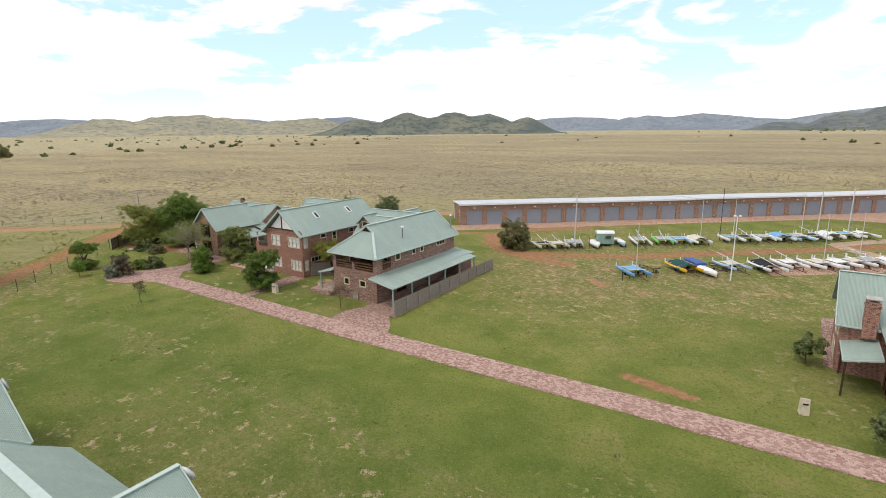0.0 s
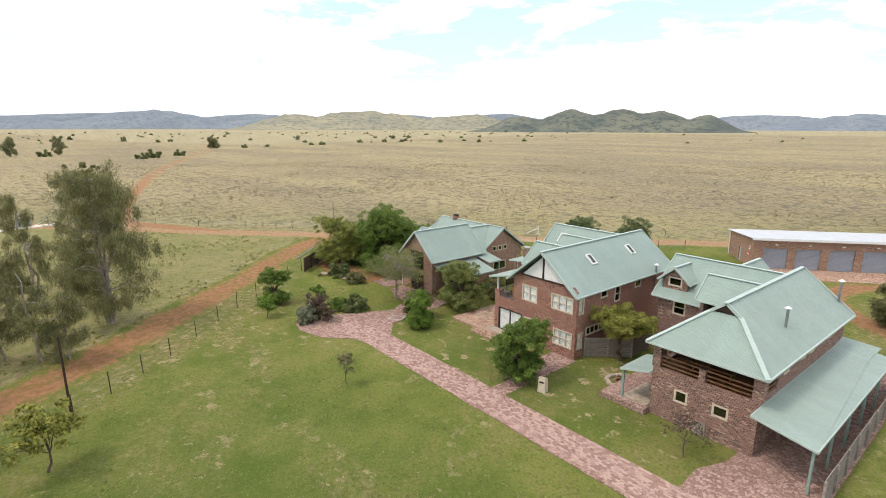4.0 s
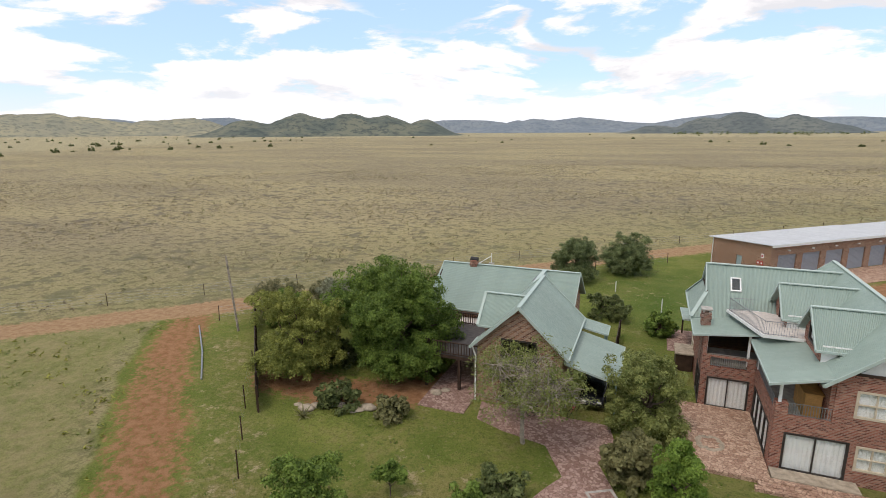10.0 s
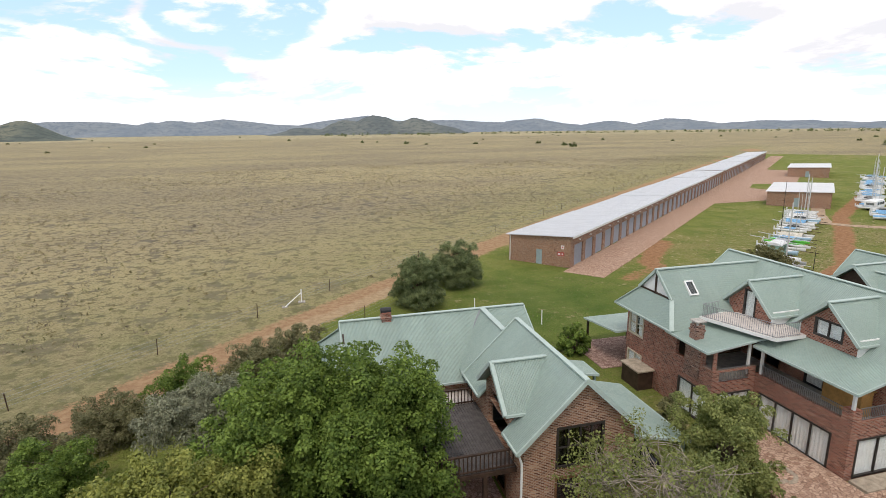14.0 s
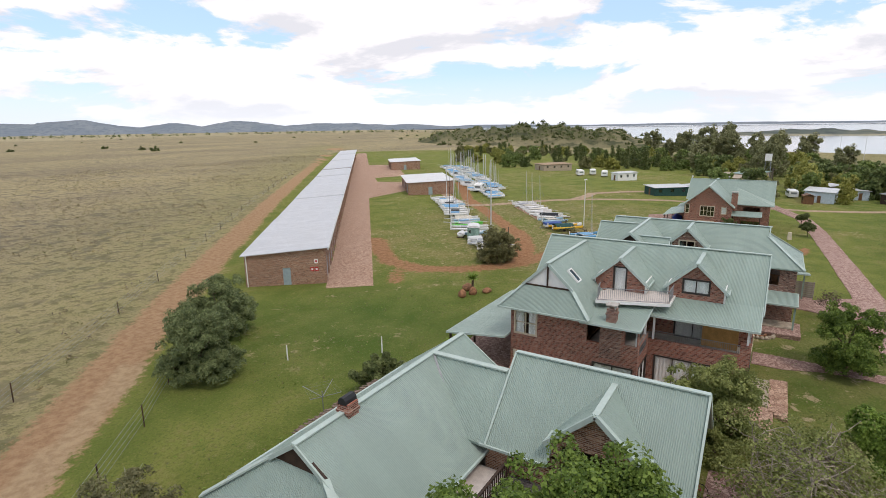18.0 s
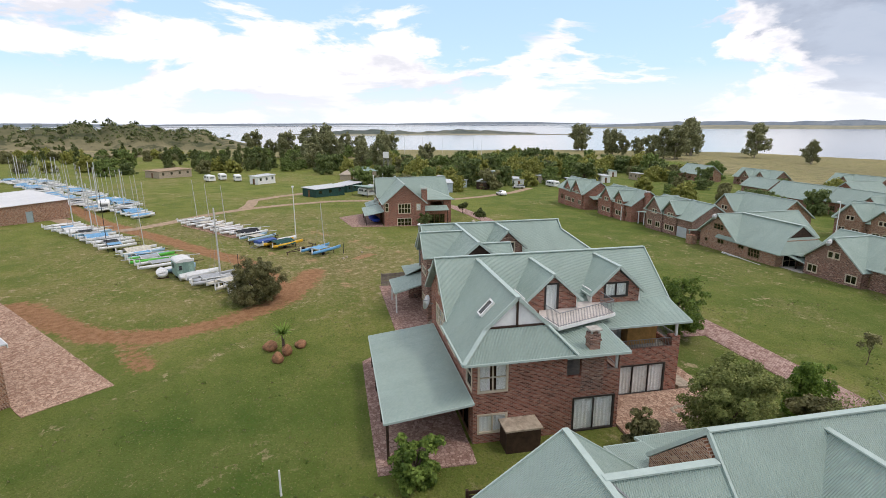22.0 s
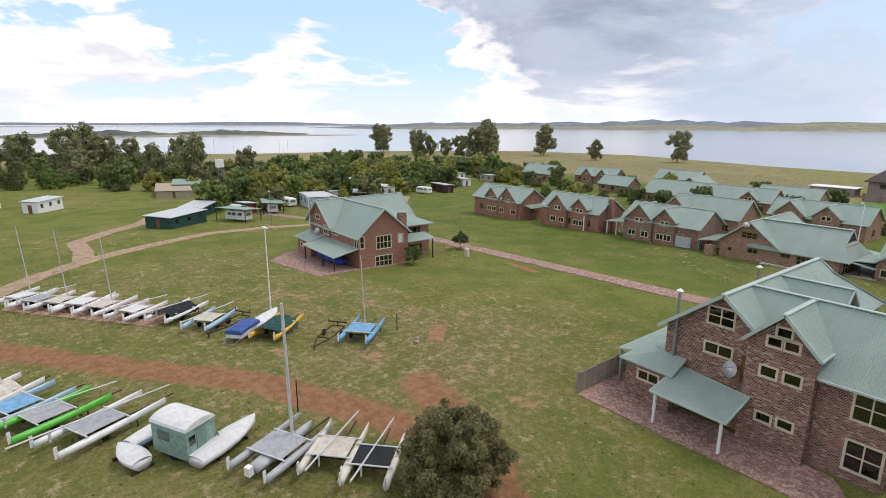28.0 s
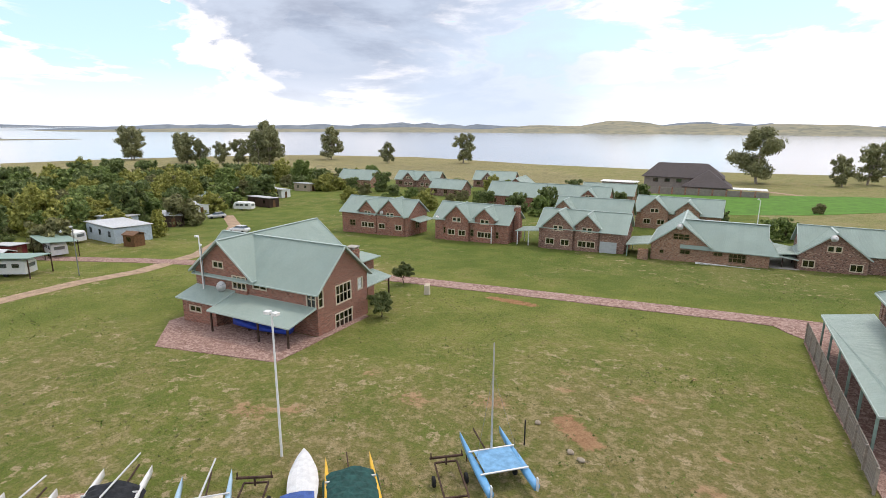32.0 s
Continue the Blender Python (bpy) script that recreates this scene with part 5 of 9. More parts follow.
    box_part(H, "porch_step", -58.9, 49.0, -0.4, -55.35, 59.9, 0.12, paving_mat)
    box_part(H, "porch_slab", -57.4, 49.6, 0.1, -55.5, 52.8, 0.2, stone)
    # scullery at the north-east, with its flue, and the lean-to carports
    brick_wall(H, (-48.5, 64.2), (-46.7, 64.2), -0.6, 2.6, B)
    brick_wall(H, (-46.7, 64.2), (-46.7, 67.5), -0.6, 2.6, B)
    brick_wall(H, (-46.7, 67.5), (-49.9, 67.5), -0.6, 2.5, B, [(0.9, 1.4, 2.4, 2.1, 2, 1, None)])
    brick_wall(H, (-49.9, 67.5), (-49.9, 66.05), -0.6, 2.5, B)
    roof(H, "lean_to_roof", [(-46.3, 63.9, 2.75), (-46.3, 67.8, 2.55), (-50.1, 67.8, 2.55), (-50.1, 66.1, 3.3), (-48.55, 66.1, 3.3), (-48.55, 63.9, 3.1)], roof_y, 0.08)
    flue(H, -49.2, 66.2, 2.8, 7.55)
    flue(H, -49.6, 56.0, 6.0, 7.5)
    lean_to(H, [(-49.7, 66.15, 2.75), (-54.3, 66.9, 2.75), (-54.3, 69.5, 2.05), (-49.7, 69.5, 2.05)], "x", [(-50.0, 69.3, 2.0), (-54.0, 69.3, 2.0)], white_paint)
    lean_to(H, [(-48.45, 48.3, 3.1), (-45.0, 48.3, 2.45), (-45.2, 66.2, 2.4), (-46.35, 66.2, 2.62), (-46.35, 63.9, 2.75), (-48.45, 63.9, 3.1)], "y", [(-45.25, y, 2.4) for y in (48.6, 52.0, 55.4, 58.8, 62.2, 65.9)])
    dish(H, -52.9, 66.35, 3.75, (0.35, 0.9, 0.3), 0.5)
    part("trellis", Geo().box(-53.9, 66.08, 3.0, -53.3, 66.12, 4.75), brown_wood, H)
    # side doors of the service hatch
    box_part(H, "hatch", -52.2, 49.6, -0.3, -51.4, 49.68, 0.6, grey_wood)
    box_part(H, "floor_slab", -55.0, 50.0, -0.3, -48.8, 65.7, 0.08, concrete)
    box_part(H, "upper_floor", -55.0, 53.3, 2.9, -48.8, 65.7, 3.1, brown_wood)
    return H


house_hip()


def house_north():
    """The house by the path's bend: two gables, a carport with a covered boat."""
    H = site("house", 2, 60, "red brick house with cream window bars and green roof", "house", "houses along the path")
    B = brick_red
    z0 = -2.2
    brick_wall(H, (-5.7, 65.8), (-5.7, 58.2), z0, 3.4, B, [(2.6, 1.5, 4.9, 3.3, 4, 2, None), (2.4, -0.9, 5.0, 0.6, 4, 2, None), (0.15, 1.9, 0.8, 3.5, 1, 2, None), (6.0, 2.0, 6.8, 3.2, 1, 1, "full")], top=[(0, 3.5), (3.8, 6.75), (7.6, 3.5)])
    brick_wall(H, (2.6, 65.8), (-5.7, 65.8), z0, 3.5, B, [(0.6, 2.7, 2.3, 3.3, 2, 1, None), (7.1, 1.9, 8.15, 3.5, 2, 2, None), (1.6, -1.4, 3.8, 0.9, 2, 1, None, "door")])
    brick_wall(H, (9.6, 66.0), (2.6, 66.0), z0, 4.0, B, [(2.6, 4.2, 4.0, 4.85, 2, 1, None), (5.1, 2.4, 6.9, 3.7, 3, 2, None)], top=[(0, 4.0), (3.9, 6.9), (7.0, 4.4)])
    brick_wall(H, (9.6, 52.5), (9.6, 66.0), z0, 3.8, B, [(2, 1.6, 4, 2.8, 2, 2, None), (8, 1.6, 10, 2.8, 2, 2, None), (3, -1, 5, 0.6, 2, 2, None)])
    brick_wall(H, (-2.6, 52.5), (9.6, 52.5), z0, 3.6, B, [(1, -1.6, 4, 0.6, 3, 1, "full", "door"), (6, -1.6, 9, 0.6, 3, 1, None, "door"), (2, 1.4, 4.2, 2.9, 2, 2, None), (6.5, 1.4, 8.5, 2.9, 2, 2, None)], top=[(0, 3.6), (12.2, 3.6)])
    brick_wall(H, (-2.6, 58.2), (-2.6, 52.5), z0, 3.6, B, [(1.4, -1.6, 4.4, 0.6, 3, 1, None, "door"), (1.6, 1.2, 4.2, 3.1, 2, 1, None, "gap")])
    brick_wall(H, (-5.7, 58.2), (-2.6, 58.2), z0, 3.6, B, [(0.8, 0.3, 1.6, 1.1, 2, 1, None)])
    gable_roof(H, "x", 62.0, -6.1, 9.9, 4.2, 3.3, 6.9)
    gable_roof(H, "y", 5.7, 52.0, 66.5, 4.3, 3.6, 7.05)
    lean_to(H, [(-3.2, 53.6, 2.4), (-5.6, 53.6, 1.9), (-5.6, 58.2, 1.9), (-3.2, 58.2, 2.4)], "y", [(-5.4, 53.8, 1.8), (-5.4, 58.0, 1.8)], dark_wood)
    roof(H, "hip_roof", [(-3.2, 51.9, 3.5), (1.6, 51.9, 3.5), (1.6, 58, 6.0), (-3.2, 58, 3.6)], roof_x)
    lean_to(H, [(-5.6, 65.85, 2.0), (4.2, 65.85, 2.0), (4.2, 69.4, 1.3), (-5.6, 69.4, 1.3)][::-1], "x", [(-5.3, 69.2, 1.2), (-1.9, 69.2, 1.2), (3.9, 69.2, 1.2)], dark_wood)
    brick_wall(H, (9.2, 68.1), (4.6, 68.1), z0, 1.3, B, [(1.0, 0.2, 2.6, 0.8, 2, 1, None)])
    brick_wall(H, (4.6, 68.1), (4.6, 66.0), z0, 1.3, B)
    brick_wall(H, (9.2, 66.0), (9.2, 68.1), z0, 1.3, B)
    lean_to(H, [(4.2, 66.0, 2.2), (9.6, 66.0, 2.2), (9.6, 68.5, 1.5), (4.2, 68.5, 1.5)][::-1], "x")
    dish(H, 5.4, 66.5, 2.6, (-0.3, 0.9, 0.3), 0.5)
    flue(H, 8.2, 66.2, 1.2, 6.2, 0.05)
    chimney(H, -3.9, 58.0, 2.6, 5.6, 0.95, 0.95, B)
    box_part(H, "floor_slab", -5.4, 58.5, -2.6, 9.3, 65.5, -2.0, concrete)
    box_part(H, "upper_floor", -5.4, 58.5, 0.9, 9.3, 65.5, 1.1, brown_wood)
    return H


house_north()
patch("drive_house_north", [(-6.4, 59.0), (-6.4, 71.8), (5.3, 74.0), (10.2, 69.0), (10.2, 66.2), (-5.6, 66.0), (-5.6, 58.6)], 0.05, paving_mat, "pink brick apron before a carport")
patch("drive_house_hip", [(-58.6, 66.5), (-61.2, 69.9), (-44.9, 70.2), (-44.3, 60.0), (-44.2, 47.6), (-48.3, 47.6), (-48.3, 64.0), (-49.5, 66.3)], 0.055, paving_mat, "pink brick paving round a house")
patch("drive_house_balconies", [(-78.4, 67.8), (-78.4, 73.2), (-64.4, 73.2), (-61.2, 70.0), (-61.2, 66.6), (-63.6, 66.6), (-63.6, 67.7)], 0.055, paving_mat, "brick paving under a carport")
patch("terrace_path", [(-63.5, 47.5), (-63.5, 52.3), (-66, 52.3), (-66, 50.3), (-64.9, 47.5), (-64.9, 43.4), (-63.4, 43.4)], 0.05, paving_mat, "narrow brick walk to a house")

# ---- garages ----
ROW = 40.3  # the garages' direction in degrees


def garage_block(x, y, bays, depth, pitch, label, bays_door=3.15, h=3.9, rot=ROW, both=False):
    """A row of lock-up garages: piers, roller doors with slats, a stepped sheet roof and lamps over the doors."""
    H = thing("garage_row", pose(x, y, G(x, y), 0, 0, rot), label, "garages", "garage rows")
    L = bays * pitch + 0.9
    g = Geo()
    holes = [(1.35 + i * pitch, 0.5, 1.35 + i * pitch + bays_door, 3.35) for i in range(bays)]
    wall(H, "front_wall", (0, 0), (L, 0), -0.5, h + 0.28, brick_tan, [(a, b - 0.0, c, e + 0.1) for a, b, c, e in holes], None, 0.3)
    wall(H, "end_wall", (L, 0), (L, depth), -0.5, h - 0.3, brick_tan, (), [(0, h + 0.92), (depth, h + 0.32)], 0.3)
    wall(H, "back_wall", (L, depth), (0, depth), -0.5, h - 0.19, brick_tan, (), None, 0.3)
    e = wall(H, "end_wall", (0, depth), (0, 0), -0.5, h - 0.3, brick_tan, [(4.2, 0.5, 5.1, 2.6)], [(0, h + 0.32), (depth, h + 0.92)], 0.3)
    d = part("side_door", Geo().box(0.1, depth - 5.1, 0, 0.16, depth - 4.2, 2.1), door_blue, H)
    for a, b, c, t in holes:
        n = 18
        face = [(y, 0.02 + 2.93 * (k + f) / n) for k in range(n) for f, y in ((0.0, 0.2), (0.15, 0.165), (0.85, 0.165))] + [(0.2, 2.95), (0.26, 2.95), (0.26, 0.02)]
        q = Geo().hexa([(a, y, z) for y, z in face], [(c, y, z) for y, z in face])
        door = part("roller_door", q, shutter_grey, H)
        part("door_lamp", Geo().box((a + c) / 2 - 0.16, -0.2, 3.42, (a + c) / 2 + 0.16, -0.02, 3.56), white_paint, door)
    # roof in stretches, each a step lower than the last
    n = max(1, round(L / 25))
    for i in range(n):
        a, b, dz = -0.35 + (L + 0.7) * i / n, -0.35 + (L + 0.7) * (i + 1) / n, -0.09 * (i % 2)
        roof(H, "roof", [(a, -0.4, h + 0.52 + dz), (b - 0.05, -0.4, h + 0.52 + dz), (b - 0.05, depth + 0.4, h - 0.08 + dz), (a, depth + 0.4, h - 0.08 + dz)], roof_grey_x, 0.09)
        part("fascia", Geo().box(a, -0.46, h + 0.2 + dz, b - 0.05, -0.41, h + 0.5 + dz), white_paint, H)
    return H


door_blue = plain("blue_grey_door", (0.30, 0.38, 0.40), 0.5, vary=0.1)
garage_block(-66.4, 96.1, 30, 9.2, 4.17, "long row of tan brick garages with grey roller doors")
ca, sa = math.cos(radians(ROW)), math.sin(radians(ROW))
garage_block(-66.4 + 129 * ca, 96.1 + 129 * sa, 36, 9.2, 4.17, "farther row of brick garages with grey roller doors")


def store_block(x, y, label):
    """A short garage block turned to the yard, doors on its left side."""
    H = thing("store_block", pose(x, y, G(x, y), 0, 0, ROW), label, "garages", "garage rows")
    L, D, h = 24.0, 12.4, 3.3
    wall(H, "end_wall", (0, 0), (0, -D), -0.5, h, brick_tan, [(5.4, 0.5, 6.5, 2.6)], [(0, h + 0.44), (D, h + 0.84)], 0.3)
    wall(H, "side_wall", (0, -D), (L, -D), -0.5, h + 0.34, brick_tan, (), None, 0.3)
    wall(H, "end_wall", (L, -D), (L, 0), -0.5, h, brick_tan, (), [(0, h + 0.84), (D, h + 0.44)], 0.3)
    holes = [(1.0 + i * 5.7, 0.5, 1.0 + i * 5.7 + 3.9, 3.2) for i in range(4)]
    wall(H, "front_wall", (L, 0), (0, 0), -0.5, h, brick_tan, holes, None, 0.3)
    for a, b, c, e in holes:
        part("roller_door", Geo().box(L - c, -0.28, 0, L - a, -0.2, 2.7), shutter_grey, H)
    part("side_door", Geo().box(0.1, -6.5, 0, 0.16, -5.4, 2.1), door_blue, H)
    for i in range(4):
        roof(H, "roof", [(-0.3 + i * 6.15, -D - 0.4, h + 0.45), (5.8 + i * 6.15, -D - 0.4, h + 0.45), (5.8 + i * 6.15, 0.4, h + 0.05), (-0.3 + i * 6.15, 0.4, h + 0.05)], roof_white_x, 0.09)
    return H


roof_white_x = roof_material("white_sheet_x", (0.70, 0.70, 0.70), "x", 0.2)
store_block(5.0, 135.3, "brick store with white sheet roof and roller doors")
store_block(71.0, 191.5, "farther brick store with white sheet roof")

# paving before the garages, in two tints of brick
n0 = Vector((math.sin(radians(ROW)), -math.cos(radians(ROW)), 0))
u0 = Vector((ca, sa, 0))
o0 = Vector((-66.4, 96.1, 0))


def along(u, v):
    p = o0 + u0 * u + n0 * v
    return (p.x, p.y)


patch("garage_paving", [along(-2.2, 0.0), along(-2.2, 5.4), along(86, 5.8), along(92, 9), along(96, 22), along(104, 22), along(112, 20), along(118, 9), along(132, 8.5), along(138, 20), along(196, 20), along(200, 7), along(320, 6.5), along(320, 0.0)], 0.05, tan_paving, "broad pinkish brick paving before garages")
strip("gravel_drive", [(-2, 109), (3, 105.5), (13, 99.5), (20, 93.5), (26, 86), (33, 75), (34, 64), (33, 57), (36, 45), (44, 33), (56, 20), (72, 8)], 2.6, 0.04, sand_mat := plain("sandy_drive", (0.38, 0.27, 0.18), 0.95, vary=0.25, scale=1.2), "sandy track curving past a house", "track")
strip("loop_drive", [(19, 94.5), (26, 94), (35, 94.5), (44, 89), (52, 83), (60, 80)], 2.6, 0.045, sand_mat, "pale drive branching off to sheds", "track")
strip("yard_drive", [(-2, 109), (-4, 112.5), (4, 121), (12, 128)], 2.6, 0.042, sand_mat, "sandy track between boat rows", "track")
patch("boat_standing", [(-13.6, 91.2), (-11.5, 86.4), (0.5, 95.5), (3.5, 100.5), (0.0, 102.4)], 0.03, tan_paving, "worn brick standing for boats")


# ---- boats ----
def paint(name, c, rough=0.3):
    return plain(name, c, rough, vary=0.1, scale=2.0, spec=0.45, grain=False)


HULL = {"white": paint("hull_white", (0.74, 0.74, 0.73)), "cream": paint("hull_cream", (0.66, 0.62, 0.52)), "blue": paint("hull_blue", (0.13, 0.35, 0.60)), "pale_blue": paint("hull_pale_blue", (0.34, 0.50, 0.62)),
        "yellow": paint("hull_yellow", (0.72, 0.42, 0.03)), "green": paint("hull_green", (0.12, 0.52, 0.07)), "grey": paint("hull_grey", (0.40, 0.41, 0.42)), "navy": paint("hull_navy", (0.035, 0.055, 0.16))}
CLOTH = {"black": plain("cloth_black", (0.022, 0.024, 0.028), 0.85, vary=0.3), "green": plain("cloth_green", (0.018, 0.07, 0.062), 0.8, vary=0.3), "cream": plain("cloth_cream", (0.55, 0.51, 0.43), 0.85, vary=0.15), "grey": plain("cloth_grey", (0.36, 0.37, 0.38), 0.8, vary=0.15),
         "blue": plain("cloth_blue", (0.05, 0.10, 0.30), 0.7, vary=0.25), "sky": plain("cloth_sky", (0.17, 0.36, 0.56), 0.75, vary=0.2), "white": plain("cloth_white", (0.66, 0.66, 0.65), 0.75, vary=0.1)}
alu = plain("mast_alloy", (0.62, 0.62, 0.61), 0.4, 0.3, vary=0.1)
rust = plain("rusty_steel", (0.085, 0.050, 0.035), 0.8, 0.2, vary=0.4)
tyre_mat = plain("tyre_rubber", (0.018, 0.018, 0.018), 0.85, vary=0.3)


def hull_geo(L, w, h, y, z, rise=0.22):
    """A slim hull with raised bow and rounded sides, along +x."""
    rings = []
    for k in range(9):
        t = k / 8
        x = (t - 0.5) * L
        bw = w / 2 * (0.55 + 0.45 * math.sin(math.pi * min(1, t * 1.15 + 0.2))) * (1 - max(0, (t - 0.72) / 0.28) ** 2 * 0.97)
        top = z + h + rise * max(0, t - 0.45) ** 1.6 * 1.6
        low = z + 0.05 + 0.30 * max(0, t - 0.6) ** 2 * 2.2 + 0.08 * max(0, 0.2 - t)
        prof = ((0, 0), (0.7, 0.12), (1.0, 0.5), (0.92, 0.86), (0.6, 1.0), (-0.6, 1.0), (-0.92, 0.86), (-1.0, 0.5), (-0.7, 0.12))
        rings.append([(x, y + bw * a, low + (top - low) * b) for a, b in prof])
    return Geo().rings(rings)


def wheel(parent, x, y, r=0.24, w=0.16):
    g = Geo()
    rings = []
    for dy, rr in ((-w / 2, r * 0.6), (-w / 2, r * 0.9), (-w / 3, r), (w / 3, r), (w / 2, r * 0.9), (w / 2, r * 0.6)):
        rings.append([(x + rr * math.cos(a), y + dy, r + rr * math.sin(a)) for a in [2 * math.pi * i / 14 for i in range(14)]])
    t = part("wheel", g.rings(rings), tyre_mat, parent, smooth=True)
    part("rim", Geo().tube((x, y - w * 0.4, r), (x, y + w * 0.4, r), r * 0.58, sides=12), white_paint, t)


def catamaran(m, hulls, tramp, mast=0.0, L=5.0, W=2.3, cover=None, boom=False, lying=False, label=None, trolley=True):
    """A beach catamaran on its trolley: two hulls, beams, trampoline, mast, rudders."""
    lab = label or "beached catamaran with %s hulls and %s deck" % (hulls.replace("_", " "), (cover or tramp))
    B = thing("catamaran", m, lab, "boat", "boats in the yard")
    z = 0.42 if trolley else 0.08
    for s in (-1, 1):
        h = part("hull", hull_geo(L, 0.42, 0.44, s * W / 2, z), HULL[hulls], B, smooth=True)
        part("rudder", Geo().box(-L / 2 - 0.16, s * W / 2 - 0.025, z + 0.15, -L / 2 + 0.02, s * W / 2 + 0.025, z + 0.85), HULL["white"], h)
    for x in (L * 0.12, -L * 0.26):
        part("cross_beam", Geo().tube((x, -W / 2 - 0.1, z + 0.55), (x, W / 2 + 0.1, z + 0.55), 0.05, sides=8), alu, B)
    rings = []
    for i in range(7):
        x = -L * 0.26 + 0.06 + (L * 0.38 - 0.12) * i / 6
        rings.append([(x, -W / 2 + 0.18 + (W - 0.36) * j / 6, z + 0.56 - 0.05 * math.sin(math.pi * j / 6) * math.sin(math.pi * i / 6)) for j in range(7)])
    g = Geo()
    for i in range(6):
        for j in range(6):
            g.quad(rings[i][j], rings[i + 1][j], rings[i + 1][j + 1], rings[i][j + 1])
    part("trampoline", g, CLOTH[tramp], B)
    if cover:
        g = Geo()
        N = 12
        P = lambda i, j: (-L * 0.38 + L * 0.6 * i / N, -W / 2 - 0.25 + (W + 0.5) * j / N, z + 0.62 - 0.5 * (abs(j / N - 0.5) * 2) ** 6 + 0.22 * math.exp(-((j / N - 0.5) * 3) ** 2) + 0.05 * math.sin(i * 2.3 + j * 1.1))
        for i in range(N):
            for j in range(N):
                g.quad(P(i, j), P(i + 1, j), P(i + 1, j + 1), P(i, j + 1))
        part("boat_cover", g, CLOTH[cover], B, "draped %s cover" % cover)
    x0 = L * 0.12
    if mast:
        k = part("mast", Geo().tube((x0, 0, z + 0.58), (x0 - (0.25 if mast < 8 else 0.0), 0.1, z + mast), 0.06 if mast < 8 else 0.1, 0.035 if mast < 8 else 0.085, 10), alu, B)
        part("shroud", Geo().tube((x0 - 0.2, 0.08, z + mast * 0.75), (-0.3, W / 2, z + 0.45), 0.008, sides=4).tube((x0 - 0.2, 0.08, z + mast * 0.75), (-0.3, -W / 2, z + 0.45), 0.008, sides=4).tube((x0 - 0.2, 0.08, z + mast * 0.75), (L * 0.42, 0, z + 0.6), 0.008, sides=4), steel, k)
    if lying:
        part("mast", Geo().tube((-L * 0.75, 0.25, z + 1.25), (L * 0.65, -0.3, z + 0.78), 0.055, 0.045, 8), alu, B, "mast laid along the deck")
        part("crutch", Geo().box(-L * 0.45, 0.13, z + 0.5, -L * 0.43, 0.2, z + 1.15), alu, B)
    if boom:
        part("boom", Geo().tube((x0, 0, z + 0.95), (-L * 0.4, 0.1, z + 0.85), 0.04, sides=8), alu, B)
    if trolley:
        part("trolley", Geo().beam((-0.5, -W / 2 - 0.1, 0.36), (-0.5, W / 2 + 0.1, 0.36), 0.07, 0.07).beam((0.9, -W / 2, 0.36), (0.9, W / 2, 0.36), 0.07, 0.07).beam((-0.6, 0, 0.34), (L * 0.72, 0, 0.3), 0.07, 0.07), rust, B)
        for s in (-1, 1):
            wheel(B, -0.5, s * (W / 2 - 0.28))
            part("prop", Geo().box(1.2, s * W / 2 - 0.03, 0.0, 1.27, s * W / 2 + 0.03, 0.46), rust, B)
    return B


def dinghy(m, colour, cover, L=4.2, W=1.5, mast=0.0, label=None):
    """A broad single hull under a fitted cover."""
    B = thing("dinghy", m, label or "%s dinghy under a %s cover on grass" % (colour.replace("_", " "), cover), "boat", "boats in the yard")
    rings, top = [], []
    for k in range(13):
        t = k / 12
        x = (t - 0.5) * L
        bw = W / 2 * (0.78 + 0.22 * math.sin(math.pi * min(1, t * 1.3))) * (1 - max(0, (t - 0.55) / 0.45) ** 2.4 * 0.96)
        z1 = 0.62 + 0.18 * t * t
        rings.append([(x, bw * a, 0.12 + 0.1 * t * t + (z1 - 0.12) * b) for a, b in ((0, 0), (0.55, 0.06), (0.9, 0.45), (1, 1), (-1, 1), (-0.9, 0.45), (-0.55, 0.06))])
        top.append([(x, bw * 1.02 * a, z1 + 0.02 + 0.24 * (1 - a * a) * math.sin(math.pi * min(1, t + 0.15)) ** 0.6) for a in (-1, -0.75, -0.4, 0, 0.4, 0.75, 1)])
    part("hull", Geo().rings(rings), HULL[colour], B, smooth=True)
    g = Geo()
    for a, b in zip(top, top[1:]):
        for j in range(6):
            g.quad(a[j], b[j], b[j + 1], a[j + 1])
    part("boat_cover", g, CLOTH[cover], B, smooth=True)
    part("cradle", Geo().beam((-1.1, -0.6, 0.08), (-1.1, 0.6, 0.08), 0.1, 0.16), rust, B)
    part("cradle", Geo().beam((1.0, -0.5, 0.1), (1.0, 0.5, 0.1), 0.1, 0.2), rust, B)
    if mast:
        part("mast", Geo().tube((0.5, 0, 0.7), (0.4, 0.05, mast), 0.05, 0.03, 8), alu, B)
    return B


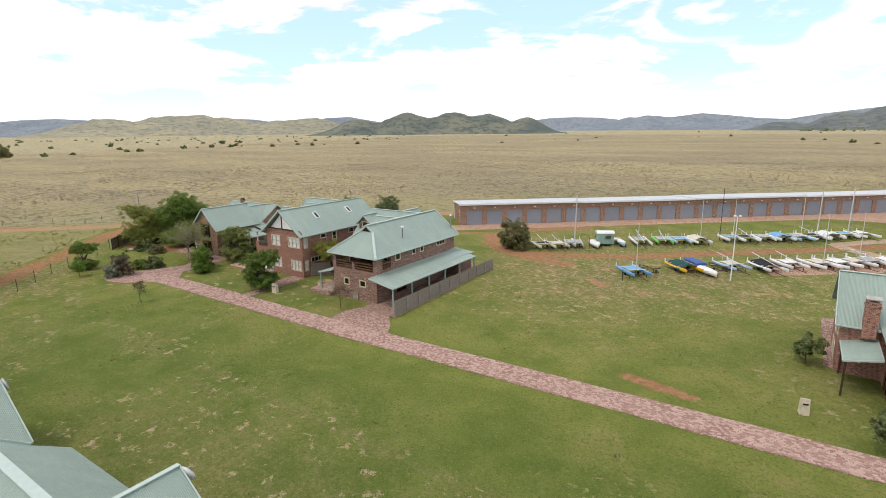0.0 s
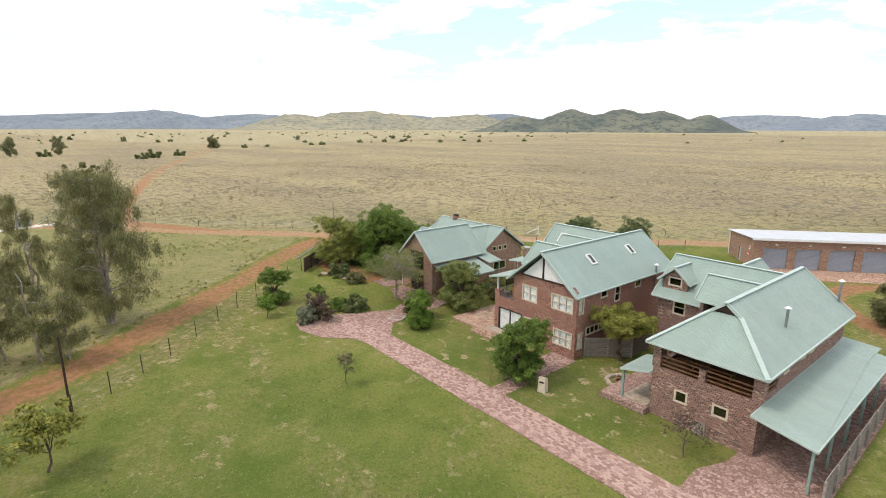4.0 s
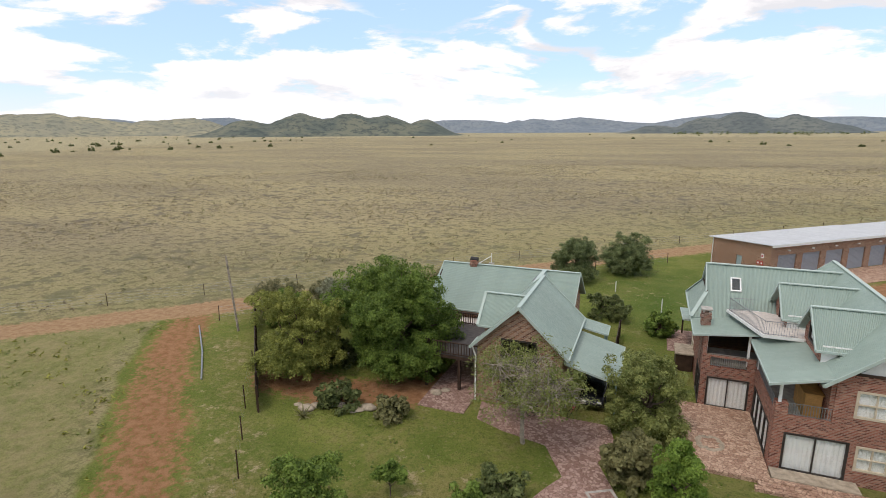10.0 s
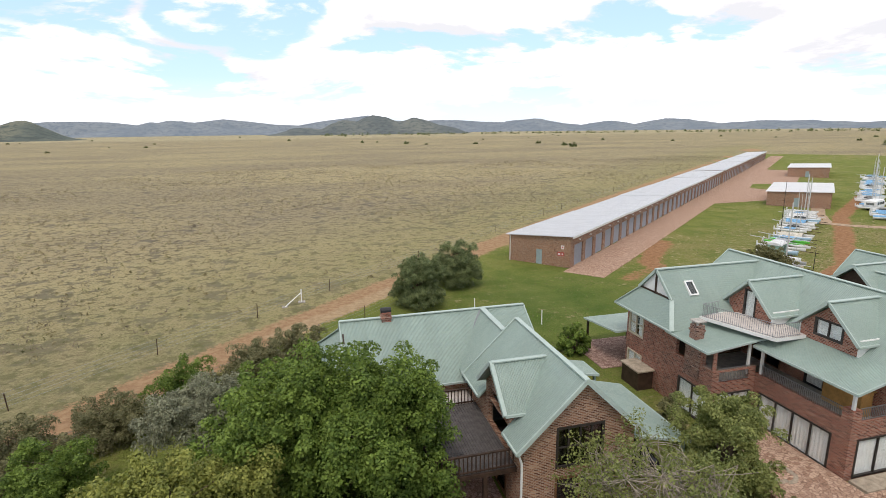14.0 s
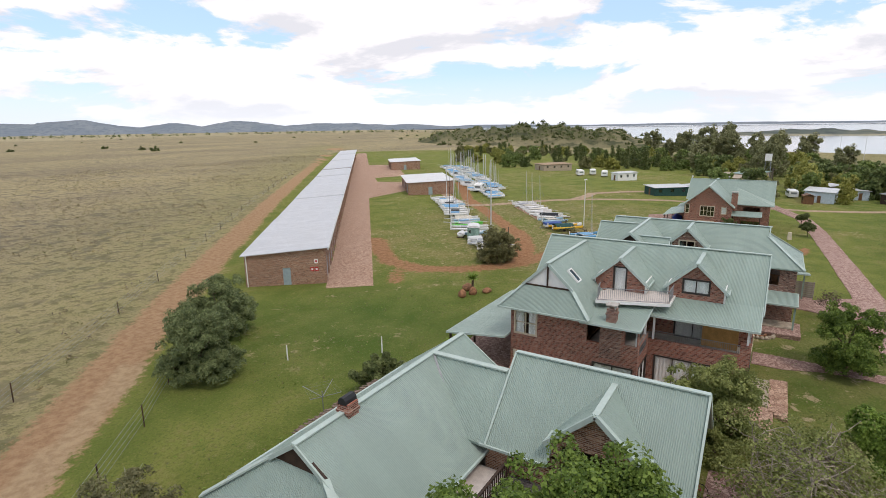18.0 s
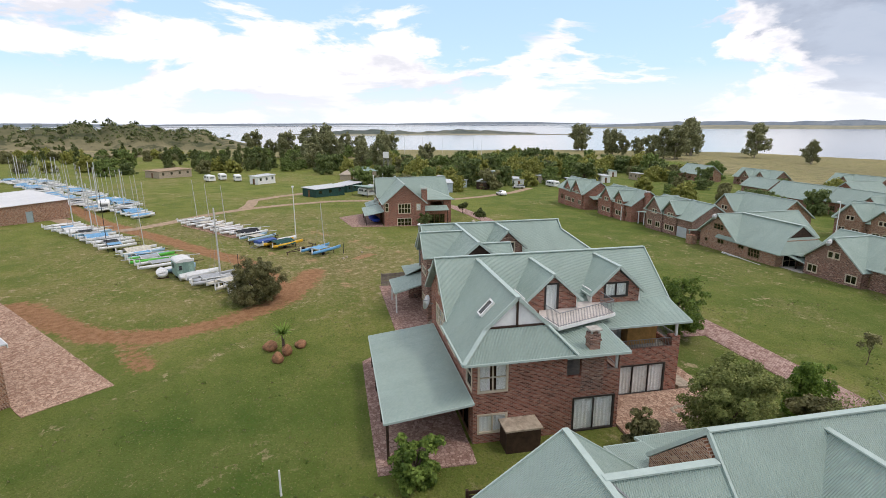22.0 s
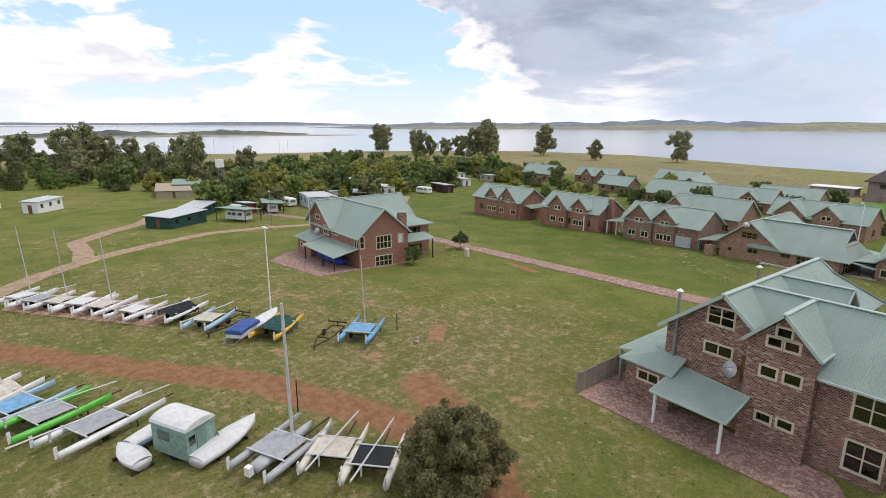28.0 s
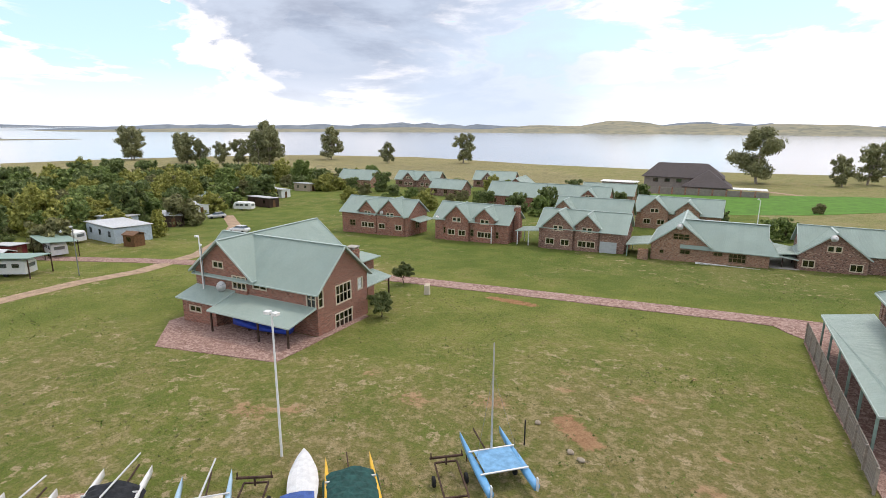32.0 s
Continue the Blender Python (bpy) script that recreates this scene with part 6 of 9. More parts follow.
def trailer(m, label="empty rusty boat trailer with bare wheels"):
    T = thing("boat_trailer", m, label, "trailer", "boat trailers")
    part("frame", Geo().beam((-1.6, -0.6, 0.5), (1.2, -0.6, 0.5), 0.08, 0.08).beam((-1.6, 0.6, 0.5), (1.2, 0.6, 0.5), 0.08, 0.08).beam((-1.6, -0.6, 0.5), (-1.6, 0.6, 0.5), 0.08, 0.08).beam((1.2, -0.6, 0.5), (1.2, 0.6, 0.5), 0.08, 0.08).beam((1.2, -0.6, 0.5), (3.0, 0, 0.45), 0.08, 0.08).beam((1.2, 0.6, 0.5), (3.0, 0, 0.45), 0.08, 0.08), rust, T)
    part("roller_post", Geo().beam((-1.4, -0.9, 0.95), (-1.4, 0.9, 0.95), 0.1, 0.1).box(-1.44, -0.04, 0.5, -1.36, 0.04, 0.95).box(-1.44, -0.85, 0.95, -1.36, -0.8, 1.25).box(-1.44, 0.8, 0.95, -1.36, 0.85, 1.25), rust, T)
    for s in (-1, 1):
        wheel(T, -0.4, s * 0.85, 0.28)
    part("jockey_stand", Geo().box(2.85, -0.04, 0.0, 2.95, 0.04, 0.5), rust, T)
    return T


def at(x, y, deg):
    return pose(x, y, G(x, y) + 0.0, 0, 0, deg)


R1 = -62  # how the boats of the first row point
row1 = [
    (-43.6, 85.2, "cream", "black", 0, None, True), (-41.6, 86.5, "cream", "cream", 0, None, True),
    (-31.0, 96.4, "white", "grey", 0, None, True), (-28.0, 98.7, "green", "grey", 0, None, True), (-25.6, 100.3, "pale_blue", "sky", 0, None, False), (-23.0, 101.9, "white", "cream", 7.2, "cream", False),
    (-18.6, 106.4, "white", "sky", 7.4, None, False), (-16.4, 107.6, "white", "black", 0, None, True), (-14.0, 109.6, "white", "grey", 0, None, False), (-11.6, 111.4, "white", "sky", 0, "sky", False),
    (-9.2, 113.0, "pale_blue", "grey", 7.8, None, False), (-7.0, 114.8, "white", "black", 8.2, None, True), (-4.8, 117.2, "white", "grey", 0, "white", False), (-2.4, 119.4, "white", "sky", 8.4, None, False), (0.0, 121.4, "white", "white", 0, None, False),
]
for i, (x, y, hc, tc, mast, cov, lie) in enumerate(row1):
    catamaran(at(x, y, R1 + random.uniform(-7, 7) + (12 if i < 2 else 0)), hc, tc, mast, random.choice((4.8, 5.2, 5.6)) if i > 2 else (4.6, 4.6, 6.4)[i], cover=cov, lying=lie)
# the grey trimaran with its tall mast, the covered dinghy and the white tender
B = catamaran(at(-39.7, 88.7, -63), "grey", "grey", 8.3, 5.4, 2.5, label="grey sailing boat with tall white mast and flat deck", trolley=True)
part("main_hull", hull_geo(4.6, 0.9, 0.5, 0, 0.36), HULL["grey"], B, smooth=True)
part("outboard", Geo().box(-2.75, -0.18, 0.5, -2.45, 0.18, 1.0), white_paint, B)
dinghy(at(-36.9, 91.0, -60), "white", "white", 4.5, 1.6, label="white covered dinghy lying on the grass")
dinghy(at(-33.4, 94.0, -62), "pale_blue", "white", 3.6, 1.2, label="white dinghy with rounded cover beside a shed")
dinghy(at(-35.4, 95.6, 20), "white", "white", 2.4, 1.3, label="small upturned white tender on the grass")
R2 = -50
row2 = [
    (1.6, 100.4, "white", "white", 7.6, None, False), (-0.6, 99.0, "white", "grey", 0, None, True), (-2.3, 97.4, "white", "cream", 7.4, None, False), (-4.2, 95.6, "white", "white", 0, None, False),
    (-6.4, 94.0, "white", "cream", 7.4, None, False), (-9.8, 91.8, "white", "white", 0, None, True), (-12.3, 88.7, "white", "black", 0, "black", True),
    (-16.4, 86.8, "pale_blue", "cream", 0, None, True), (-21.8, 82.5, "yellow", "green", 0, "green", False),
]
for x, y, hc, tc, mast, cov, lie in row2:
    catamaran(at(x, y, R2 + random.uniform(-6, 6)), hc, tc, mast, random.choice((5.0, 5.4)), cover=cov, lying=lie)
catamaran(at(-27.0, 76.9, -48), "blue", "sky", 6.8, 5.2, 2.4, cover=None, label="bright blue catamaran with bare mast on stands")


def covered_trailer(m):
    """A box trailer under a laced tarpaulin."""
    T = thing("covered_trailer", m, "box trailer under a taut dark blue tarpaulin", "trailer", "boat trailers")
    part("body", Geo().box(-1.5, -0.72, 0.42, 1.4, 0.72, 0.98), HULL["white"], T)
    ring = lambda x, k, z: [(x, -0.78 * k, z - 0.25), (x, -0.78 * k, z), (x, -0.3, z + 0.1), (x, 0.3, z + 0.1), (x, 0.78 * k, z), (x, 0.78 * k, z - 0.25)]
    part("tarpaulin", Geo().rings([ring(-1.56, 0.97, 1.0), ring(-1.45, 1.0, 1.06), ring(-0.5, 1.0, 1.1), ring(0.5, 1.0, 1.07), ring(1.38, 1.0, 1.05), ring(1.47, 0.97, 0.99)]), CLOTH["blue"], T, "dark blue tarpaulin")
    part("drawbar", Geo().beam((1.4, -0.5, 0.45), (2.7, 0, 0.42), 0.07, 0.07).beam((1.4, 0.5, 0.45), (2.7, 0, 0.42), 0.07, 0.07), rust, T)
    part("tail_frame", Geo().beam((-1.5, -0.6, 0.4), (-2.3, -0.5, 0.2), 0.06, 0.06).beam((-1.5, 0.6, 0.4), (-2.3, 0.5, 0.2), 0.06, 0.06).beam((-2.3, -0.6, 0.2), (-2.3, 0.6, 0.2), 0.06, 0.06), steel, T)
    for s in (-1, 1):
        wheel(T, -0.1, s * 0.86, 0.28)


covered_trailer(at(-20.8, 85.2, R2 + 2))
dinghy(at(-18.9, 82.7, R2), "white", "white", 4.4, 1.5, label="white sailing boat under a pale cover")
trailer(at(-25.6, 79.3, 128), "empty rusty trailer with a folded sail")
trailer(at(-17.8, 85.3, 122))

# farther rows: built once, then repeated
kinds = [catamaran(at(12.5, 113.6, R2), "white", "sky", 7.8), catamaran(at(15.0, 115.2, R2), "pale_blue", "grey", 7.4, cover="sky"), catamaran(at(17.4, 117.2, R2), "white", "black", 0, lying=True), catamaran(at(20.0, 119.0, R2), "white", "grey", 8.4), dinghy(at(10.4, 111.8, R2), "white", "sky", 4.4, 1.6, 7.0, label="white dinghy under a sky blue cover")]
for i in range(46):
    t = i / 46
    x, y = 22 + 74 * t, 120.6 + 56 * t
    side = 3.4 if i % 2 else -2.6
    x, y = x + side * 0.64 + random.uniform(-0.7, 0.7), y - side * 0.77 + random.uniform(-0.7, 0.7)
    copy_thing(kinds[(i * 7 + i // 5) % 5], at(x, y, R2 + random.uniform(-10, 10)))


def caravan(m, L=5.2, W=2.2, H=2.3, colour=None, label="white touring caravan with grey band"):
    C = thing("caravan", m, label, "caravan", "caravans")
    rings = []
    for x, sc in ((-L / 2, 0.86), (-L / 2 + 0.25, 0.97), (-L / 2 + 0.7, 1), (L / 2 - 0.8, 1), (L / 2 - 0.3, 0.94), (L / 2, 0.7)):
        rings.append([(x, W / 2 * a, 0.45 + (H - 0.45) * b * (sc if b > 0.5 else 1)) for a, b in ((-1, 0), (1, 0), (1, 0.75), (0.92, 0.95), (0.6, 1.0), (-0.6, 1.0), (-0.92, 0.95), (-1, 0.75))])
    part("body", Geo().rings(rings), colour or white_paint, C)
    for s in (-1, 1):
        for x in (-1.4, 0.2, 1.4):
            part("side_window", Geo().box(x - 0.45, s * (W / 2 + 0.012) - 0.012, 1.3, x + 0.45, s * (W / 2 + 0.012) + 0.012, 1.85), glass, C)
        wheel(C, 0.1, s * (W / 2 - 0.12), 0.3, 0.2)
    part("end_window", Geo().box(-L / 2 - 0.03, -0.7, 1.25, -L / 2 + 0.02, 0.7, 1.75), glass, C)
    part("drawbar", Geo().beam((L / 2, -0.5, 0.45), (L / 2 + 1.0, 0, 0.42), 0.08, 0.08).beam((L / 2, 0.5, 0.45), (L / 2 + 1.0, 0, 0.42), 0.08, 0.08), steel, C)
    return C


first = caravan(at(21.5, 122.8, 20), label="white touring caravan parked beside boats")
for x, y, d in ((90.5, 116, 30), (98, 113.3, 20), (93.5, 107.5, 15)):
    copy_thing(first, at(x, y, d))


# ---- small works of the yard and gardens ----
def green_hut():
    H = thing("site_hut", at(-36.0, 93.0, 28), "pale green wheeled hut with curved white roof", "hut")
    paint_g = plain("hut_green", (0.24, 0.36, 0.30), 0.6, vary=0.2, scale=4)
    part("body", Geo().box(-1.35, -0.95, 0.35, 1.35, 0.95, 2.1), paint_g, H)
    rings = [[(x, 1.0 * math.cos(a), 2.08 + 0.38 * math.sin(a)) for a in [math.pi * i / 8 for i in range(9)]] for x in (-1.42, 1.42)]
    part("roof", Geo().rings(rings), CLOTH["white"], H)
    part("door", Geo().box(-1.38, -0.3, 0.5, -1.35, 0.3, 1.95), plain("hut_door", (0.17, 0.27, 0.23), 0.6), H)
    for y, x in ((0.96, 0.4), (-0.96, 0.4)):
        part("window", Geo().box(x - 0.45, y - 0.02, 1.2, x + 0.45, y + 0.02, 1.75), glass, H)
    part("window", Geo().box(-1.39, 0.4, 1.2, -1.35, 0.75, 1.7), glass, H)
    for k in range(7):
        part("batten", Geo().box(-1.3 + k * 0.42, -0.975, 0.4, -1.27 + k * 0.42, -0.95, 2.05), paint_g, H)
    for s in (-1, 1):
        wheel(H, 0.0, s * 0.8, 0.3)
    part("prop_board", Geo().hexa([(-1.7, -1.1, 0.0), (-1.3, -1.3, 0.0), (-1.28, -1.25, 0.0), (-1.68, -1.05, 0.0)], [(-1.5, -0.98, 1.1), (-1.2, -1.1, 1.1), (-1.18, -1.05, 1.1), (-1.48, -0.93, 1.1)]), grey_wood, H)


green_hut()


def lamp_post(x, y, h, label, material, heads=2, lean=0.0):
    P = thing("lamp_post", pose(x, y, G(x, y)), label, "lamp post", "lamp posts")
    part("pole", Geo().tube((0, 0, -0.4), (lean, 0, h), 0.075, 0.05, 12), material, P)
    for s in ((-1, 1) if heads == 2 else (1,)):
        a = part("floodlight", Geo().box(lean + s * 0.28 - 0.16, -0.16, h - 0.02, lean + s * 0.28 + 0.16, 0.14, h + 0.14), white_paint, P)
        part("bracket", Geo().beam((lean, 0, h - 0.05), (lean + s * 0.26, 0, h + 0.02), 0.04, 0.04), steel, a)
    return P


lamp_post(-15.9, 81.1, 8.4, "tall white pole with twin floodlights", white_paint)
lamp_post(-42.4, 6.0, 8.6, "tall white pole by a house", white_paint, 1)
lamp_post(38.0, 62.0, 6.5, "slim pole with a lamp beside the track", steel, 1)
lamp_post(7.9, 66.6, 8.2, "slim pale pole with a lamp by a gable", white_paint, 1)


def pole(x, y, h, r, material, label, lean=(0, 0)):
    return tagged(part("pole", Geo().tube((x, y, G(x, y) - 0.3), (x + lean[0], y + lean[1], G(x, y) + h), r, r * 0.8, 10), material), label, "pole", "poles")


pole(-116.2, 58.1, 7.2, 0.11, bark_pale, "weathered timber power pole leaning slightly", (-0.9, 0.2))
pole(-81.7, 18.2, 5.7, 0.09, dark_wood, "dark timber pole at the fence")
pole(-78.85, 78.0, 1.45, 0.06, white_paint, "white marker post on the lawn")
pole(-83.8, 83.6, 1.3, 0.06, white_paint, "short white marker post on the lawn")
def strainer_post(x, y):
    """A white gate post held by a slanting stay, on concrete feet."""
    S = thing("strainer_post", at(x, y, 0), "white fence strainer post with a slanting stay", "fence post")
    part("upright", Geo().tube((0, 0, -0.2), (0.04, 0, 1.5), 0.07, 0.06, 10), white_paint, S)
    part("stay", Geo().tube((-1.7, -1.35, 0.05), (0, 0, 1.1), 0.06, 0.055, 10), white_paint, S)
    part("footing", Geo().box(-0.35, -0.3, -0.2, 0.4, 0.35, 0.1), concrete, S)
    part("footing", Geo().box(-2.0, -1.6, -0.2, -1.45, -1.15, 0.1), concrete, S)


strainer_post(-101.2, 91.5)
pole(-27.6, 73.8, 1.6, 0.05, black_metal, "thin dark post on the lawn")
pole(-36.4, 86.6, 2.6, 0.045, black_metal, "thin dark pole among boats")
pole(-20.4, 107.0, 9.0, 0.05, black_metal, "tall dark bare mast standing")


def letterbox(x, y):
    L = thing("letterbox", at(x, y, 12), "cream plastered letterbox pillar", "letterbox", "letterboxes")
    part("pillar", Geo().hexa([(-0.32, -0.3, -0.2), (0.32, -0.3, -0.2), (0.32, 0.3, -0.2), (-0.32, 0.3, -0.2)], [(-0.27, -0.22, 1.25), (0.27, -0.22, 1.25), (0.27, 0.22, 1.1), (-0.27, 0.22, 1.1)]), cream, L)
    part("slot", Geo().box(-0.16, -0.30, 0.8, 0.16, -0.24, 0.9), black_metal, L)


letterbox(-62.0, 46.2)
letterbox(-7.7, 49.3)


def fire_ring(x, y, r, label):
    F = thing("fire_pit", pose(x, y, G(x, y)), label, "fire pit", "fire pits")
    n = 22
    for i in range(n):
        a = 2 * math.pi * i / n
        q = Geo()
        for k in range(1):
            rr = r + random.uniform(-0.08, 0.08)
            cx, cy, s = rr * math.cos(a), rr * math.sin(a), random.uniform(0.16, 0.24)
            ring = [[(cx + s * f * math.cos(b + a), cy + s * f * math.sin(b + a) * 0.8, z) for b in [2 * math.pi * j / 7 for j in range(7)]] for z, f in ((0.0, 0.9), (0.12, 1.05), (0.22, 0.8), (0.27, 0.4))]
            q.rings(ring)
        part("stone", q, stone, F)
    part("ash_bed", Geo().tube((0, 0, 0.01), (0, 0, 0.07), r * 0.45, sides=20), black_metal, F)
    for i in range(12):
        a = 2 * math.pi * i / 12
        part("stone", Geo().hexa([(r * 0.5 * math.cos(a + d) * f, r * 0.5 * math.sin(a + d) * f, 0) for d, f in ((-0.22, 0.9), (-0.22, 1.2), (0.22, 1.2), (0.22, 0.9))], [(r * 0.5 * math.cos(a + d) * f, r * 0.5 * math.sin(a + d) * f, 0.16) for d, f in ((-0.2, 0.92), (-0.2, 1.16), (0.2, 1.16), (0.2, 0.92))]), red_rock, F)


fire_ring(-58.9, 52.1, 1.15, "round fire pit ringed with pale stones")
fire_ring(-76.2, 53.6, 0.7, "round brick fire pit on a terrace")


def rock(name, x, y, r, h, material, label, seed, group):
    rng = random.Random(seed)
    rings = []
    for k in range(7):
        t = k / 6
        rr = r * (math.sin(math.pi * (0.18 + 0.80 * t)) ** 0.8)
        rings.append([(rr * math.cos(a) * (1 + 0.16 * math.sin(a * 2 + seed) + rng.uniform(-0.05, 0.05)), rr * math.sin(a) * (0.8 + 0.12 * math.cos(a * 3 + seed)), h * (t - 0.12)) for a in [2 * math.pi * j / 14 for j in range(14)]])
    return tagged_at(part(name, Geo().rings(rings), material, smooth=True), x, y, label, "rock", group)


def tagged_at(ob, x, y, label, category, group=""):
    ob.matrix_basis = pose(x, y, G(x, y))
    return tagged(ob, label, category, group)


for i, (x, y, r, h) in enumerate(((-62.9, 79.6, 0.55, 0.95), (-60.3, 80.4, 0.75, 0.8), (-60.3, 78.0, 0.6, 0.65), (-61.7, 79.0, 0.5, 1.0))):
    rock("boulder", x, y, r, h, red_rock, "rounded red-brown boulder beside a small palm", i, "boulders round the palm")
for i, (x, y, r) in enumerate(((-101.4, 48.3, 0.55), (-101.0, 48.9, 0.4), (-100.2, 49.4, 0.35), (-99.5, 49.6, 0.4), (-98.7, 49.7, 0.5), (-98.0, 49.5, 0.45), (-97.4, 49.9, 0.5), (-96.6, 50.6, 0.4), (-96.0, 51.2, 0.45), (-94.0, 53.6, 0.5), (-93.5, 54.2, 0.4), (-98.3, 49.2, 0.35), (-102.3, 48.6, 0.3), (-97.8, 50.1, 0.4))):
    rock("garden_stone", x, y, r, r * random.uniform(0.5, 0.9), stone, "tan edging stone of a garden bed", 20 + i, "garden bed stones")
for x, y in ((-27.6, 71.2), (-30.2, 73.4), (-30.9, 73.9)):
    rock("field_stone", x, y, 0.22, 0.28, stone, "small pale stone on the lawn", int(-x * 7), "loose stones")


def slat_fence(a, b, label, h=1.75, panel=2.2, wood=None):
    """Split-pole fence: posts and horizontal slats, each its own piece."""
    F = thing("slatted_fence", pose(a[0], a[1], G(*a), 0, 0, math.degrees(math.atan2(b[1] - a[1], b[0] - a[0]))), label, "fence", "timber fences")
    L = math.hypot(b[0] - a[0], b[1] - a[1])
    n = max(1, round(L / panel))
    slat = None
    for i in range(n + 1):
        u = L * i / n
        part("post", Geo().box(u - 0.06, -0.06, -0.3, u + 0.06, 0.06, h + 0.08), wood or grey_wood, F)
    for i in range(n):
        for k in range(8):
            if slat is None:
                slat = Geo().box(0.0, -0.02, 0, L / n - 0.12, 0.02, h / 8 - 0.03).mesh("slat")
                slat.materials.append(wood or fence_wood)
            s = part("slat", slat, None, F)
            s.matrix_basis = pose(L * i / n + 0.06, 0.07 + random.uniform(-0.012, 0.012), 0.06 + k * h / 8, random.uniform(-3, 3), random.uniform(-0.5, 0.5), 0)
    return F


def fence_material():
    m = Mat("fence_slats", 0.9, spec=0.1)
    v = m.coord("Object", (1.2, 20, 14))
    f = m.noise(v, 2.0, 5)
    col = m.mix(m.ramp(f, 0.3, 0.7), (0.155, 0.130, 0.108), (0.37, 0.33, 0.285))
    m.color(m.mix(m.math("MULTIPLY", m.random(), 0.4), col, (0.20, 0.17, 0.14)))
    m.bump(f, 0.4, 0.01)
    return m.m


fence_wood = fence_material()
slat_fence((-44.3, 47.6), (-44.6, 69.9), "weathered grey slatted timber fence beside a carport")
slat_fence((-63.6, 53.6), (-60.9, 56.6), "grey slatted screen fence between houses")
slat_fence((-60.9, 56.6), (-60.9, 59.6), "grey slatted screen fence between houses")
slat_fence((-63.7, 68.6), (-61.0, 67.0), "grey slatted screen fence beside a carport")
slat_fence((-104.2, 46.8), (-117.4, 61.9), "dark slatted fence behind garden trees", 1.9, wood=dark_wood)
slat_fence((-82.4, 63.5), (-82.4, 69.4), "dark screen fence behind a house", 1.6, wood=dark_wood)


def wire_fence(pts, gap, h, label, post_r=0.04, wires=4):
    F = thing("wire_fence", pose(pts[0][0], pts[0][1], G(*pts[0])), label, "fence", "wire fences")
    F["fixed"] = True
    line = []
    for (ax, ay), (bx, by) in zip(pts, pts[1:]):
        n = max(1, int(math.hypot(bx - ax, by - ay) / gap))
        line += [(ax + (bx - ax) * i / n, ay + (by - ay) * i / n) for i in range(n)]
    line.append(pts[-1])
    for x, y in line:
        part("fence_post", Geo().tube((x, y, G(x, y) - 0.2), (x + random.uniform(-0.06, 0.06), y + random.uniform(-0.06, 0.06), G(x, y) + h * random.uniform(0.95, 1.08)), post_r, sides=6), rust, F)
    for k in range(wires):
        z = h * (0.25 + 0.72 * k / max(1, wires - 1))
        part("wire", Geo().rings([[(x + 0.008 * a, y - 0.008 * a, G(x, y) + z + b) for a, b in ((-1, 0), (1, 0), (0, 0.012))] for x, y in line]), steel, F)


wire_fence([(-66, 0), (-80.7, 18.3), (-87, 26), (-95.5, 34.7), (-105.4, 46.9), (-108.9, 51.7)], 3.2, 1.7, "rusty post and wire fence along bare earth")
wire_fence([(-190, 8), (-149, 45.5), (-128, 65.5), (-113, 80.4), (-98, 94.8), (-84.8, 106.8), (-58.5, 130.8), (-20, 165.5), (45, 222)], 9.0, 1.4, "farm fence of thin posts along a dirt road")
wire_fence([(-120, 59.6), (-112.5, 67.8), (-104, 76), (-95.1, 83.9), (-87, 92), (-78, 100.5)], 4.1, 1.5, "thin post fence on the garden side of a road")


def pergola():
    P = thing("pergola", pose(-90, 71.2, 0), "reed-roofed pergola on dark posts behind a house", "pergola")
    P["fixed"] = True
    for i in range(46):
        x = -93.4 + i * 0.152
        part("lath", Geo().beam((x, 70.2, 2.75 + random.uniform(-0.02, 0.02)), (x + random.uniform(-0.06, 0.06), 72.5 + random.uniform(-0.15, 0.1), 2.35 + random.uniform(-0.03, 0.03)), 0.11, 0.05), reed, P)
    for x in (-93.2, -90.0, -86.8):
        part("post", Geo().box(x - 0.08, 72.1, -0.3, x + 0.08, 72.26, 2.38), dark_wood, P)
    part("beam", Geo().box(-93.5, 72.1, 2.2, -86.4, 72.25, 2.33), dark_wood, P)


P = thing("garden_pond", pose(-104.2, 57.6, 0, 0, 0, 38), "small dark garden pond with a pale concrete rim", "pond")
part("rim", Geo().box(-1.6, -1.1, -0.2, 1.6, -0.85, 0.22).box(-1.6, 0.85, -0.2, 1.6, 1.1, 0.22).box(-1.6, -0.85, -0.2, -1.35, 0.85, 0.22).box(1.35, -0.85, -0.2, 1.6, 0.85, 0.22), concrete, P)
part("water", Geo().box(-1.35, -0.85, -0.2, 1.35, 0.85, 0.1), plain("pond_water", (0.02, 0.03, 0.028), 0.08, vary=0.2, spec=0.5, grain=False), P)
patch("deck_patio", [(-94.6, 51.6), (-91.2, 51.6), (-91.2, 60.5), (-94.6, 60.5)], 0.07, paving_mat, "pinkish brick patio beneath a timber deck")

reed = plain("reed", (0.20, 0.145, 0.11), 0.95, vary=0.4, scale=6)
pergola()


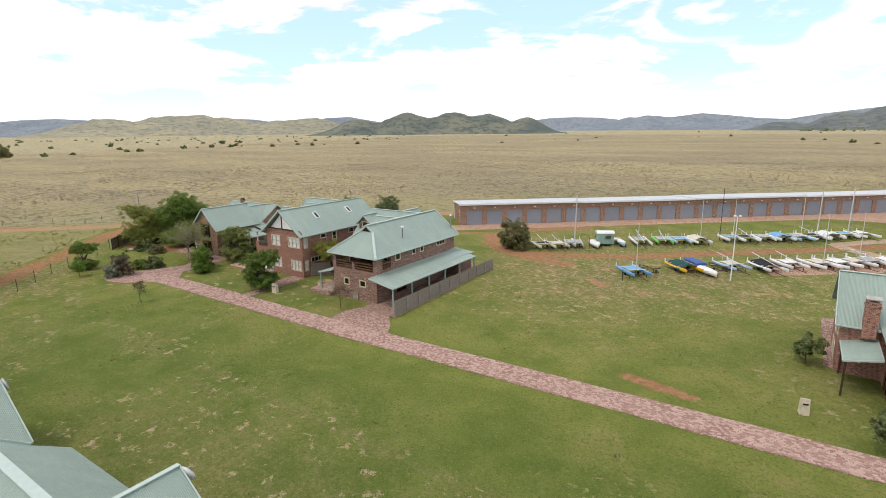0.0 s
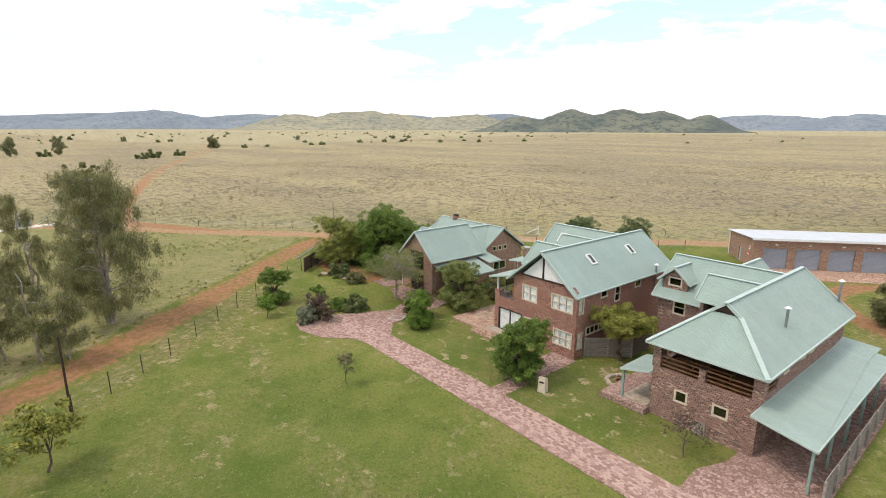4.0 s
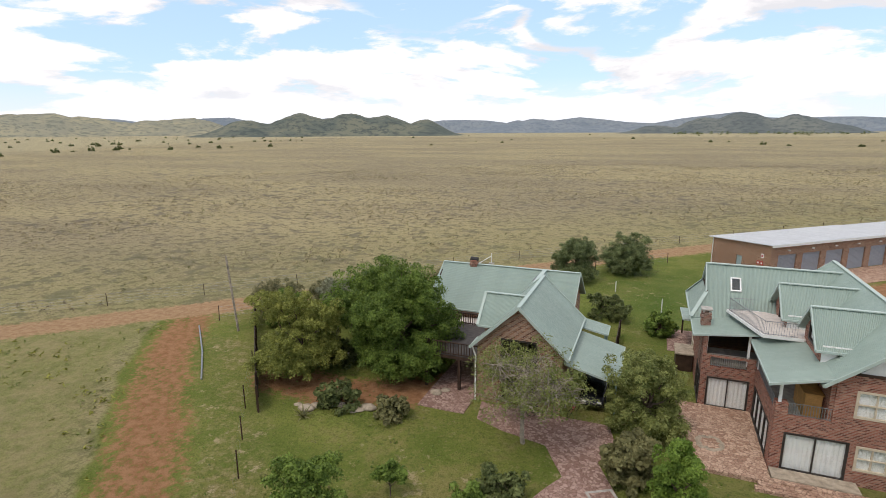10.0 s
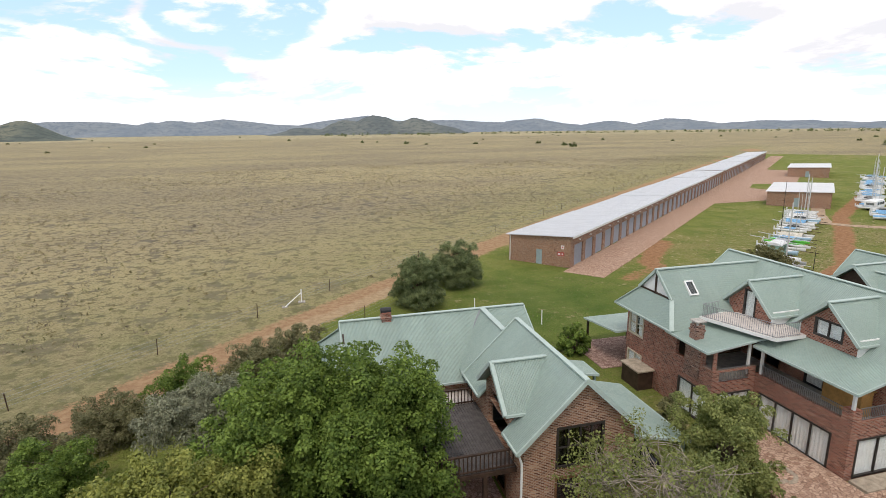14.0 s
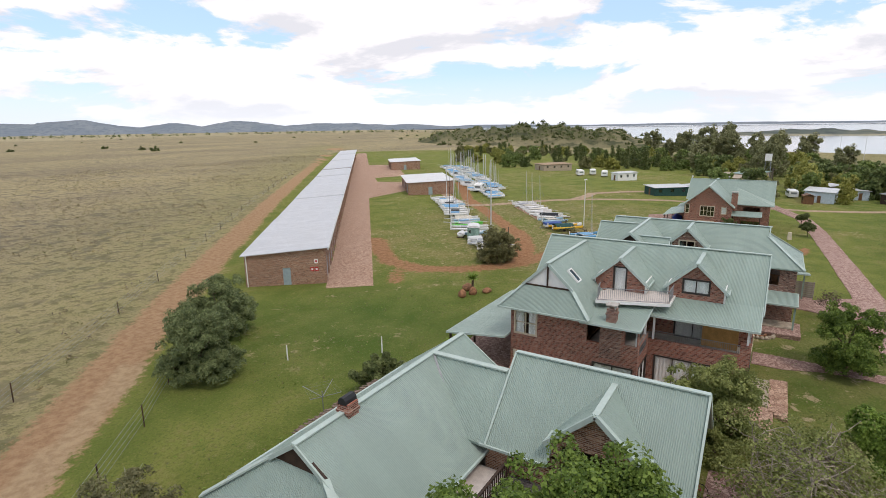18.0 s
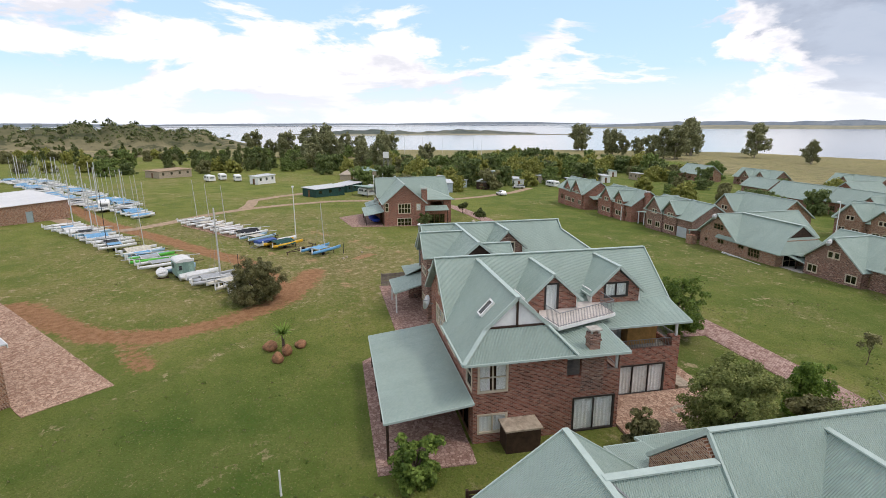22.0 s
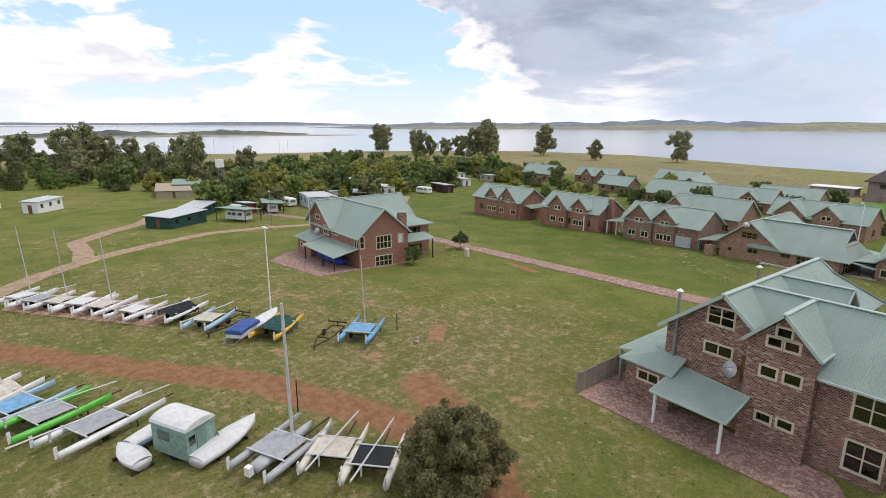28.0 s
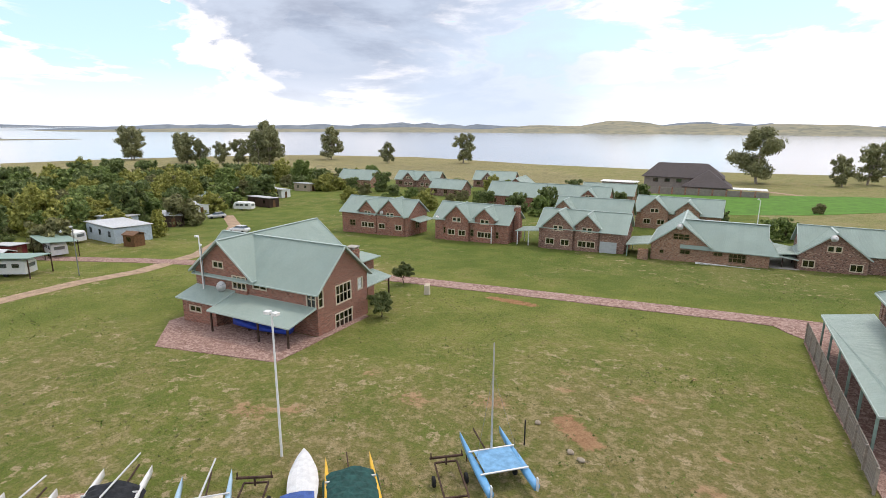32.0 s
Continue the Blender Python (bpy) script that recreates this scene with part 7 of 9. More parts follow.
def rotary_dryer():
    D = thing("rotary_dryer", at(-88.4, 75.2, 15), "folding rotary clothes dryer on the lawn", "clothes dryer")
    part("pole", Geo().tube((0, 0, -0.2), (0, 0, 1.7), 0.03, sides=8), steel, D)
    for k in range(4):
        a = math.pi / 2 * k
        part("arm", Geo().tube((0, 0, 1.3), (1.4 * math.cos(a), 1.4 * math.sin(a), 1.85), 0.02, sides=6), steel, D)
    g = Geo()
    for r in (0.5, 0.8, 1.1, 1.35):
        q = [(r * math.cos(math.pi / 2 * k), r * math.sin(math.pi / 2 * k), 1.3 + 0.55 * r / 1.4) for k in range(5)]
        for a, b in zip(q, q[1:]):
            g.tube(a, b, 0.004, sides=3)
    part("line", g, steel, D)


rotary_dryer()


def grate():
    T = thing("drain_grate", at(-81.7, 46.4, 30), "square steel drain cover framed in pale concrete", "drain cover")
    part("frame", Geo().box(-0.75, -0.6, 0.0, 0.75, -0.45, 0.09).box(-0.75, 0.45, 0, 0.75, 0.6, 0.09).box(-0.75, -0.45, 0, -0.6, 0.45, 0.09).box(0.6, -0.45, 0, 0.75, 0.45, 0.09), concrete, T)
    part("lid", Geo().box(-0.6, -0.45, 0.0, 0.6, 0.45, 0.075), paving_mat, T)


grate()


def bicycle(x, y, deg, frame_mat, label):
    Bk = thing("bicycle", pose(x, y, G(x, y) + 0.06, 12, 0, deg), label, "bicycle", "bicycles")
    for s in (-0.52, 0.52):
        g = Geo()
        turns = [2 * math.pi * i / 20 for i in range(21)]
        g.rings([[(s + (0.33 + 0.02 * math.cos(b)) * math.cos(a), 0.02 * math.sin(b), 0.34 + (0.33 + 0.02 * math.cos(b)) * math.sin(a)) for b in (0.0, 1.257, 2.513, 3.77, 5.027)] for a in turns], close=False)
        w = part("wheel", g, tyre_mat, Bk)
        part("spokes", Geo().tube((s - 0.32, 0, 0.34), (s + 0.32, 0, 0.34), 0.004, sides=3).tube((s, 0, 0.02), (s, 0, 0.66), 0.004, sides=3), steel, w)
    f = Geo()
    for a, b in (((-0.52, 0, 0.34), (-0.1, 0, 0.32)), ((-0.1, 0, 0.32), (0.42, 0, 0.82)), ((-0.2, 0, 0.85), (0.4, 0, 0.85)), ((-0.2, 0, 0.88), (-0.1, 0, 0.32)), ((-0.52, 0, 0.34), (-0.2, 0, 0.82)), ((0.52, 0, 0.34), (0.4, 0, 0.95))):
        f.tube(a, b, 0.02, sides=6)
    part("frame", f, frame_mat, Bk)
    part("saddle", Geo().box(-0.32, -0.06, 0.92, -0.08, 0.06, 0.97), tyre_mat, Bk)
    part("handlebar", Geo().tube((0.38, -0.28, 1.0), (0.38, 0.28, 1.0), 0.015, sides=6), steel, Bk)


bicycle(-86.4, 53.0, 8, black_metal, "dark bicycle leaning by a carport")
bicycle(-84.4, 54.2, 70, paint("bike_red", (0.3, 0.03, 0.03)), "red bicycle parked by a carport")


def car(m, colour, label):
    C = thing("car", m, label, "car", "parked cars")
    rings = []
    for x, zb, zt, w in ((-2.1, 0.35, 0.75, 0.70), (-1.95, 0.28, 0.95, 0.82), (-1.5, 0.25, 1.0, 0.86), (0.9, 0.25, 0.98, 0.86), (1.7, 0.28, 0.86, 0.83), (2.1, 0.35, 0.62, 0.68)):
        rings.append([(x, w * a, zb + (zt - zb) * b) for a, b in ((-0.9, 0), (0.9, 0), (1, 0.4), (0.94, 0.9), (0.8, 1), (-0.8, 1), (-0.94, 0.9), (-1, 0.4))])
    part("body", Geo().rings(rings), colour, C, smooth=True)
    part("cabin", Geo().hexa([(-1.75, -0.74, 0.95), (1.0, -0.74, 0.95), (1.0, 0.74, 0.95), (-1.75, 0.74, 0.95)], [(-1.35, -0.56, 1.42), (0.25, -0.56, 1.42), (0.25, 0.56, 1.42), (-1.35, 0.56, 1.42)]), glass, C)
    part("roof_panel", Geo().box(-1.35, -0.57, 1.40, 0.25, 0.57, 1.45), colour, C)
    for x in (-1.3, 1.3):
        for s in (-1, 1):
            wheel(C, x, s * 0.76, 0.31, 0.2)
    for s in (-1, 1):
        part("headlight", Geo().box(2.0, s * 0.5 - 0.14, 0.58, 2.1, s * 0.5 + 0.14, 0.7), white_paint, C)
    return C


car(pose(-83.3, 57.0, 0.06, 0, 0, -90), paint("car_dark", (0.02, 0.02, 0.025), 0.2), "dark car parked under a carport")
car(at(70.5, 12.5, 60), paint("car_silver", (0.5, 0.5, 0.5), 0.25), "silver car parked beneath trees")
car(at(48, 26, 10), paint("car_white", (0.7, 0.7, 0.7), 0.25), "white car parked by sheds")
B = dinghy(pose(-0.6, 67.6, G(-0.6, 67.6) + 0.35, 0, 0, 8), "white", "blue", 6.2, 1.7, label="long boat under a bright blue cover in a carport")
for o in B.children:
    if o.name.startswith("boat_cover") or o.name.startswith("hull"):
        o.data.materials[0] = paint("cover_bright_blue", (0.02, 0.06, 0.42), 0.6)

strip("concrete_road", [(-150, -30), (-160, -5), (-166.4, 12.4), (-168, 16.6), (-169.2, 20.4), (-169.5, 24)], 2.4, 0.04, pale_slab := plain("pale_concrete", (0.62, 0.59, 0.52), 0.85, vary=0.12), "pale concrete road ending at a farm gate", "road")
F = thing("farm_gate", pose(-169.0, 19.5, 0), "grey steel farm gate with square side panels", "gate")
F["fixed"] = True
for y in (17.6, 22.6):
    part("gate_post", Geo().box(-169.1, y - 0.1, -0.2, -168.9, y + 0.1, 1.9), steel, F)
part("gate_panel", Geo().box(-169.03, 17.72, 0.15, -168.97, 19.9, 1.7), shutter_pale_grey := plain("gate_sheet", (0.34, 0.35, 0.36), 0.6, vary=0.2), F)
part("gate_brace", Geo().beam((-168.9, 20.1, 0.1), (-168.9, 22.4, 1.2), 0.06, 0.08), white_paint, F)

# the plumbing, notice boards and lamp on the end wall of the garages
E = thing("notice_boards", pose(-66.4, 96.1, G(-66.4, 96.1), 0, 0, ROW), "small red and white safety signs on a brick wall", "sign")
for y, z, c in ((0.9, 2.5, white_paint), (0.9, 1.55, red_sign := plain("sign_red", (0.45, 0.03, 0.025), 0.5, vary=0.1)), (1.4, 1.55, red_sign)):
    b = part("board", Geo().box(-0.03, y, z, -0.005, y + 0.42, z + 0.5), c, E)
    part("mark", Geo().box(-0.036, y + 0.1, z + 0.12, -0.031, y + 0.32, z + 0.36), white_paint if c is red_sign else red_sign, b)
E = thing("downpipe", pose(-66.4, 96.1, G(-66.4, 96.1), 0, 0, ROW), "white downpipe on the garage end wall", "downpipe")
part("pipe", Geo().beam((-0.06, 9.0, 0.0), (-0.06, 9.0, 3.6), 0.09, 0.09), white_paint, E)
part("elbow", Geo().beam((-0.06, 9.0, 3.6), (-0.25, 9.2, 3.85), 0.09, 0.09), white_paint, E)
E = thing("pipe_run", pose(-115.3, 52.9, 0), "long grey plastic pipe lying on bare ground", "pipe")
E["fixed"] = True
part("pipe", Geo().tube((-120.6, 57.6, 0.08), (-115.5, 53.0, 0.08), 0.07), steel, E)
part("pipe", Geo().tube((-115.5, 53.0, 0.08), (-111.5, 49.0, 0.08), 0.07), steel, E)

# ---- the second row of houses, sheds and the lakeside ----
def estate_house(x, y, rz, brick, wings, gables, label, walls=None, dishes=(), door=True, base=None):
    """A brick house in its own frame, facing +y. wings: (axis, c, a0, a1, half, ze, zr) closed bodies with roof; gables: fronts (x, half, ze, zr, y0, windows)."""
    z = G(x, y) if base is None else base
    H = thing("house", pose(x, y, z, 0, 0, rz), label, "house", "houses of the second row")
    for axis, c, a0, a1, half, ze, zr in wings:
        w = half - 0.4
        prof = [(0, ze + 0.25), (w, zr - 0.1), (2 * w, ze + 0.25)]
        wins = lambda L, n, zz=0.9: [(L * (i + 0.5) / n - 0.7, zz, L * (i + 0.5) / n + 0.7, zz + 1.2, 2, 2, None, "brown") for i in range(n)]
        if axis == "x":
            L = a1 - a0
            n = max(1, int(L / 4))
            brick_wall(H, (a0, c - w), (a1, c - w), -1.0, ze + 0.2, brick, wins(L, n))
            brick_wall(H, (a1, c - w), (a1, c + w), -1.0, ze, brick, wins(2 * w, 1), prof)
            brick_wall(H, (a1, c + w), (a0, c + w), -1.0, ze + 0.2, brick, wins(L, n))
            brick_wall(H, (a0, c + w), (a0, c - w), -1.0, ze, brick, wins(2 * w, 1), prof)
            gable_roof(H, "x", c, a0 - 0.4, a1 + 0.4, half, ze, zr)
        else:
            L = a1 - a0
            n = max(1, int(L / 4))
            brick_wall(H, (c - w, a0), (c + w, a0), -1.0, ze, brick, wins(2 * w, 1), prof)
            brick_wall(H, (c + w, a0), (c + w, a1), -1.0, ze + 0.2, brick, wins(L, n))
            up = [(w - 0.75, ze + 0.75, w + 0.75, ze + 1.65, 2, 1, None, "brown"), (w - 2.1, 0.9, w - 0.7, 2.0, 2, 2, None), (w + 0.7, 0.9, w + 2.1, 2.0, 2, 2, None, "brown")]
            brick_wall(H, (c + w, a1), (c - w, a1), -1.0, ze, brick, up if w > 2.4 else up[:1], prof)
            brick_wall(H, (c - w, a1), (c - w, a0), -1.0, ze + 0.2, brick, wins(L, n))
            gable_roof(H, "y", c, a0 - 0.4, a1 + 0.4, half, ze, zr)
    for gx, half, ze, zr, y0, y1 in gables:
        w = half - 0.35
        brick_wall(H, (gx + w, y1), (gx - w, y1), -1.0, ze, brick, [(w - 0.8, 3.3, w - 0.05, 4.1, 1, 1, None), (w + 0.05, 3.3, w + 0.8, 4.1, 1, 1, None), (0.5, 0.9, 1.9, 1.9, 2, 1, None), (2 * w - 1.9, 0.9, 2 * w - 0.5, 1.9, 2, 1, None)], [(0, ze + 0.2), (w, zr - 0.12), (2 * w, ze + 0.2)])
        for s in (-1, 1):
            box_part(H, "return_wall", gx + s * w - 0.12, y0, -1.0, gx + s * w + 0.12, y1 - 0.26, ze + 0.1, brick)
        gable_roof(H, "y", gx, y0 - 3.2, y1 + 0.35, half, ze, zr)
    for dx, dy, dz in dishes:
        dish(H, dx, dy, dz, (0.2, 0.9, 0.35), 0.45)
    return H


H = estate_house(22.5, 15.4, 0, brick_red, [("x", -3.5, -7.5, 7.7, 4.2, 3.6, 6.4)], [(-3.8, 3.4, 3.4, 6.7, -1.0, 0.6), (1.4, 2.3, 4.0, 6.3, -1.0, 0.5)], "brick house with double gables and green roof", dishes=[(-2.2, 0.85, 4.0)], base=-2.6)
lean_to(H, [(-9.6, -1, 2.6), (-9.6, -6, 2.6), (-7.2, -6, 3.1), (-7.2, -1, 3.1)], "y", [])
H = estate_house(2.2, 15.0, 0, brick_red, [("x", -3.8, -7.0, 7.2, 4.2, 3.5, 6.3)], [(2.6, 2.6, 3.8, 6.4, -1.0, 0.5), (-2.8, 2.2, 4.2, 6.2, -1.0, 0.4)], "dark red brick house with twin front gables", dishes=[(6.8, -0.1, 3.6)], base=-2.4)
chimney(H, -7.6, -3.0, -0.5, 6.2, 0.9, 0.9, brick_red)
trim(H, "downpipe", [((-4.2, 0.6, 3.0), (-4.2, 0.6, -0.5))], white_paint, 0.14, 0.14)
H = estate_house(-17.2, 15.0, 0, brick_mixed, [("x", -3.6, -7.0, 6.8, 4.2, 3.6, 6.3)], [(3.5, 2.8, 3.8, 6.5, -1.0, 0.6), (-1.2, 2.2, 4.2, 6.3, -1.0, 0.5)], "grey-brown brick house with gables and garage door", base=-2.2)
part("roller_door", Geo().box(-5.9, 0.3, 0, -3.3, 0.36, 2.1), shutter_pale := plain("shutter_pale", (0.42, 0.45, 0.46), 0.5, vary=0.08), H)
lean_to(H, [(7.0, -0.5, 2.8), (11.2, -0.5, 2.4), (11.2, -5, 2.4), (7.0, -5, 2.8)], "y", [])
for px, py in ((10.9, -0.8), (10.9, -4.7), (8.9, -0.8)):
    part("post", Geo().box(px - 0.07, py - 0.07, -0.5, px + 0.07, py + 0.07, 2.4), white_paint, H)


def house_long_roof():
    """The house with the long roof plane and a cross gable at its east end."""
    H = site("house", -35, 12, "tan brick house with long green roof and cross gable", "house", "houses of the second row")
    B, z0 = brick_tan, -3.2
    brick_wall(H, (-28.3, 16.6), (-36.3, 16.6), z0, 0.8, B, [(2.9, 1.6, 5.1, 2.5, 3, 2, None, "brown"), (1.2, -0.7, 1.8, -0.1, 1, 1, None, "brown"), (4.0, -0.5, 5.4, 0.2, 2, 1, None, "brown")], [(0, 0.9), (4.0, 3.85), (8.0, 0.9)])
    brick_wall(H, (-36.3, 16.6), (-43.7, 16.6), z0, 0.8, B, [(2.4, -1.0, 4.6, 0.3, 4, 2, None, "brown"), (0.4, -0.3, 1.6, 0.3, 2, 1, None, "brown")])
    brick_wall(H, (-43.7, 16.6), (-43.7, 8.6), z0, 0.8, B, [(1.2, -1.6, 3.4, 0.4, 2, 2, None)], [(0, 0.8), (1.6, 2.2), (6.4, 2.2), (8, 0.8)])
    brick_wall(H, (-43.7, 8.6), (-36.3, 8.6), z0, 0.8, B)
    brick_wall(H, (-36.3, 8.6), (-36.3, 3.0), z0, 0.8, B)
    brick_wall(H, (-36.3, 3.0), (-28.3, 3.0), z0, 0.8, B, [], [(0, 0.9), (4.0, 3.85), (8.0, 0.9)])
    brick_wall(H, (-28.3, 3.0), (-28.3, 16.6), z0, 0.8, B, [(2, -1.2, 4, 0.2, 2, 2, None), (8, -1.2, 10, 0.2, 2, 2, None)])
    gable_roof(H, "y", -32.3, 2.5, 17.1, 4.5, 0.6, 4.1)
    roof(H, "roof", [(-32.3, 17.1, 0.55), (-44.8, 17.1, 0.55), (-43.4, 14.7, 2.5), (-43.4, 12.6, 4.1), (-32.3, 12.6, 4.1)][::-1], roof_x)
    roof(H, "roof", [(-32.3, 8.1, 0.55), (-44.8, 8.1, 0.55), (-43.4, 10.5, 2.5), (-43.4, 12.6, 4.1), (-32.3, 12.6, 4.1)], roof_x)
    roof(H, "hip_roof", [(-44.8, 17.1, 0.55), (-44.8, 8.1, 0.55), (-43.4, 10.5, 2.5), (-43.4, 14.7, 2.5)], roof_y)
    triangle(H, "gable_panel", [(-43.35, 10.6, 2.52), (-43.35, 12.6, 4.0), (-43.35, 14.6, 2.52)], (0.1, 0, 0), dark_wood)
    trim(H, "ridge_cap", [((-43.6, 12.6, 4.13), (-32.3, 12.6, 4.13))], verge_paint, 0.5, 0.08)
    trim(H, "verge_board", [((-43.45, 12.6, 4.1), (-43.45, 14.8, 2.45)), ((-43.45, 12.6, 4.1), (-43.45, 10.4, 2.45))], verge_paint, 0.09, 0.2)
    lean_to(H, [(-28.2, 16.2, 0.6), (-24.6, 16.2, 0.1), (-24.6, 9.5, 0.1), (-28.2, 9.5, 0.6)], "y", [(-24.8, 16.0, 0.05), (-24.8, 9.8, 0.05)])
    lean_to(H, [(-43.7, 15.6, 0.6), (-47.2, 15.6, 0.1), (-47.2, 6.0, 0.1), (-43.7, 6.0, 0.6)], "y", [(-47.0, 15.3, 0.05), (-47.0, 11.0, 0.05), (-47.0, 6.3, 0.05)], dark_wood)
    dish(H, -32.0, 17.2, 3.6, (-0.2, 0.9, 0.35), 0.45)
    trim(H, "long_pipe", [((-34.5, 17.4, -1.5), (-43.0, 17.9, -1.5)), ((-34.5, 17.3, -1.35), (-43.0, 17.8, -1.35))], white_paint, 0.1, 0.1)
    box_part(H, "porch", -28.0, 16.9, -2.6, -26.6, 17.9, -0.2, B)
    return H


house_long_roof()
H = estate_house(-57.0, 14.6, 0, brick_mixed, [("x", -4.0, -9.0, 9.6, 4.3, 3.0, 6.0)], [(6.0, 4.2, 2.6, 5.9, -1.0, 0.9), (-2.6, 2.4, 3.6, 5.9, -1.0, 0.5)], "brown brick house with wide gables beside a court", dishes=[(6.3, 1.4, 5.2)], base=-1.7)
lean_to(H, [(9.8, 0.6, 2.6), (14.0, 0.6, 2.2), (14.0, -5, 2.2), (9.8, -5, 2.6)], "y", [])
for px, py in ((13.7, 0.3), (13.7, -4.7), (11.6, 0.3)):
    part("post", Geo().box(px - 0.07, py - 0.07, -0.5, px + 0.07, py + 0.07, 2.2), dark_wood, H)
patch("court_paving", [(-47.4, 16.0), (-47.4, 5.0), (-43.9, 5.0), (-43.9, 16.0)], 0.05, concrete, "pale concrete court between houses")
far = [
    (-28.6, -16.4, brick_tan, [("x", -4, -9, 7, 4.2, 3.2, 6.2)], [(3.2, 2.9, 3.6, 6.3, -1, 0.6), (-3.0, 2.5, 3.8, 6.0, -1, 0.6)], "tan brick house with paired gables"),
    (-14.0, -3.2, brick_tan, [("x", -4, -8, 6, 4.4, 3.2, 6.6)], [(4.2, 3.2, 3.4, 6.4, -1, 0.6)], "tan brick house with broad blue-green roof"),
    (15.0, -44.0, brick_red, [("x", -4, -8, 8, 4.8, 3.0, 6.6)], [], "low brick house with steep green roof"),
    (-2.0, -44.0, brick_red, [("x", -4, -9, 8, 4.2, 3.0, 6.2)], [(-4, 2.3, 3.6, 5.6, -1, 0.5)], "brick house with dormer and green roof"),
    (88.0, -66.0, brick_tan, [("x", -4, -8, 7, 4.6, 3.0, 6.4)], [], "lakeside brick house with hipped green roof"),
    (66.0, -76.0, brick_mixed, [("x", -4, -9, 9, 4.2, 2.8, 6.0)], [(-4, 2.6, 3, 5.8, -1, 0.6), (3, 2.6, 3, 5.8, -1, 0.6)], "lakeside house with two gables and veranda"),
    (40.0, -90.0, brick_mixed, [("x", -4, -8, 8, 4.2, 2.8, 6.0)], [(2, 2.6, 3, 5.8, -1, 0.6)], "lakeside house with pale roof"),
    (24.0, -74.0, brick_red, [("y", 0, -8, 4, 4.2, 2.8, 6.0)], [], "lakeside house with gable end"),
    (-8.0, -62.0, brick_tan, [("x", -4, -7, 8, 4.2, 2.8, 5.8)], [], "brick house with dark green roof"),
    (44.0, -58.0, brick_mixed, [("x", -3, -6, 6, 3.8, 2.6, 5.4)], [], "small brick house with green roof"),
]
for x, y, b, wings, gables, lab in far:
    estate_house(x, y, random.uniform(-4, 4), b, wings, gables, lab + " near the lake")


def dark_lodge():
    """The big house with a brown tiled roof and its garden wall, near the water."""
    H = site("house", -26, -118, "large house with brown hipped roof near the water", "house")
    tile = plain("brown_tiles", (0.085, 0.070, 0.068), 0.8, vary=0.3, scale=2)
    plaster = plain("taupe_plaster", (0.25, 0.215, 0.195), 0.85, vary=0.12, scale=1)
    b = -5.6
    part("wall", Geo().box(-38, -126, b - 1, -12, -113, b + 5.6), plaster, H)
    part("wall", Geo().box(-40, -113.2, b - 1, -27, -106.4, b + 3.2), plaster, H)
    r = 10.2 + b
    e = b + 5.4
    for pts in ([(-39, -127, e), (-11, -127, e), (-16, -119.5, r), (-33, -119.5, r)], [(-11, -112, e), (-39, -112, e), (-33, -119.5, r), (-16, -119.5, r)], [(-11, -127, e), (-11, -112, e), (-16, -119.5, r)], [(-39, -112, e), (-39, -127, e), (-33, -119.5, r)]):
        roof(H, "roof", pts, tile, 0.2)
    for pts in ([(-41.5, -105.2, b + 2.9), (-25.5, -105.2, b + 2.9), (-33.5, -113, b + 8.2)], [(-25.5, -105.2, b + 2.9), (-25.5, -119, b + 2.9), (-33.5, -119, b + 8.4), (-33.5, -113, b + 8.2)], [(-41.5, -119, b + 2.9), (-41.5, -105.2, b + 2.9), (-33.5, -113, b + 8.2), (-33.5, -119, b + 8.4)]):
        roof(H, "roof", pts, tile, 0.2)
    for x in (-20, -16, -24):
        part("window", Geo().box(x - 0.9, -113.02, b + 3.4, x + 0.9, -112.9, b + 4.7), glass, H)
    for i in range(9):
        x = -52 + i * 4.2
        part("garden_wall", Geo().box(x, -101.2, b - 0.6, x + 3.7, -100.9, b + 2.6), plaster, H)
        part("pillar", Geo().box(x + 3.7, -101.35, b - 0.6, x + 4.2, -100.75, b + 2.9), brick_red, H)
    part("outhouse", Geo().box(-9.5, -116, b - 1, 3, -110, b + 2.8), plaster, H)
    part("outhouse_roof", Geo().box(-10, -116.5, b + 2.8, 3.5, -109.5, b + 3.0), white_paint, H)
    part("pergola_roof", Geo().box(-52, -112, b + 2.5, -41, -106, b + 2.7), white_paint, H)


dark_lodge()
patch("irrigated_field", [(-20, -52), (-36, -46), (-58, -56), (-92, -84), (-96, -118), (-78, -122), (-50, -112), (-14, -96)], 0.06, plain("bright_turf", (0.085, 0.20, 0.018), 0.95, vary=0.2, scale=0.4), "bright green irrigated turf", "lawn")
strip("shore_track", [(-30, -140), (-46, -132), (-62, -118), (-84, -101), (-120, -78)], 3.0, 0.05, sand_mat, "pale sandy track near the shore", "track")


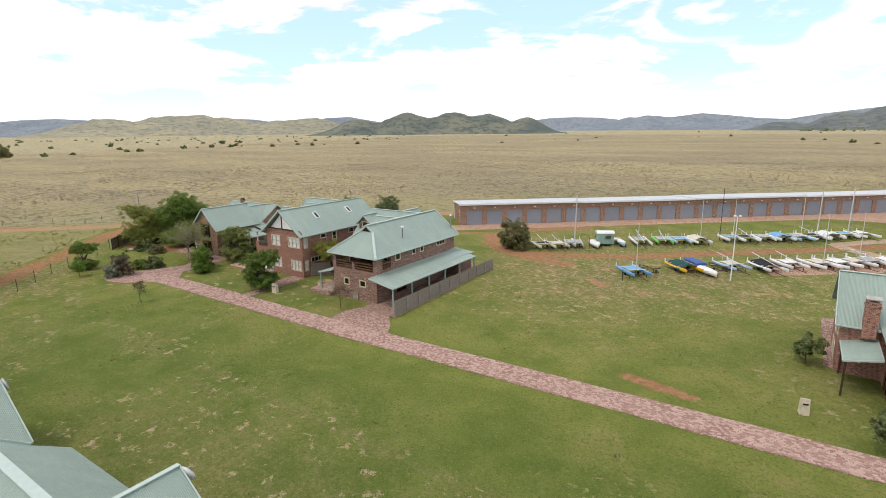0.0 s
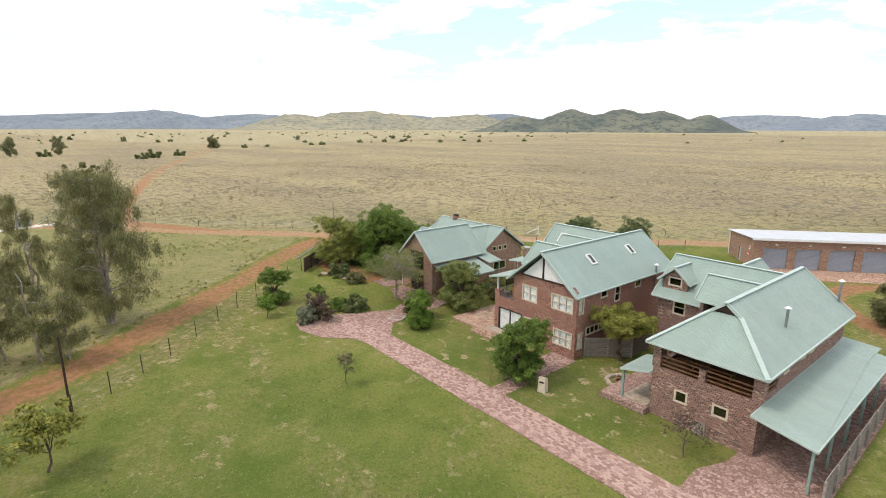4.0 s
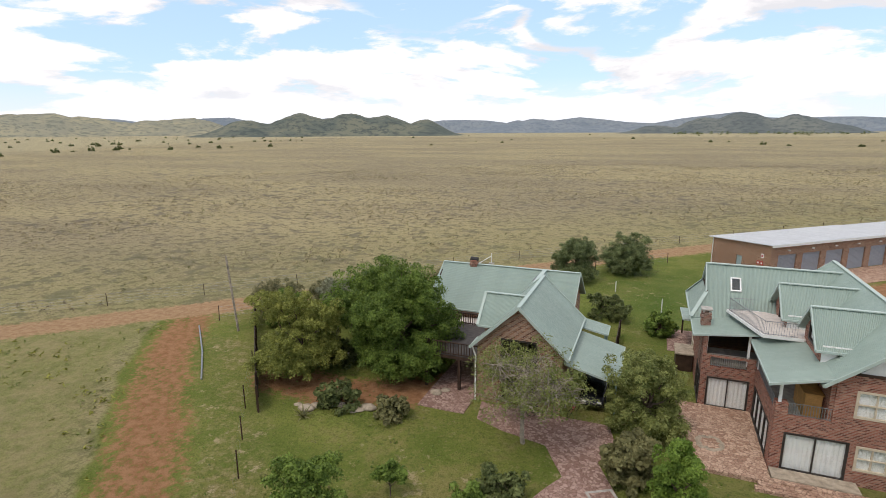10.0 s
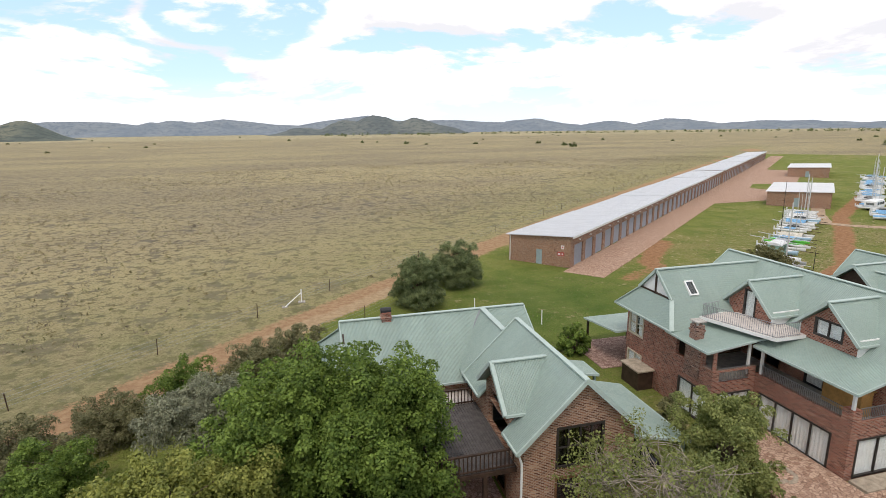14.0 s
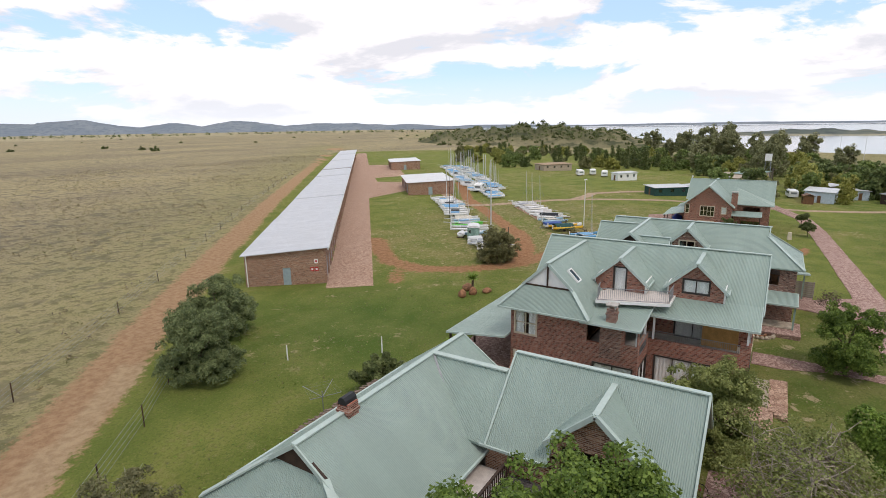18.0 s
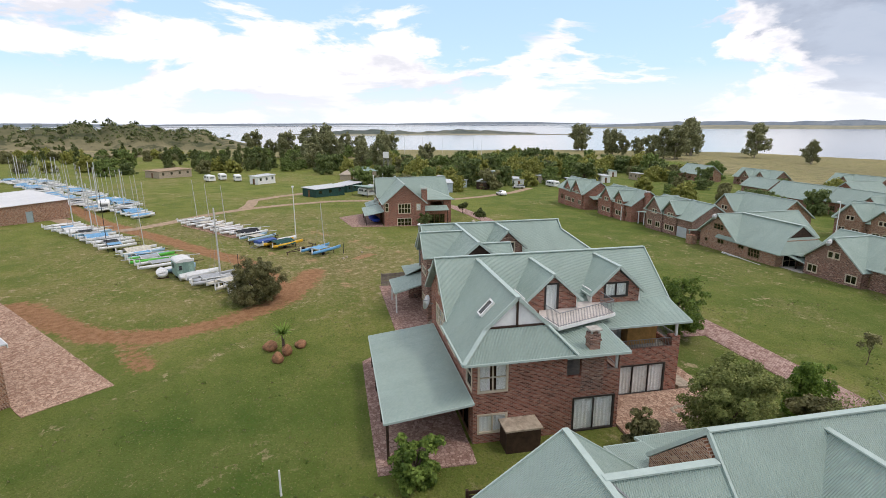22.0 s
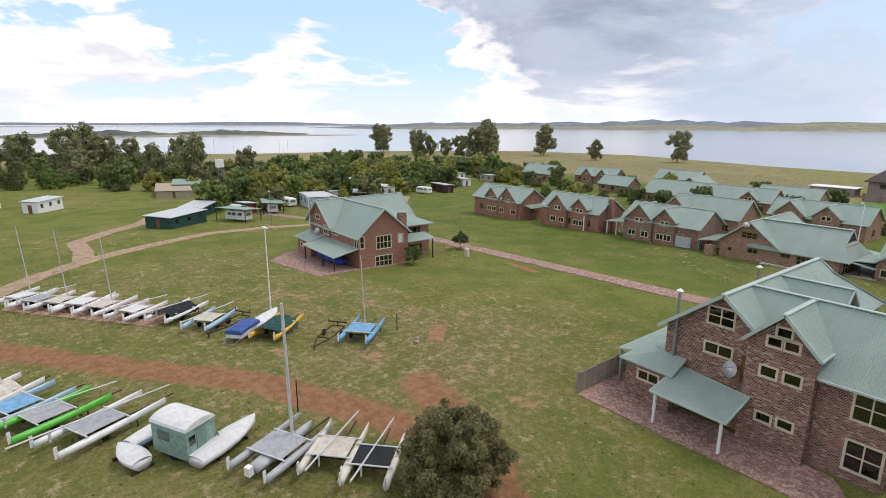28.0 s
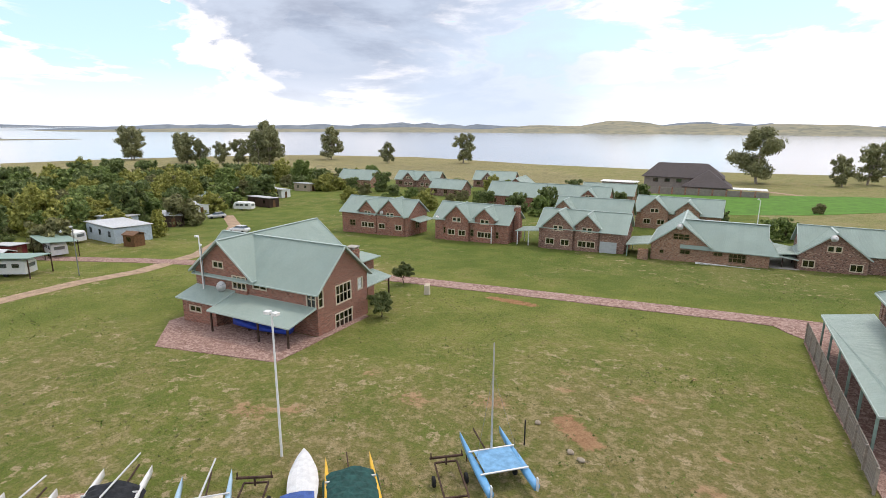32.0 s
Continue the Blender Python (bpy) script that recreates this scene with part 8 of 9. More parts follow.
def shed(name, x, y, rz, L, W, h, wall_mat, roof_mat, label, category="shed", flat=True, group="sheds and shelters"):
    S = thing(name, at(x, y, rz), label, category, group)
    part("wall", Geo().box(-L / 2, -W / 2, -0.8, L / 2, W / 2, h), wall_mat, S)
    if flat:
        part("roof", Geo().slab([(-L / 2 - 0.3, -W / 2 - 0.3, h + 0.1), (L / 2 + 0.3, -W / 2 - 0.3, h + 0.1), (L / 2 + 0.3, W / 2 + 0.3, h + 0.35), (-L / 2 - 0.3, W / 2 + 0.3, h + 0.35)], 0.1), roof_mat, S)
    else:
        for s in (-1, 1):
            roof(S, "roof", [(-L / 2 - 0.2, s * (W / 2 + 0.2), h), (L / 2 + 0.2, s * (W / 2 + 0.2), h), (L / 2 + 0.2, 0, h + W * 0.22), (-L / 2 - 0.2, 0, h + W * 0.22)], roof_mat)
    for s in (-1, 1):
        n = max(1, int(L / 3))
        for i in range(n):
            u = -L / 2 + L * (i + 0.5) / n
            part("window", Geo().box(u - 0.45, s * (W / 2 + 0.015) - 0.015, h * 0.45, u + 0.45, s * (W / 2 + 0.015) + 0.015, h * 0.8), glass, S)
    part("door", Geo().box(-L / 2 - 0.03, -0.4, 0, -L / 2 + 0.02, 0.4, min(2.0, h - 0.1)), brown_wood, S)
    return S


red_shed = plain("shed_red", (0.17, 0.030, 0.028), 0.6, vary=0.2)
green_shed = plain("shed_green", (0.020, 0.065, 0.055), 0.7, vary=0.25)
pale_blue = plain("cabin_blue", (0.48, 0.56, 0.62), 0.6, vary=0.12)
tin = plain("tin_roof", (0.58, 0.59, 0.59), 0.5, 0.2, vary=0.15)
tan_wall = plain("tan_plaster", (0.40, 0.33, 0.25), 0.85, vary=0.15)
shed("shade_shed", 46.5, 77.5, -50, 10, 5.5, 2.3, green_shed, tin, "dark green netted shed with pale flat roof")
shed("shade_shed", 60.0, 70.5, -30, 10, 4.5, 2.2, green_shed, tin, "long dark green shade-net shed")
shed("garden_shed", 54.6, 63.6, 20, 3.0, 2.6, 1.9, red_shed, tin, "small dark red garden shed", flat=False)
shed("garden_shed", 58.5, 60.6, 20, 3.6, 2.6, 2.2, red_shed, tin, "dark red tool shed under trees")
shed("garden_shed", 52.6, 44.8, 10, 2.4, 2.2, 2.1, brown_wood, brown_wood, "small timber garden hut", flat=False)
shed("cabin", 62.0, 41.5, -8, 11, 6.5, 2.9, pale_blue, tin, "pale blue cabin with tin roof", "cabin")
shed("cabin", 84.3, 98.0, -32, 9, 3.2, 2.6, white_paint, tin, "long white park home", "park home")
shed("clubhouse", 110, 134, -35, 14, 7, 2.6, tan_wall, sand_mat, "low building with sandy flat roof", "building")
shed("ablution_block", 122, 60, -12, 18, 8, 3.0, tan_wall, green_post, "long low block with pale green roof", "building")
shed("walled_yard", 112, 66, -10, 22, 9, 2.2, tan_wall, tan_wall, "tan walled service yard", "wall")
for i, (x, y) in enumerate(((104, 41), (88, 38), (76, 33), (96, 24), (84, 8), (93, -6), (104, -10), (80, -12), (92, -30), (108, -26), (118, 5), (70, 25), (112, -44), (96, -48), (124, -20))):
    shed("park_home", x, y, random.uniform(-40, 20), random.uniform(6, 9), random.uniform(3, 4.4), 2.5, (white_paint, tan_wall, pale_blue, dark_wood)[i % 4], tin if i % 3 else green_post, ("white", "tan", "pale blue", "dark timber")[i % 4] + " park home under trees", "park home")
for x, y, rz in ((56, 55.5, -15), (46, 66, 30)):
    S = thing("caravan_shelter", at(x, y, rz), "green sheet roof on posts over a caravan", "shelter", "sheds and shelters")
    part("roof", Geo().slab([(-4, -2.4, 2.5), (4, -2.4, 2.5), (4, 2.4, 2.9), (-4, 2.4, 2.9)], 0.08), green_post, S)
    for px in (-3.8, 3.8):
        for py in (-2.2, 2.2):
            part("post", Geo().box(px - 0.06, py - 0.06, -0.5, px + 0.06, py + 0.06, 2.6), rust, S)
    copy_thing(first, at(x, y, rz))
for x, y, rz in ((66, 48, 10), (100, 30, 40), (87, 20, -20), (78, -3, 15), (110, 12, 60)):
    copy_thing(first, at(x, y, rz))


def water_tower():
    T = thing("water_tower", at(100, 55, 0), "white water tank on a lattice tower", "water tower")
    for sx in (-1, 1):
        for sy in (-1, 1):
            part("leg", Geo().tube((sx * 1.0, sy * 1.0, -0.5), (sx * 0.7, sy * 0.7, 8.6), 0.07, sides=6), steel, T)
    for k in range(4):
        z = 1 + k * 2.0
        part("brace", Geo().tube((-0.95, -0.95, z), (0.85, -0.85, z + 1.8), 0.04, sides=5).tube((-0.95, 0.95, z), (-0.85, -0.85, z + 1.8), 0.04, sides=5).tube((0.95, 0.95, z), (-0.85, 0.85, z + 1.8), 0.04, sides=5), steel, T)
    part("tank", Geo().box(-1.0, -1.0, 8.6, 1.0, 1.0, 10.8), white_paint, T)


water_tower()
for i, (x, y, h) in enumerate(((300, 40, 12), (310, 20, 14), (255, -20, 13), (262, -28, 12), (330, 30, 11), (285, 10, 14), (322, -12, 12))):
    pole(x, y, h, 0.12, alu, "bare mast standing at the water's edge")
catamaran(at(258, -24, 20), "white", "sky", 9)

# ---- far shore, island and hills ----
def az_ring(a, r):
    return (-50 + r * math.sin(radians(a)), 60 + r * math.cos(radians(a)))


def ridge(name, a0, a1, r, depth, peaks, material, label, base=-2.0, steps=70, rough=0.1):
    """A hill range between two bearings: peaks are (bearing, width, height)."""
    rings = []
    for i in range(steps + 1):
        a = a0 + (a1 - a0) * i / steps
        fade = min(1.0, 6.0 * i / steps, 6.0 * (steps - i) / steps)
        h = max(p * math.exp(-((a - c) / w) ** 2) for c, w, p in peaks)
        h = h * (1 + rough * noise.noise((a * 0.9, r * 0.01, 3.1)) + 0.5 * rough * noise.noise((a * 3.1, r * 0.02, 7.7)))
        row = []
        for t, k in ((0.0, 0.0), (0.25, 0.32), (0.5, 0.66), (0.75, 0.9), (1.0, 1.0), (1.3, 0.85), (1.8, 0.0)):
            rr = r + depth * t
            x, y = az_ring(a, rr)
            row.append((x, y, base + h * k * fade * (1 + 0.12 * noise.noise((x * 0.008, y * 0.008, 1)))))
        rings.append(row)
    g = Geo()
    n = len(rings[0])
    for a, b in zip(rings, rings[1:]):
        for j in range(n - 1):
            g.quad(a[j], b[j], b[j + 1], a[j + 1])
    return tagged(part(name, g, material, smooth=True), label, "hill", kind="structure")


ridge("hill_main", -50, -17, 1750, 260, [(-37.5, 4.2, 80), (-33, 4.0, 84), (-29, 3.6, 76), (-25, 2.6, 60), (-43, 4.0, 58)], hill_dark, "scrub-covered hill range beyond the veld", rough=0.09)
ridge("hill_pale", -76, -40, 2600, 400, [(-59, 9, 98.4), (-66, 5, 79.2), (-48, 7, 84.0)], hill_pale, "pale grassy hills in the distance")
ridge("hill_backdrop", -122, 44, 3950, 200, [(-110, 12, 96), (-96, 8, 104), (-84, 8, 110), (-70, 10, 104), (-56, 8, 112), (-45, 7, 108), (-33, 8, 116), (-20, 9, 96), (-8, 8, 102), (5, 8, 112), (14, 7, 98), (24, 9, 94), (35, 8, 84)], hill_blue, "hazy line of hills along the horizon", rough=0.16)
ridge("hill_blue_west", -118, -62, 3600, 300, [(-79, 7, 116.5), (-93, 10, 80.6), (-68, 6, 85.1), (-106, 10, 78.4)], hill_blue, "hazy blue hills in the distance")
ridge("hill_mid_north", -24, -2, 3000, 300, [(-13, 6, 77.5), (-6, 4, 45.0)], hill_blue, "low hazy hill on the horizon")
ridge("hill_north", -6, 17, 2300, 260, [(3.6, 3.0, 68), (6.6, 3.6, 86), (10.5, 3.6, 70), (-1, 3, 36), (14.5, 3, 46)], hill_wooded, "long wooded hill on the horizon")
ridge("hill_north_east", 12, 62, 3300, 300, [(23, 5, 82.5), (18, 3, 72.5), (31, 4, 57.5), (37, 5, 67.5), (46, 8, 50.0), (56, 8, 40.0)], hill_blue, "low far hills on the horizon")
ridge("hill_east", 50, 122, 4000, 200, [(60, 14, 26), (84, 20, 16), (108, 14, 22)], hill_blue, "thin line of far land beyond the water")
ridge("far_shore_south", 112, 205, 1900, 500, [(170.6, 5, 50), (178, 7, 36), (163, 6, 28), (149, 10, 16), (187, 10, 36), (130, 14, 10), (198, 8, 28)], hill_pale, "grassy far shore across the lake", base=LAKE - 0.6)
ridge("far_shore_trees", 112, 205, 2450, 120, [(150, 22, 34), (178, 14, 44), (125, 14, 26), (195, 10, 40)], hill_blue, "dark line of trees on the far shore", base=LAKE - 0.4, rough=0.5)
ridge("island", 84, 113, 1050, 130, [(93, 6, 9), (104, 6, 8), (88, 3, 7)], hill_dark, "long low wooded island in the lake", base=LAKE - 0.5, rough=0.5)
ridge("island_spit", 82, 121, 990, 60, [(100, 20, 3.0)], hill_pale, "grassy spit of the island", base=LAKE - 0.9)
koppie = ridge("koppie", 50, 82, 480, 120, [(67, 8, 25), (60, 6, 23), (73.5, 5, 19), (55, 5, 17)], hill_koppie := hill_material("koppie_scrub", (0.120, 0.115, 0.060), (0.235, 0.205, 0.120), (0.050, 0.060, 0.032)), "rocky scrub koppie beyond the trees", base=-7.0, rough=0.3)

# ---- plants ----
def leaf_mesh(name, rng, clumps, per, size, droop=0.0, spread=1.0, aspect=0.75, sides=3, tuft=False):
    """Many small leaves round clump centres (x, y, z, r)."""
    n = len(clumps) * per
    C = np.repeat(np.array(clumps), per, 0)
    d = rng.normal(size=(n, 3))
    d /= np.linalg.norm(d, axis=1, keepdims=True)
    if tuft:  # leaves lie on the upper skin of each clump
        d[:, 2] = np.where(d[:, 2] < -0.35, -d[:, 2], d[:, 2])
    r = C[:, 3:4] * (rng.uniform(0.6, 1.06, (n, 1)) if tuft else rng.uniform(0.25, 1.05, (n, 1)) ** 0.5) * spread
    P = C[:, :3] + d * r
    P[:, 2] -= droop * rng.uniform(0, 1, n) * C[:, 3]
    u = rng.normal(size=(n, 3))
    u[:, 2] -= droop * 2.0
    d = d + np.array((0, 0, 0.45))
    d /= np.linalg.norm(d, axis=1, keepdims=True)
    u -= (u * d).sum(1, keepdims=True) * d * 0.6
    u /= np.linalg.norm(u, axis=1, keepdims=True)
    w = np.cross(u, d + rng.normal(size=(n, 3)) * 0.5)
    w /= np.linalg.norm(w, axis=1, keepdims=True)
    s = size * rng.uniform(0.6, 1.35, (n, 1))
    a, b = u * s, w * s * aspect
    V = np.stack([P - a + b * 0.7, P - a * 0.2 - b, P + a * 1.1] if sides == 3 else [P - a, P + b * 0.9, P + a, P - b * 0.9], 1).reshape(-1, 3)
    me = bpy.data.meshes.new(name)
    me.vertices.add(sides * n)
    me.vertices.foreach_set("co", V.ravel())
    me.loops.add(sides * n)
    me.loops.foreach_set("vertex_index", np.arange(sides * n, dtype=np.int32))
    me.polygons.add(n)
    me.polygons.foreach_set("loop_start", np.arange(0, sides * n, sides, dtype=np.int32))
    me.update()
    return me


def limb(g, rng, a, b, r0, r1, n=5, wob=0.12, sides=7):
    a, b = np.array(a, float), np.array(b, float)
    L = np.linalg.norm(b - a)
    prev, pr = a, r0
    for i in range(1, n + 1):
        t = i / n
        q = a + (b - a) * t + (rng.normal(size=3) * wob * L * 0.3 if i < n else 0)
        rr = r0 + (r1 - r0) * t
        g.tube(prev, q, pr, rr, sides)
        prev, pr = q, rr
    return prev


def tree(m, name, label, h, r, trunk, leaf, bark_mat, clumps=60, per=60, size=0.2, flat=0.75, droop=0.0, seed=1, low=0.25, lumps=5, trunk_r=0.16, stems=1, group="trees", fill=0.25, category="tree", fine=True, twigs=14):
    """Trunk, limbs and a crown of leaf clumps with an uneven outline."""
    rng = np.random.default_rng(seed)
    T = thing(name, m, label, category, group)
    zc = trunk + (h - trunk) * 0.5
    rz = (h - trunk) * 0.5
    big = []
    for k in range(lumps):
        a = 2 * math.pi * k / lumps + rng.uniform(-0.5, 0.5)
        q = rng.uniform(0.3, 0.62)
        big.append((math.cos(a) * r * q, math.sin(a) * r * q, zc + rz * rng.uniform(-0.45, 0.5), r * rng.uniform(0.38, 0.6)))
    big.append((0, 0, zc + rz * 0.35, r * 0.6))
    if low < 0.2 and lumps > 4:
        for k in range(lumps):
            a = 2 * math.pi * k / lumps + rng.uniform(-0.4, 0.4)
            big.append((math.cos(a) * r * 0.52, math.sin(a) * r * 0.52, h * rng.uniform(0.16, 0.3), r * rng.uniform(0.4, 0.5)))
    cl = []
    while len(cl) < clumps:
        bx, by, bz, br = big[rng.integers(len(big))]
        d = rng.normal(size=3)
        d /= np.linalg.norm(d)
        k = br * (rng.uniform(0.55, 1.0) if rng.uniform() > fill else rng.uniform(0.1, 0.6))
        x, y, z = bx + d[0] * k, by + d[1] * k, bz + d[2] * k * flat
        if z < trunk * low or z > h:
            continue
        cl.append((x, y, z, rng.uniform(*((0.16 + 0.045 * r, 0.26 + 0.075 * r) if fine else (0.10 * r, 0.2 * r)))))
    g = Geo()
    for s in range(stems):
        base = (rng.uniform(-0.2, 0.2) * (stems > 1), rng.uniform(-0.2, 0.2) * (stems > 1), -0.25)
        top = limb(g, rng, base, (rng.uniform(-0.2, 0.2) * r * 0.5, rng.uniform(-0.2, 0.2) * r * 0.5, max(trunk, h * 0.3)), trunk_r, trunk_r * 0.7, 4 if fine else 2)
        for b in big:
            e = limb(g, rng, top, b[:3], trunk_r * 0.5, trunk_r * 0.16, 4 if fine else 2, sides=7 if fine else 4)
            for c in () if not fine else cl[:: max(1, len(cl) // twigs)]:
                if math.dist(c[:3], b[:3]) < b[3]:
                    limb(g, rng, e, c[:3], trunk_r * 0.15, 0.012, 3, sides=5)
    part("trunk", g, bark_mat, T)
    part("crown", leaf_mesh("crown", rng, cl, per, size, droop, sides=4 if fine else 3, tuft=fine), leaf, T)
    return T


def euc(m, label, h, r, seed, clumps=110, per=70, size=0.2, stems=2, leaf=None, trunk_r=0.22):
    """A tall gum: pale stems, hanging clumps, open crown."""
    rng = np.random.default_rng(seed)
    T = thing("gum_tree", m, label, "tree", "gum trees")
    g, cl = Geo(), []
    for s in range(stems):
        lean = rng.uniform(-0.12, 0.12, 2) * h
        limb(g, rng, (rng.uniform(-0.4, 0.4), rng.uniform(-0.4, 0.4), -0.3), (lean[0], lean[1], h * 0.9), trunk_r, 0.04, 8, 0.05)
        for k in range(13):
            t = 0.16 + 0.81 * k / 12
            a = rng.uniform(0, 6.28)
            reach = r * (0.45 + 0.65 * math.sin(math.pi * min(1, t * 1.05))) * rng.uniform(0.5, 1.0)
            st = (lean[0] * t, lean[1] * t, h * t * 0.92)
            e = (st[0] + math.cos(a) * reach, st[1] + math.sin(a) * reach, st[2] + reach * rng.uniform(0.0, 0.55))
            limb(g, rng, st, e, trunk_r * 0.35, 0.02, 4, 0.15, 5)
            for j in range(max(1, clumps // (13 * stems))):
                q = rng.uniform(0.35, 1.05)
                cl.append((st[0] + (e[0] - st[0]) * q + rng.normal() * r * 0.09, st[1] + (e[1] - st[1]) * q + rng.normal() * r * 0.09, st[2] + (e[2] - st[2]) * q + rng.normal() * r * 0.09 - 0.1, rng.uniform(0.2 + 0.035 * r, 0.3 + 0.07 * r) if size < 0.4 else r * rng.uniform(0.14, 0.26)))
    part("trunk", g, bark_pale, T)
    part("crown", leaf_mesh("crown", rng, cl, per, size, 1.5 if size < 0.4 else 0.3, 1.0, 0.28 if size < 0.4 else 0.6), leaf or leaf_gum, T)
    return T


# round the first house
leaf_bushy = leaf_material("leaf_bushy", (0.112, 0.148, 0.058), (0.235, 0.275, 0.115))
leaf_yellow = leaf_material("leaf_yellow", (0.170, 0.200, 0.040), (0.340, 0.345, 0.085))
leaf_brush = leaf_material("leaf_brush", (0.135, 0.135, 0.058), (0.250, 0.232, 0.115))
leaf_fresh = leaf_material("leaf_fresh", (0.150, 0.185, 0.048), (0.290, 0.310, 0.100))
tree(at(-97.8, 56.2, 0), "shade_tree", "large dense dark green shade tree beside a house", 9.5, 4.7, 1.6, leaf_green, bark, 980, 160, 0.074, seed=11, lumps=10, low=0.15, trunk_r=0.24)
tree(at(-101.6, 59.4, 0), "shade_tree", "broad dark green tree behind a garden bed", 7.6, 4.9, 0.9, leaf_green, bark, 480, 120, 0.082, seed=12, lumps=7)
tree(at(-105.2, 52.6, 0), "garden_tree", "yellow-green leafy tree in a garden corner", 7.4, 3.9, 0.8, leaf_yellow, bark, 440, 140, 0.072, seed=13, lumps=8, low=0.15)
tree(at(-106.4, 62.6, 0), "olive_tree", "grey-green olive tree by the fence", 5.2, 3.3, 0.7, leaf_grey, bark, 260, 170, 0.058, seed=14, lumps=6)
for i, (x, y, h, r, lf) in enumerate(((-116.4, 64.6, 3.4, 2.9, leaf_brush), (-112.4, 67.2, 3.0, 2.6, leaf_brush), (-108.8, 70.2, 3.2, 2.5, leaf_green), (-104.6, 71.0, 4.0, 3.0, leaf_brush), (-101.2, 74.4, 3.2, 2.6, leaf_brush), (-113.4, 61.6, 3.0, 2.4, leaf_green))):
    tree(at(x, y, 0), "hedge_shrub", "olive-brown shrub of a roadside hedge", h, r, 0.3, lf, bark, 210, 150, 0.058, seed=30 + i, lumps=6, low=0.1, trunk_r=0.08, group="hedge shrubs", category="shrub")
tree(at(-80.0, 53.6, 0), "garden_tree", "bushy olive-green tree beside a carport", 5.8, 2.7, 0.7, leaf_fresh, bark, 300, 150, 0.065, seed=41, lumps=7, low=0.1)
tree(at(-80.6, 48.3, 0), "garden_tree", "olive leafy bush at a driveway edge", 2.9, 1.6, 0.4, leaf_olive, bark, 112, 135, 0.112, seed=42, low=0.15)
tree(at(-78.2, 46.7, 0), "round_shrub", "bright green rounded evergreen shrub", 3.9, 1.5, 0.2, leaf_bright := leaf_material("leaf_bright", (0.110, 0.190, 0.024), (0.235, 0.340, 0.060)), bark, 190, 130, 0.065, seed=43, low=0.05, lumps=6, flat=1.3, group="shrubs", category="shrub")
tree(at(-86.7, 49.8, 0), "thorn_tree", "sparse grey thorn tree with bare twigs", 5.8, 4.2, 2.2, leaf_fresh, bark_pale, 300, 40, 0.06, seed=44, lumps=11, trunk_r=0.16, fill=0.35, twigs=130)
tree(at(-94.3, 38.6, 0), "garden_tree", "small rounded dark green garden tree", 4.2, 1.9, 1.0, leaf_green, bark, 200, 140, 0.065, seed=45, lumps=6, low=0.15)
tree(at(-90.6, 36.2, 0), "garden_tree", "young green tree on the lawn", 2.4, 1.1, 0.5, leaf_bright, bark, 50, 90, 0.096, seed=46, trunk_r=0.06)
tree(at(-92.1, 42.7, 0), "garden_tree", "tiny sapling on the lawn", 1.8, 0.9, 0.4, leaf_green, bark, 30, 60, 0.096, seed=47, trunk_r=0.04)
tree(at(-86.6, 38.6, 0), "shrub", "silver-grey succulent shrub beside paving", 2.0, 1.1, 0.1, leaf_grey, bark, 62, 75, 0.128, seed=48, low=0, group="shrubs", category="shrub", trunk_r=0.05)
tree(at(-86.2, 40.0, 0), "shrub", "bare brown twiggy shrub beside paving", 2.9, 1.7, 0.2, leaf_brown := leaf_material("leaf_brown", (0.075, 0.050, 0.036), (0.15, 0.105, 0.075)), bark, 87, 39, 0.08, seed=49, low=0, group="shrubs", category="shrub", trunk_r=0.05, stems=4)
tree(at(-86.7, 44.3, 0), "shrub", "low dark green shrub at a drive", 1.5, 1.5, 0.1, leaf_dark, bark, 62, 90, 0.096, seed=50, low=0, group="shrubs", category="shrub", trunk_r=0.04)
tree(at(-87.9, 42.9, 0), "shrub", "low dark green shrub at a drive", 1.3, 1.1, 0.1, leaf_green, bark, 50, 75, 0.096, seed=51, low=0, group="shrubs", category="shrub", trunk_r=0.04)
tree(at(-89.0, 87.0, 0), "bush", "large rounded grey-green bush by the farm road", 5.4, 3.3, 0.5, leaf_bushy, bark, 440, 160, 0.068, seed=52, low=0.05, lumps=8)
tree(at(-83.4, 93.0, 0), "bush", "large rounded grey-green bush by the farm road", 5.6, 3.4, 0.5, leaf_bushy, bark, 440, 160, 0.068, seed=53, low=0.05, lumps=8)
tree(at(-83.6, 74.2, 0), "bush", "low spreading bush behind a house", 2.6, 2.2, 0.2, leaf_dark, bark, 87, 120, 0.112, seed=54, low=0, lumps=5)
tree(at(-79.0, 71.2, 0), "bush", "low green bush beside paving", 2.4, 1.5, 0.2, leaf_green, bark, 62, 105, 0.104, seed=55, low=0)
tree(at(-79.4, 58.6, 0), "bush", "slim dark bush against a wall", 2.6, 1.1, 0.2, leaf_olive, bark, 62, 90, 0.096, seed=56, low=0)
# beside the second house and on the lawns
tree(at(-64.8, 46.3, 0), "garden_tree", "dense dark green garden tree by the path", 5.4, 2.4, 0.8, leaf_green, bark, 260, 150, 0.07, seed=61, lumps=7, low=0.1)
tree(at(-61.3, 55.4, 0), "garden_tree", "yellow-green tree beside a brick wall", 4.8, 2.7, 1.5, leaf_lime, bark, 220, 130, 0.07, seed=62, lumps=7)
tree(at(-51.2, 46.6, 0), "thorn_tree", "leafless grey sapling by a drive", 2.8, 1.6, 1.0, leaf_brown, bark, 50, 12, 0.064, seed=63, trunk_r=0.06)
tree(at(-72.5, 35.3, 0), "garden_tree", "thin young tree on the lawn", 2.6, 0.8, 0.9, leaf_olive, bark, 30, 36, 0.088, seed=64, trunk_r=0.04)
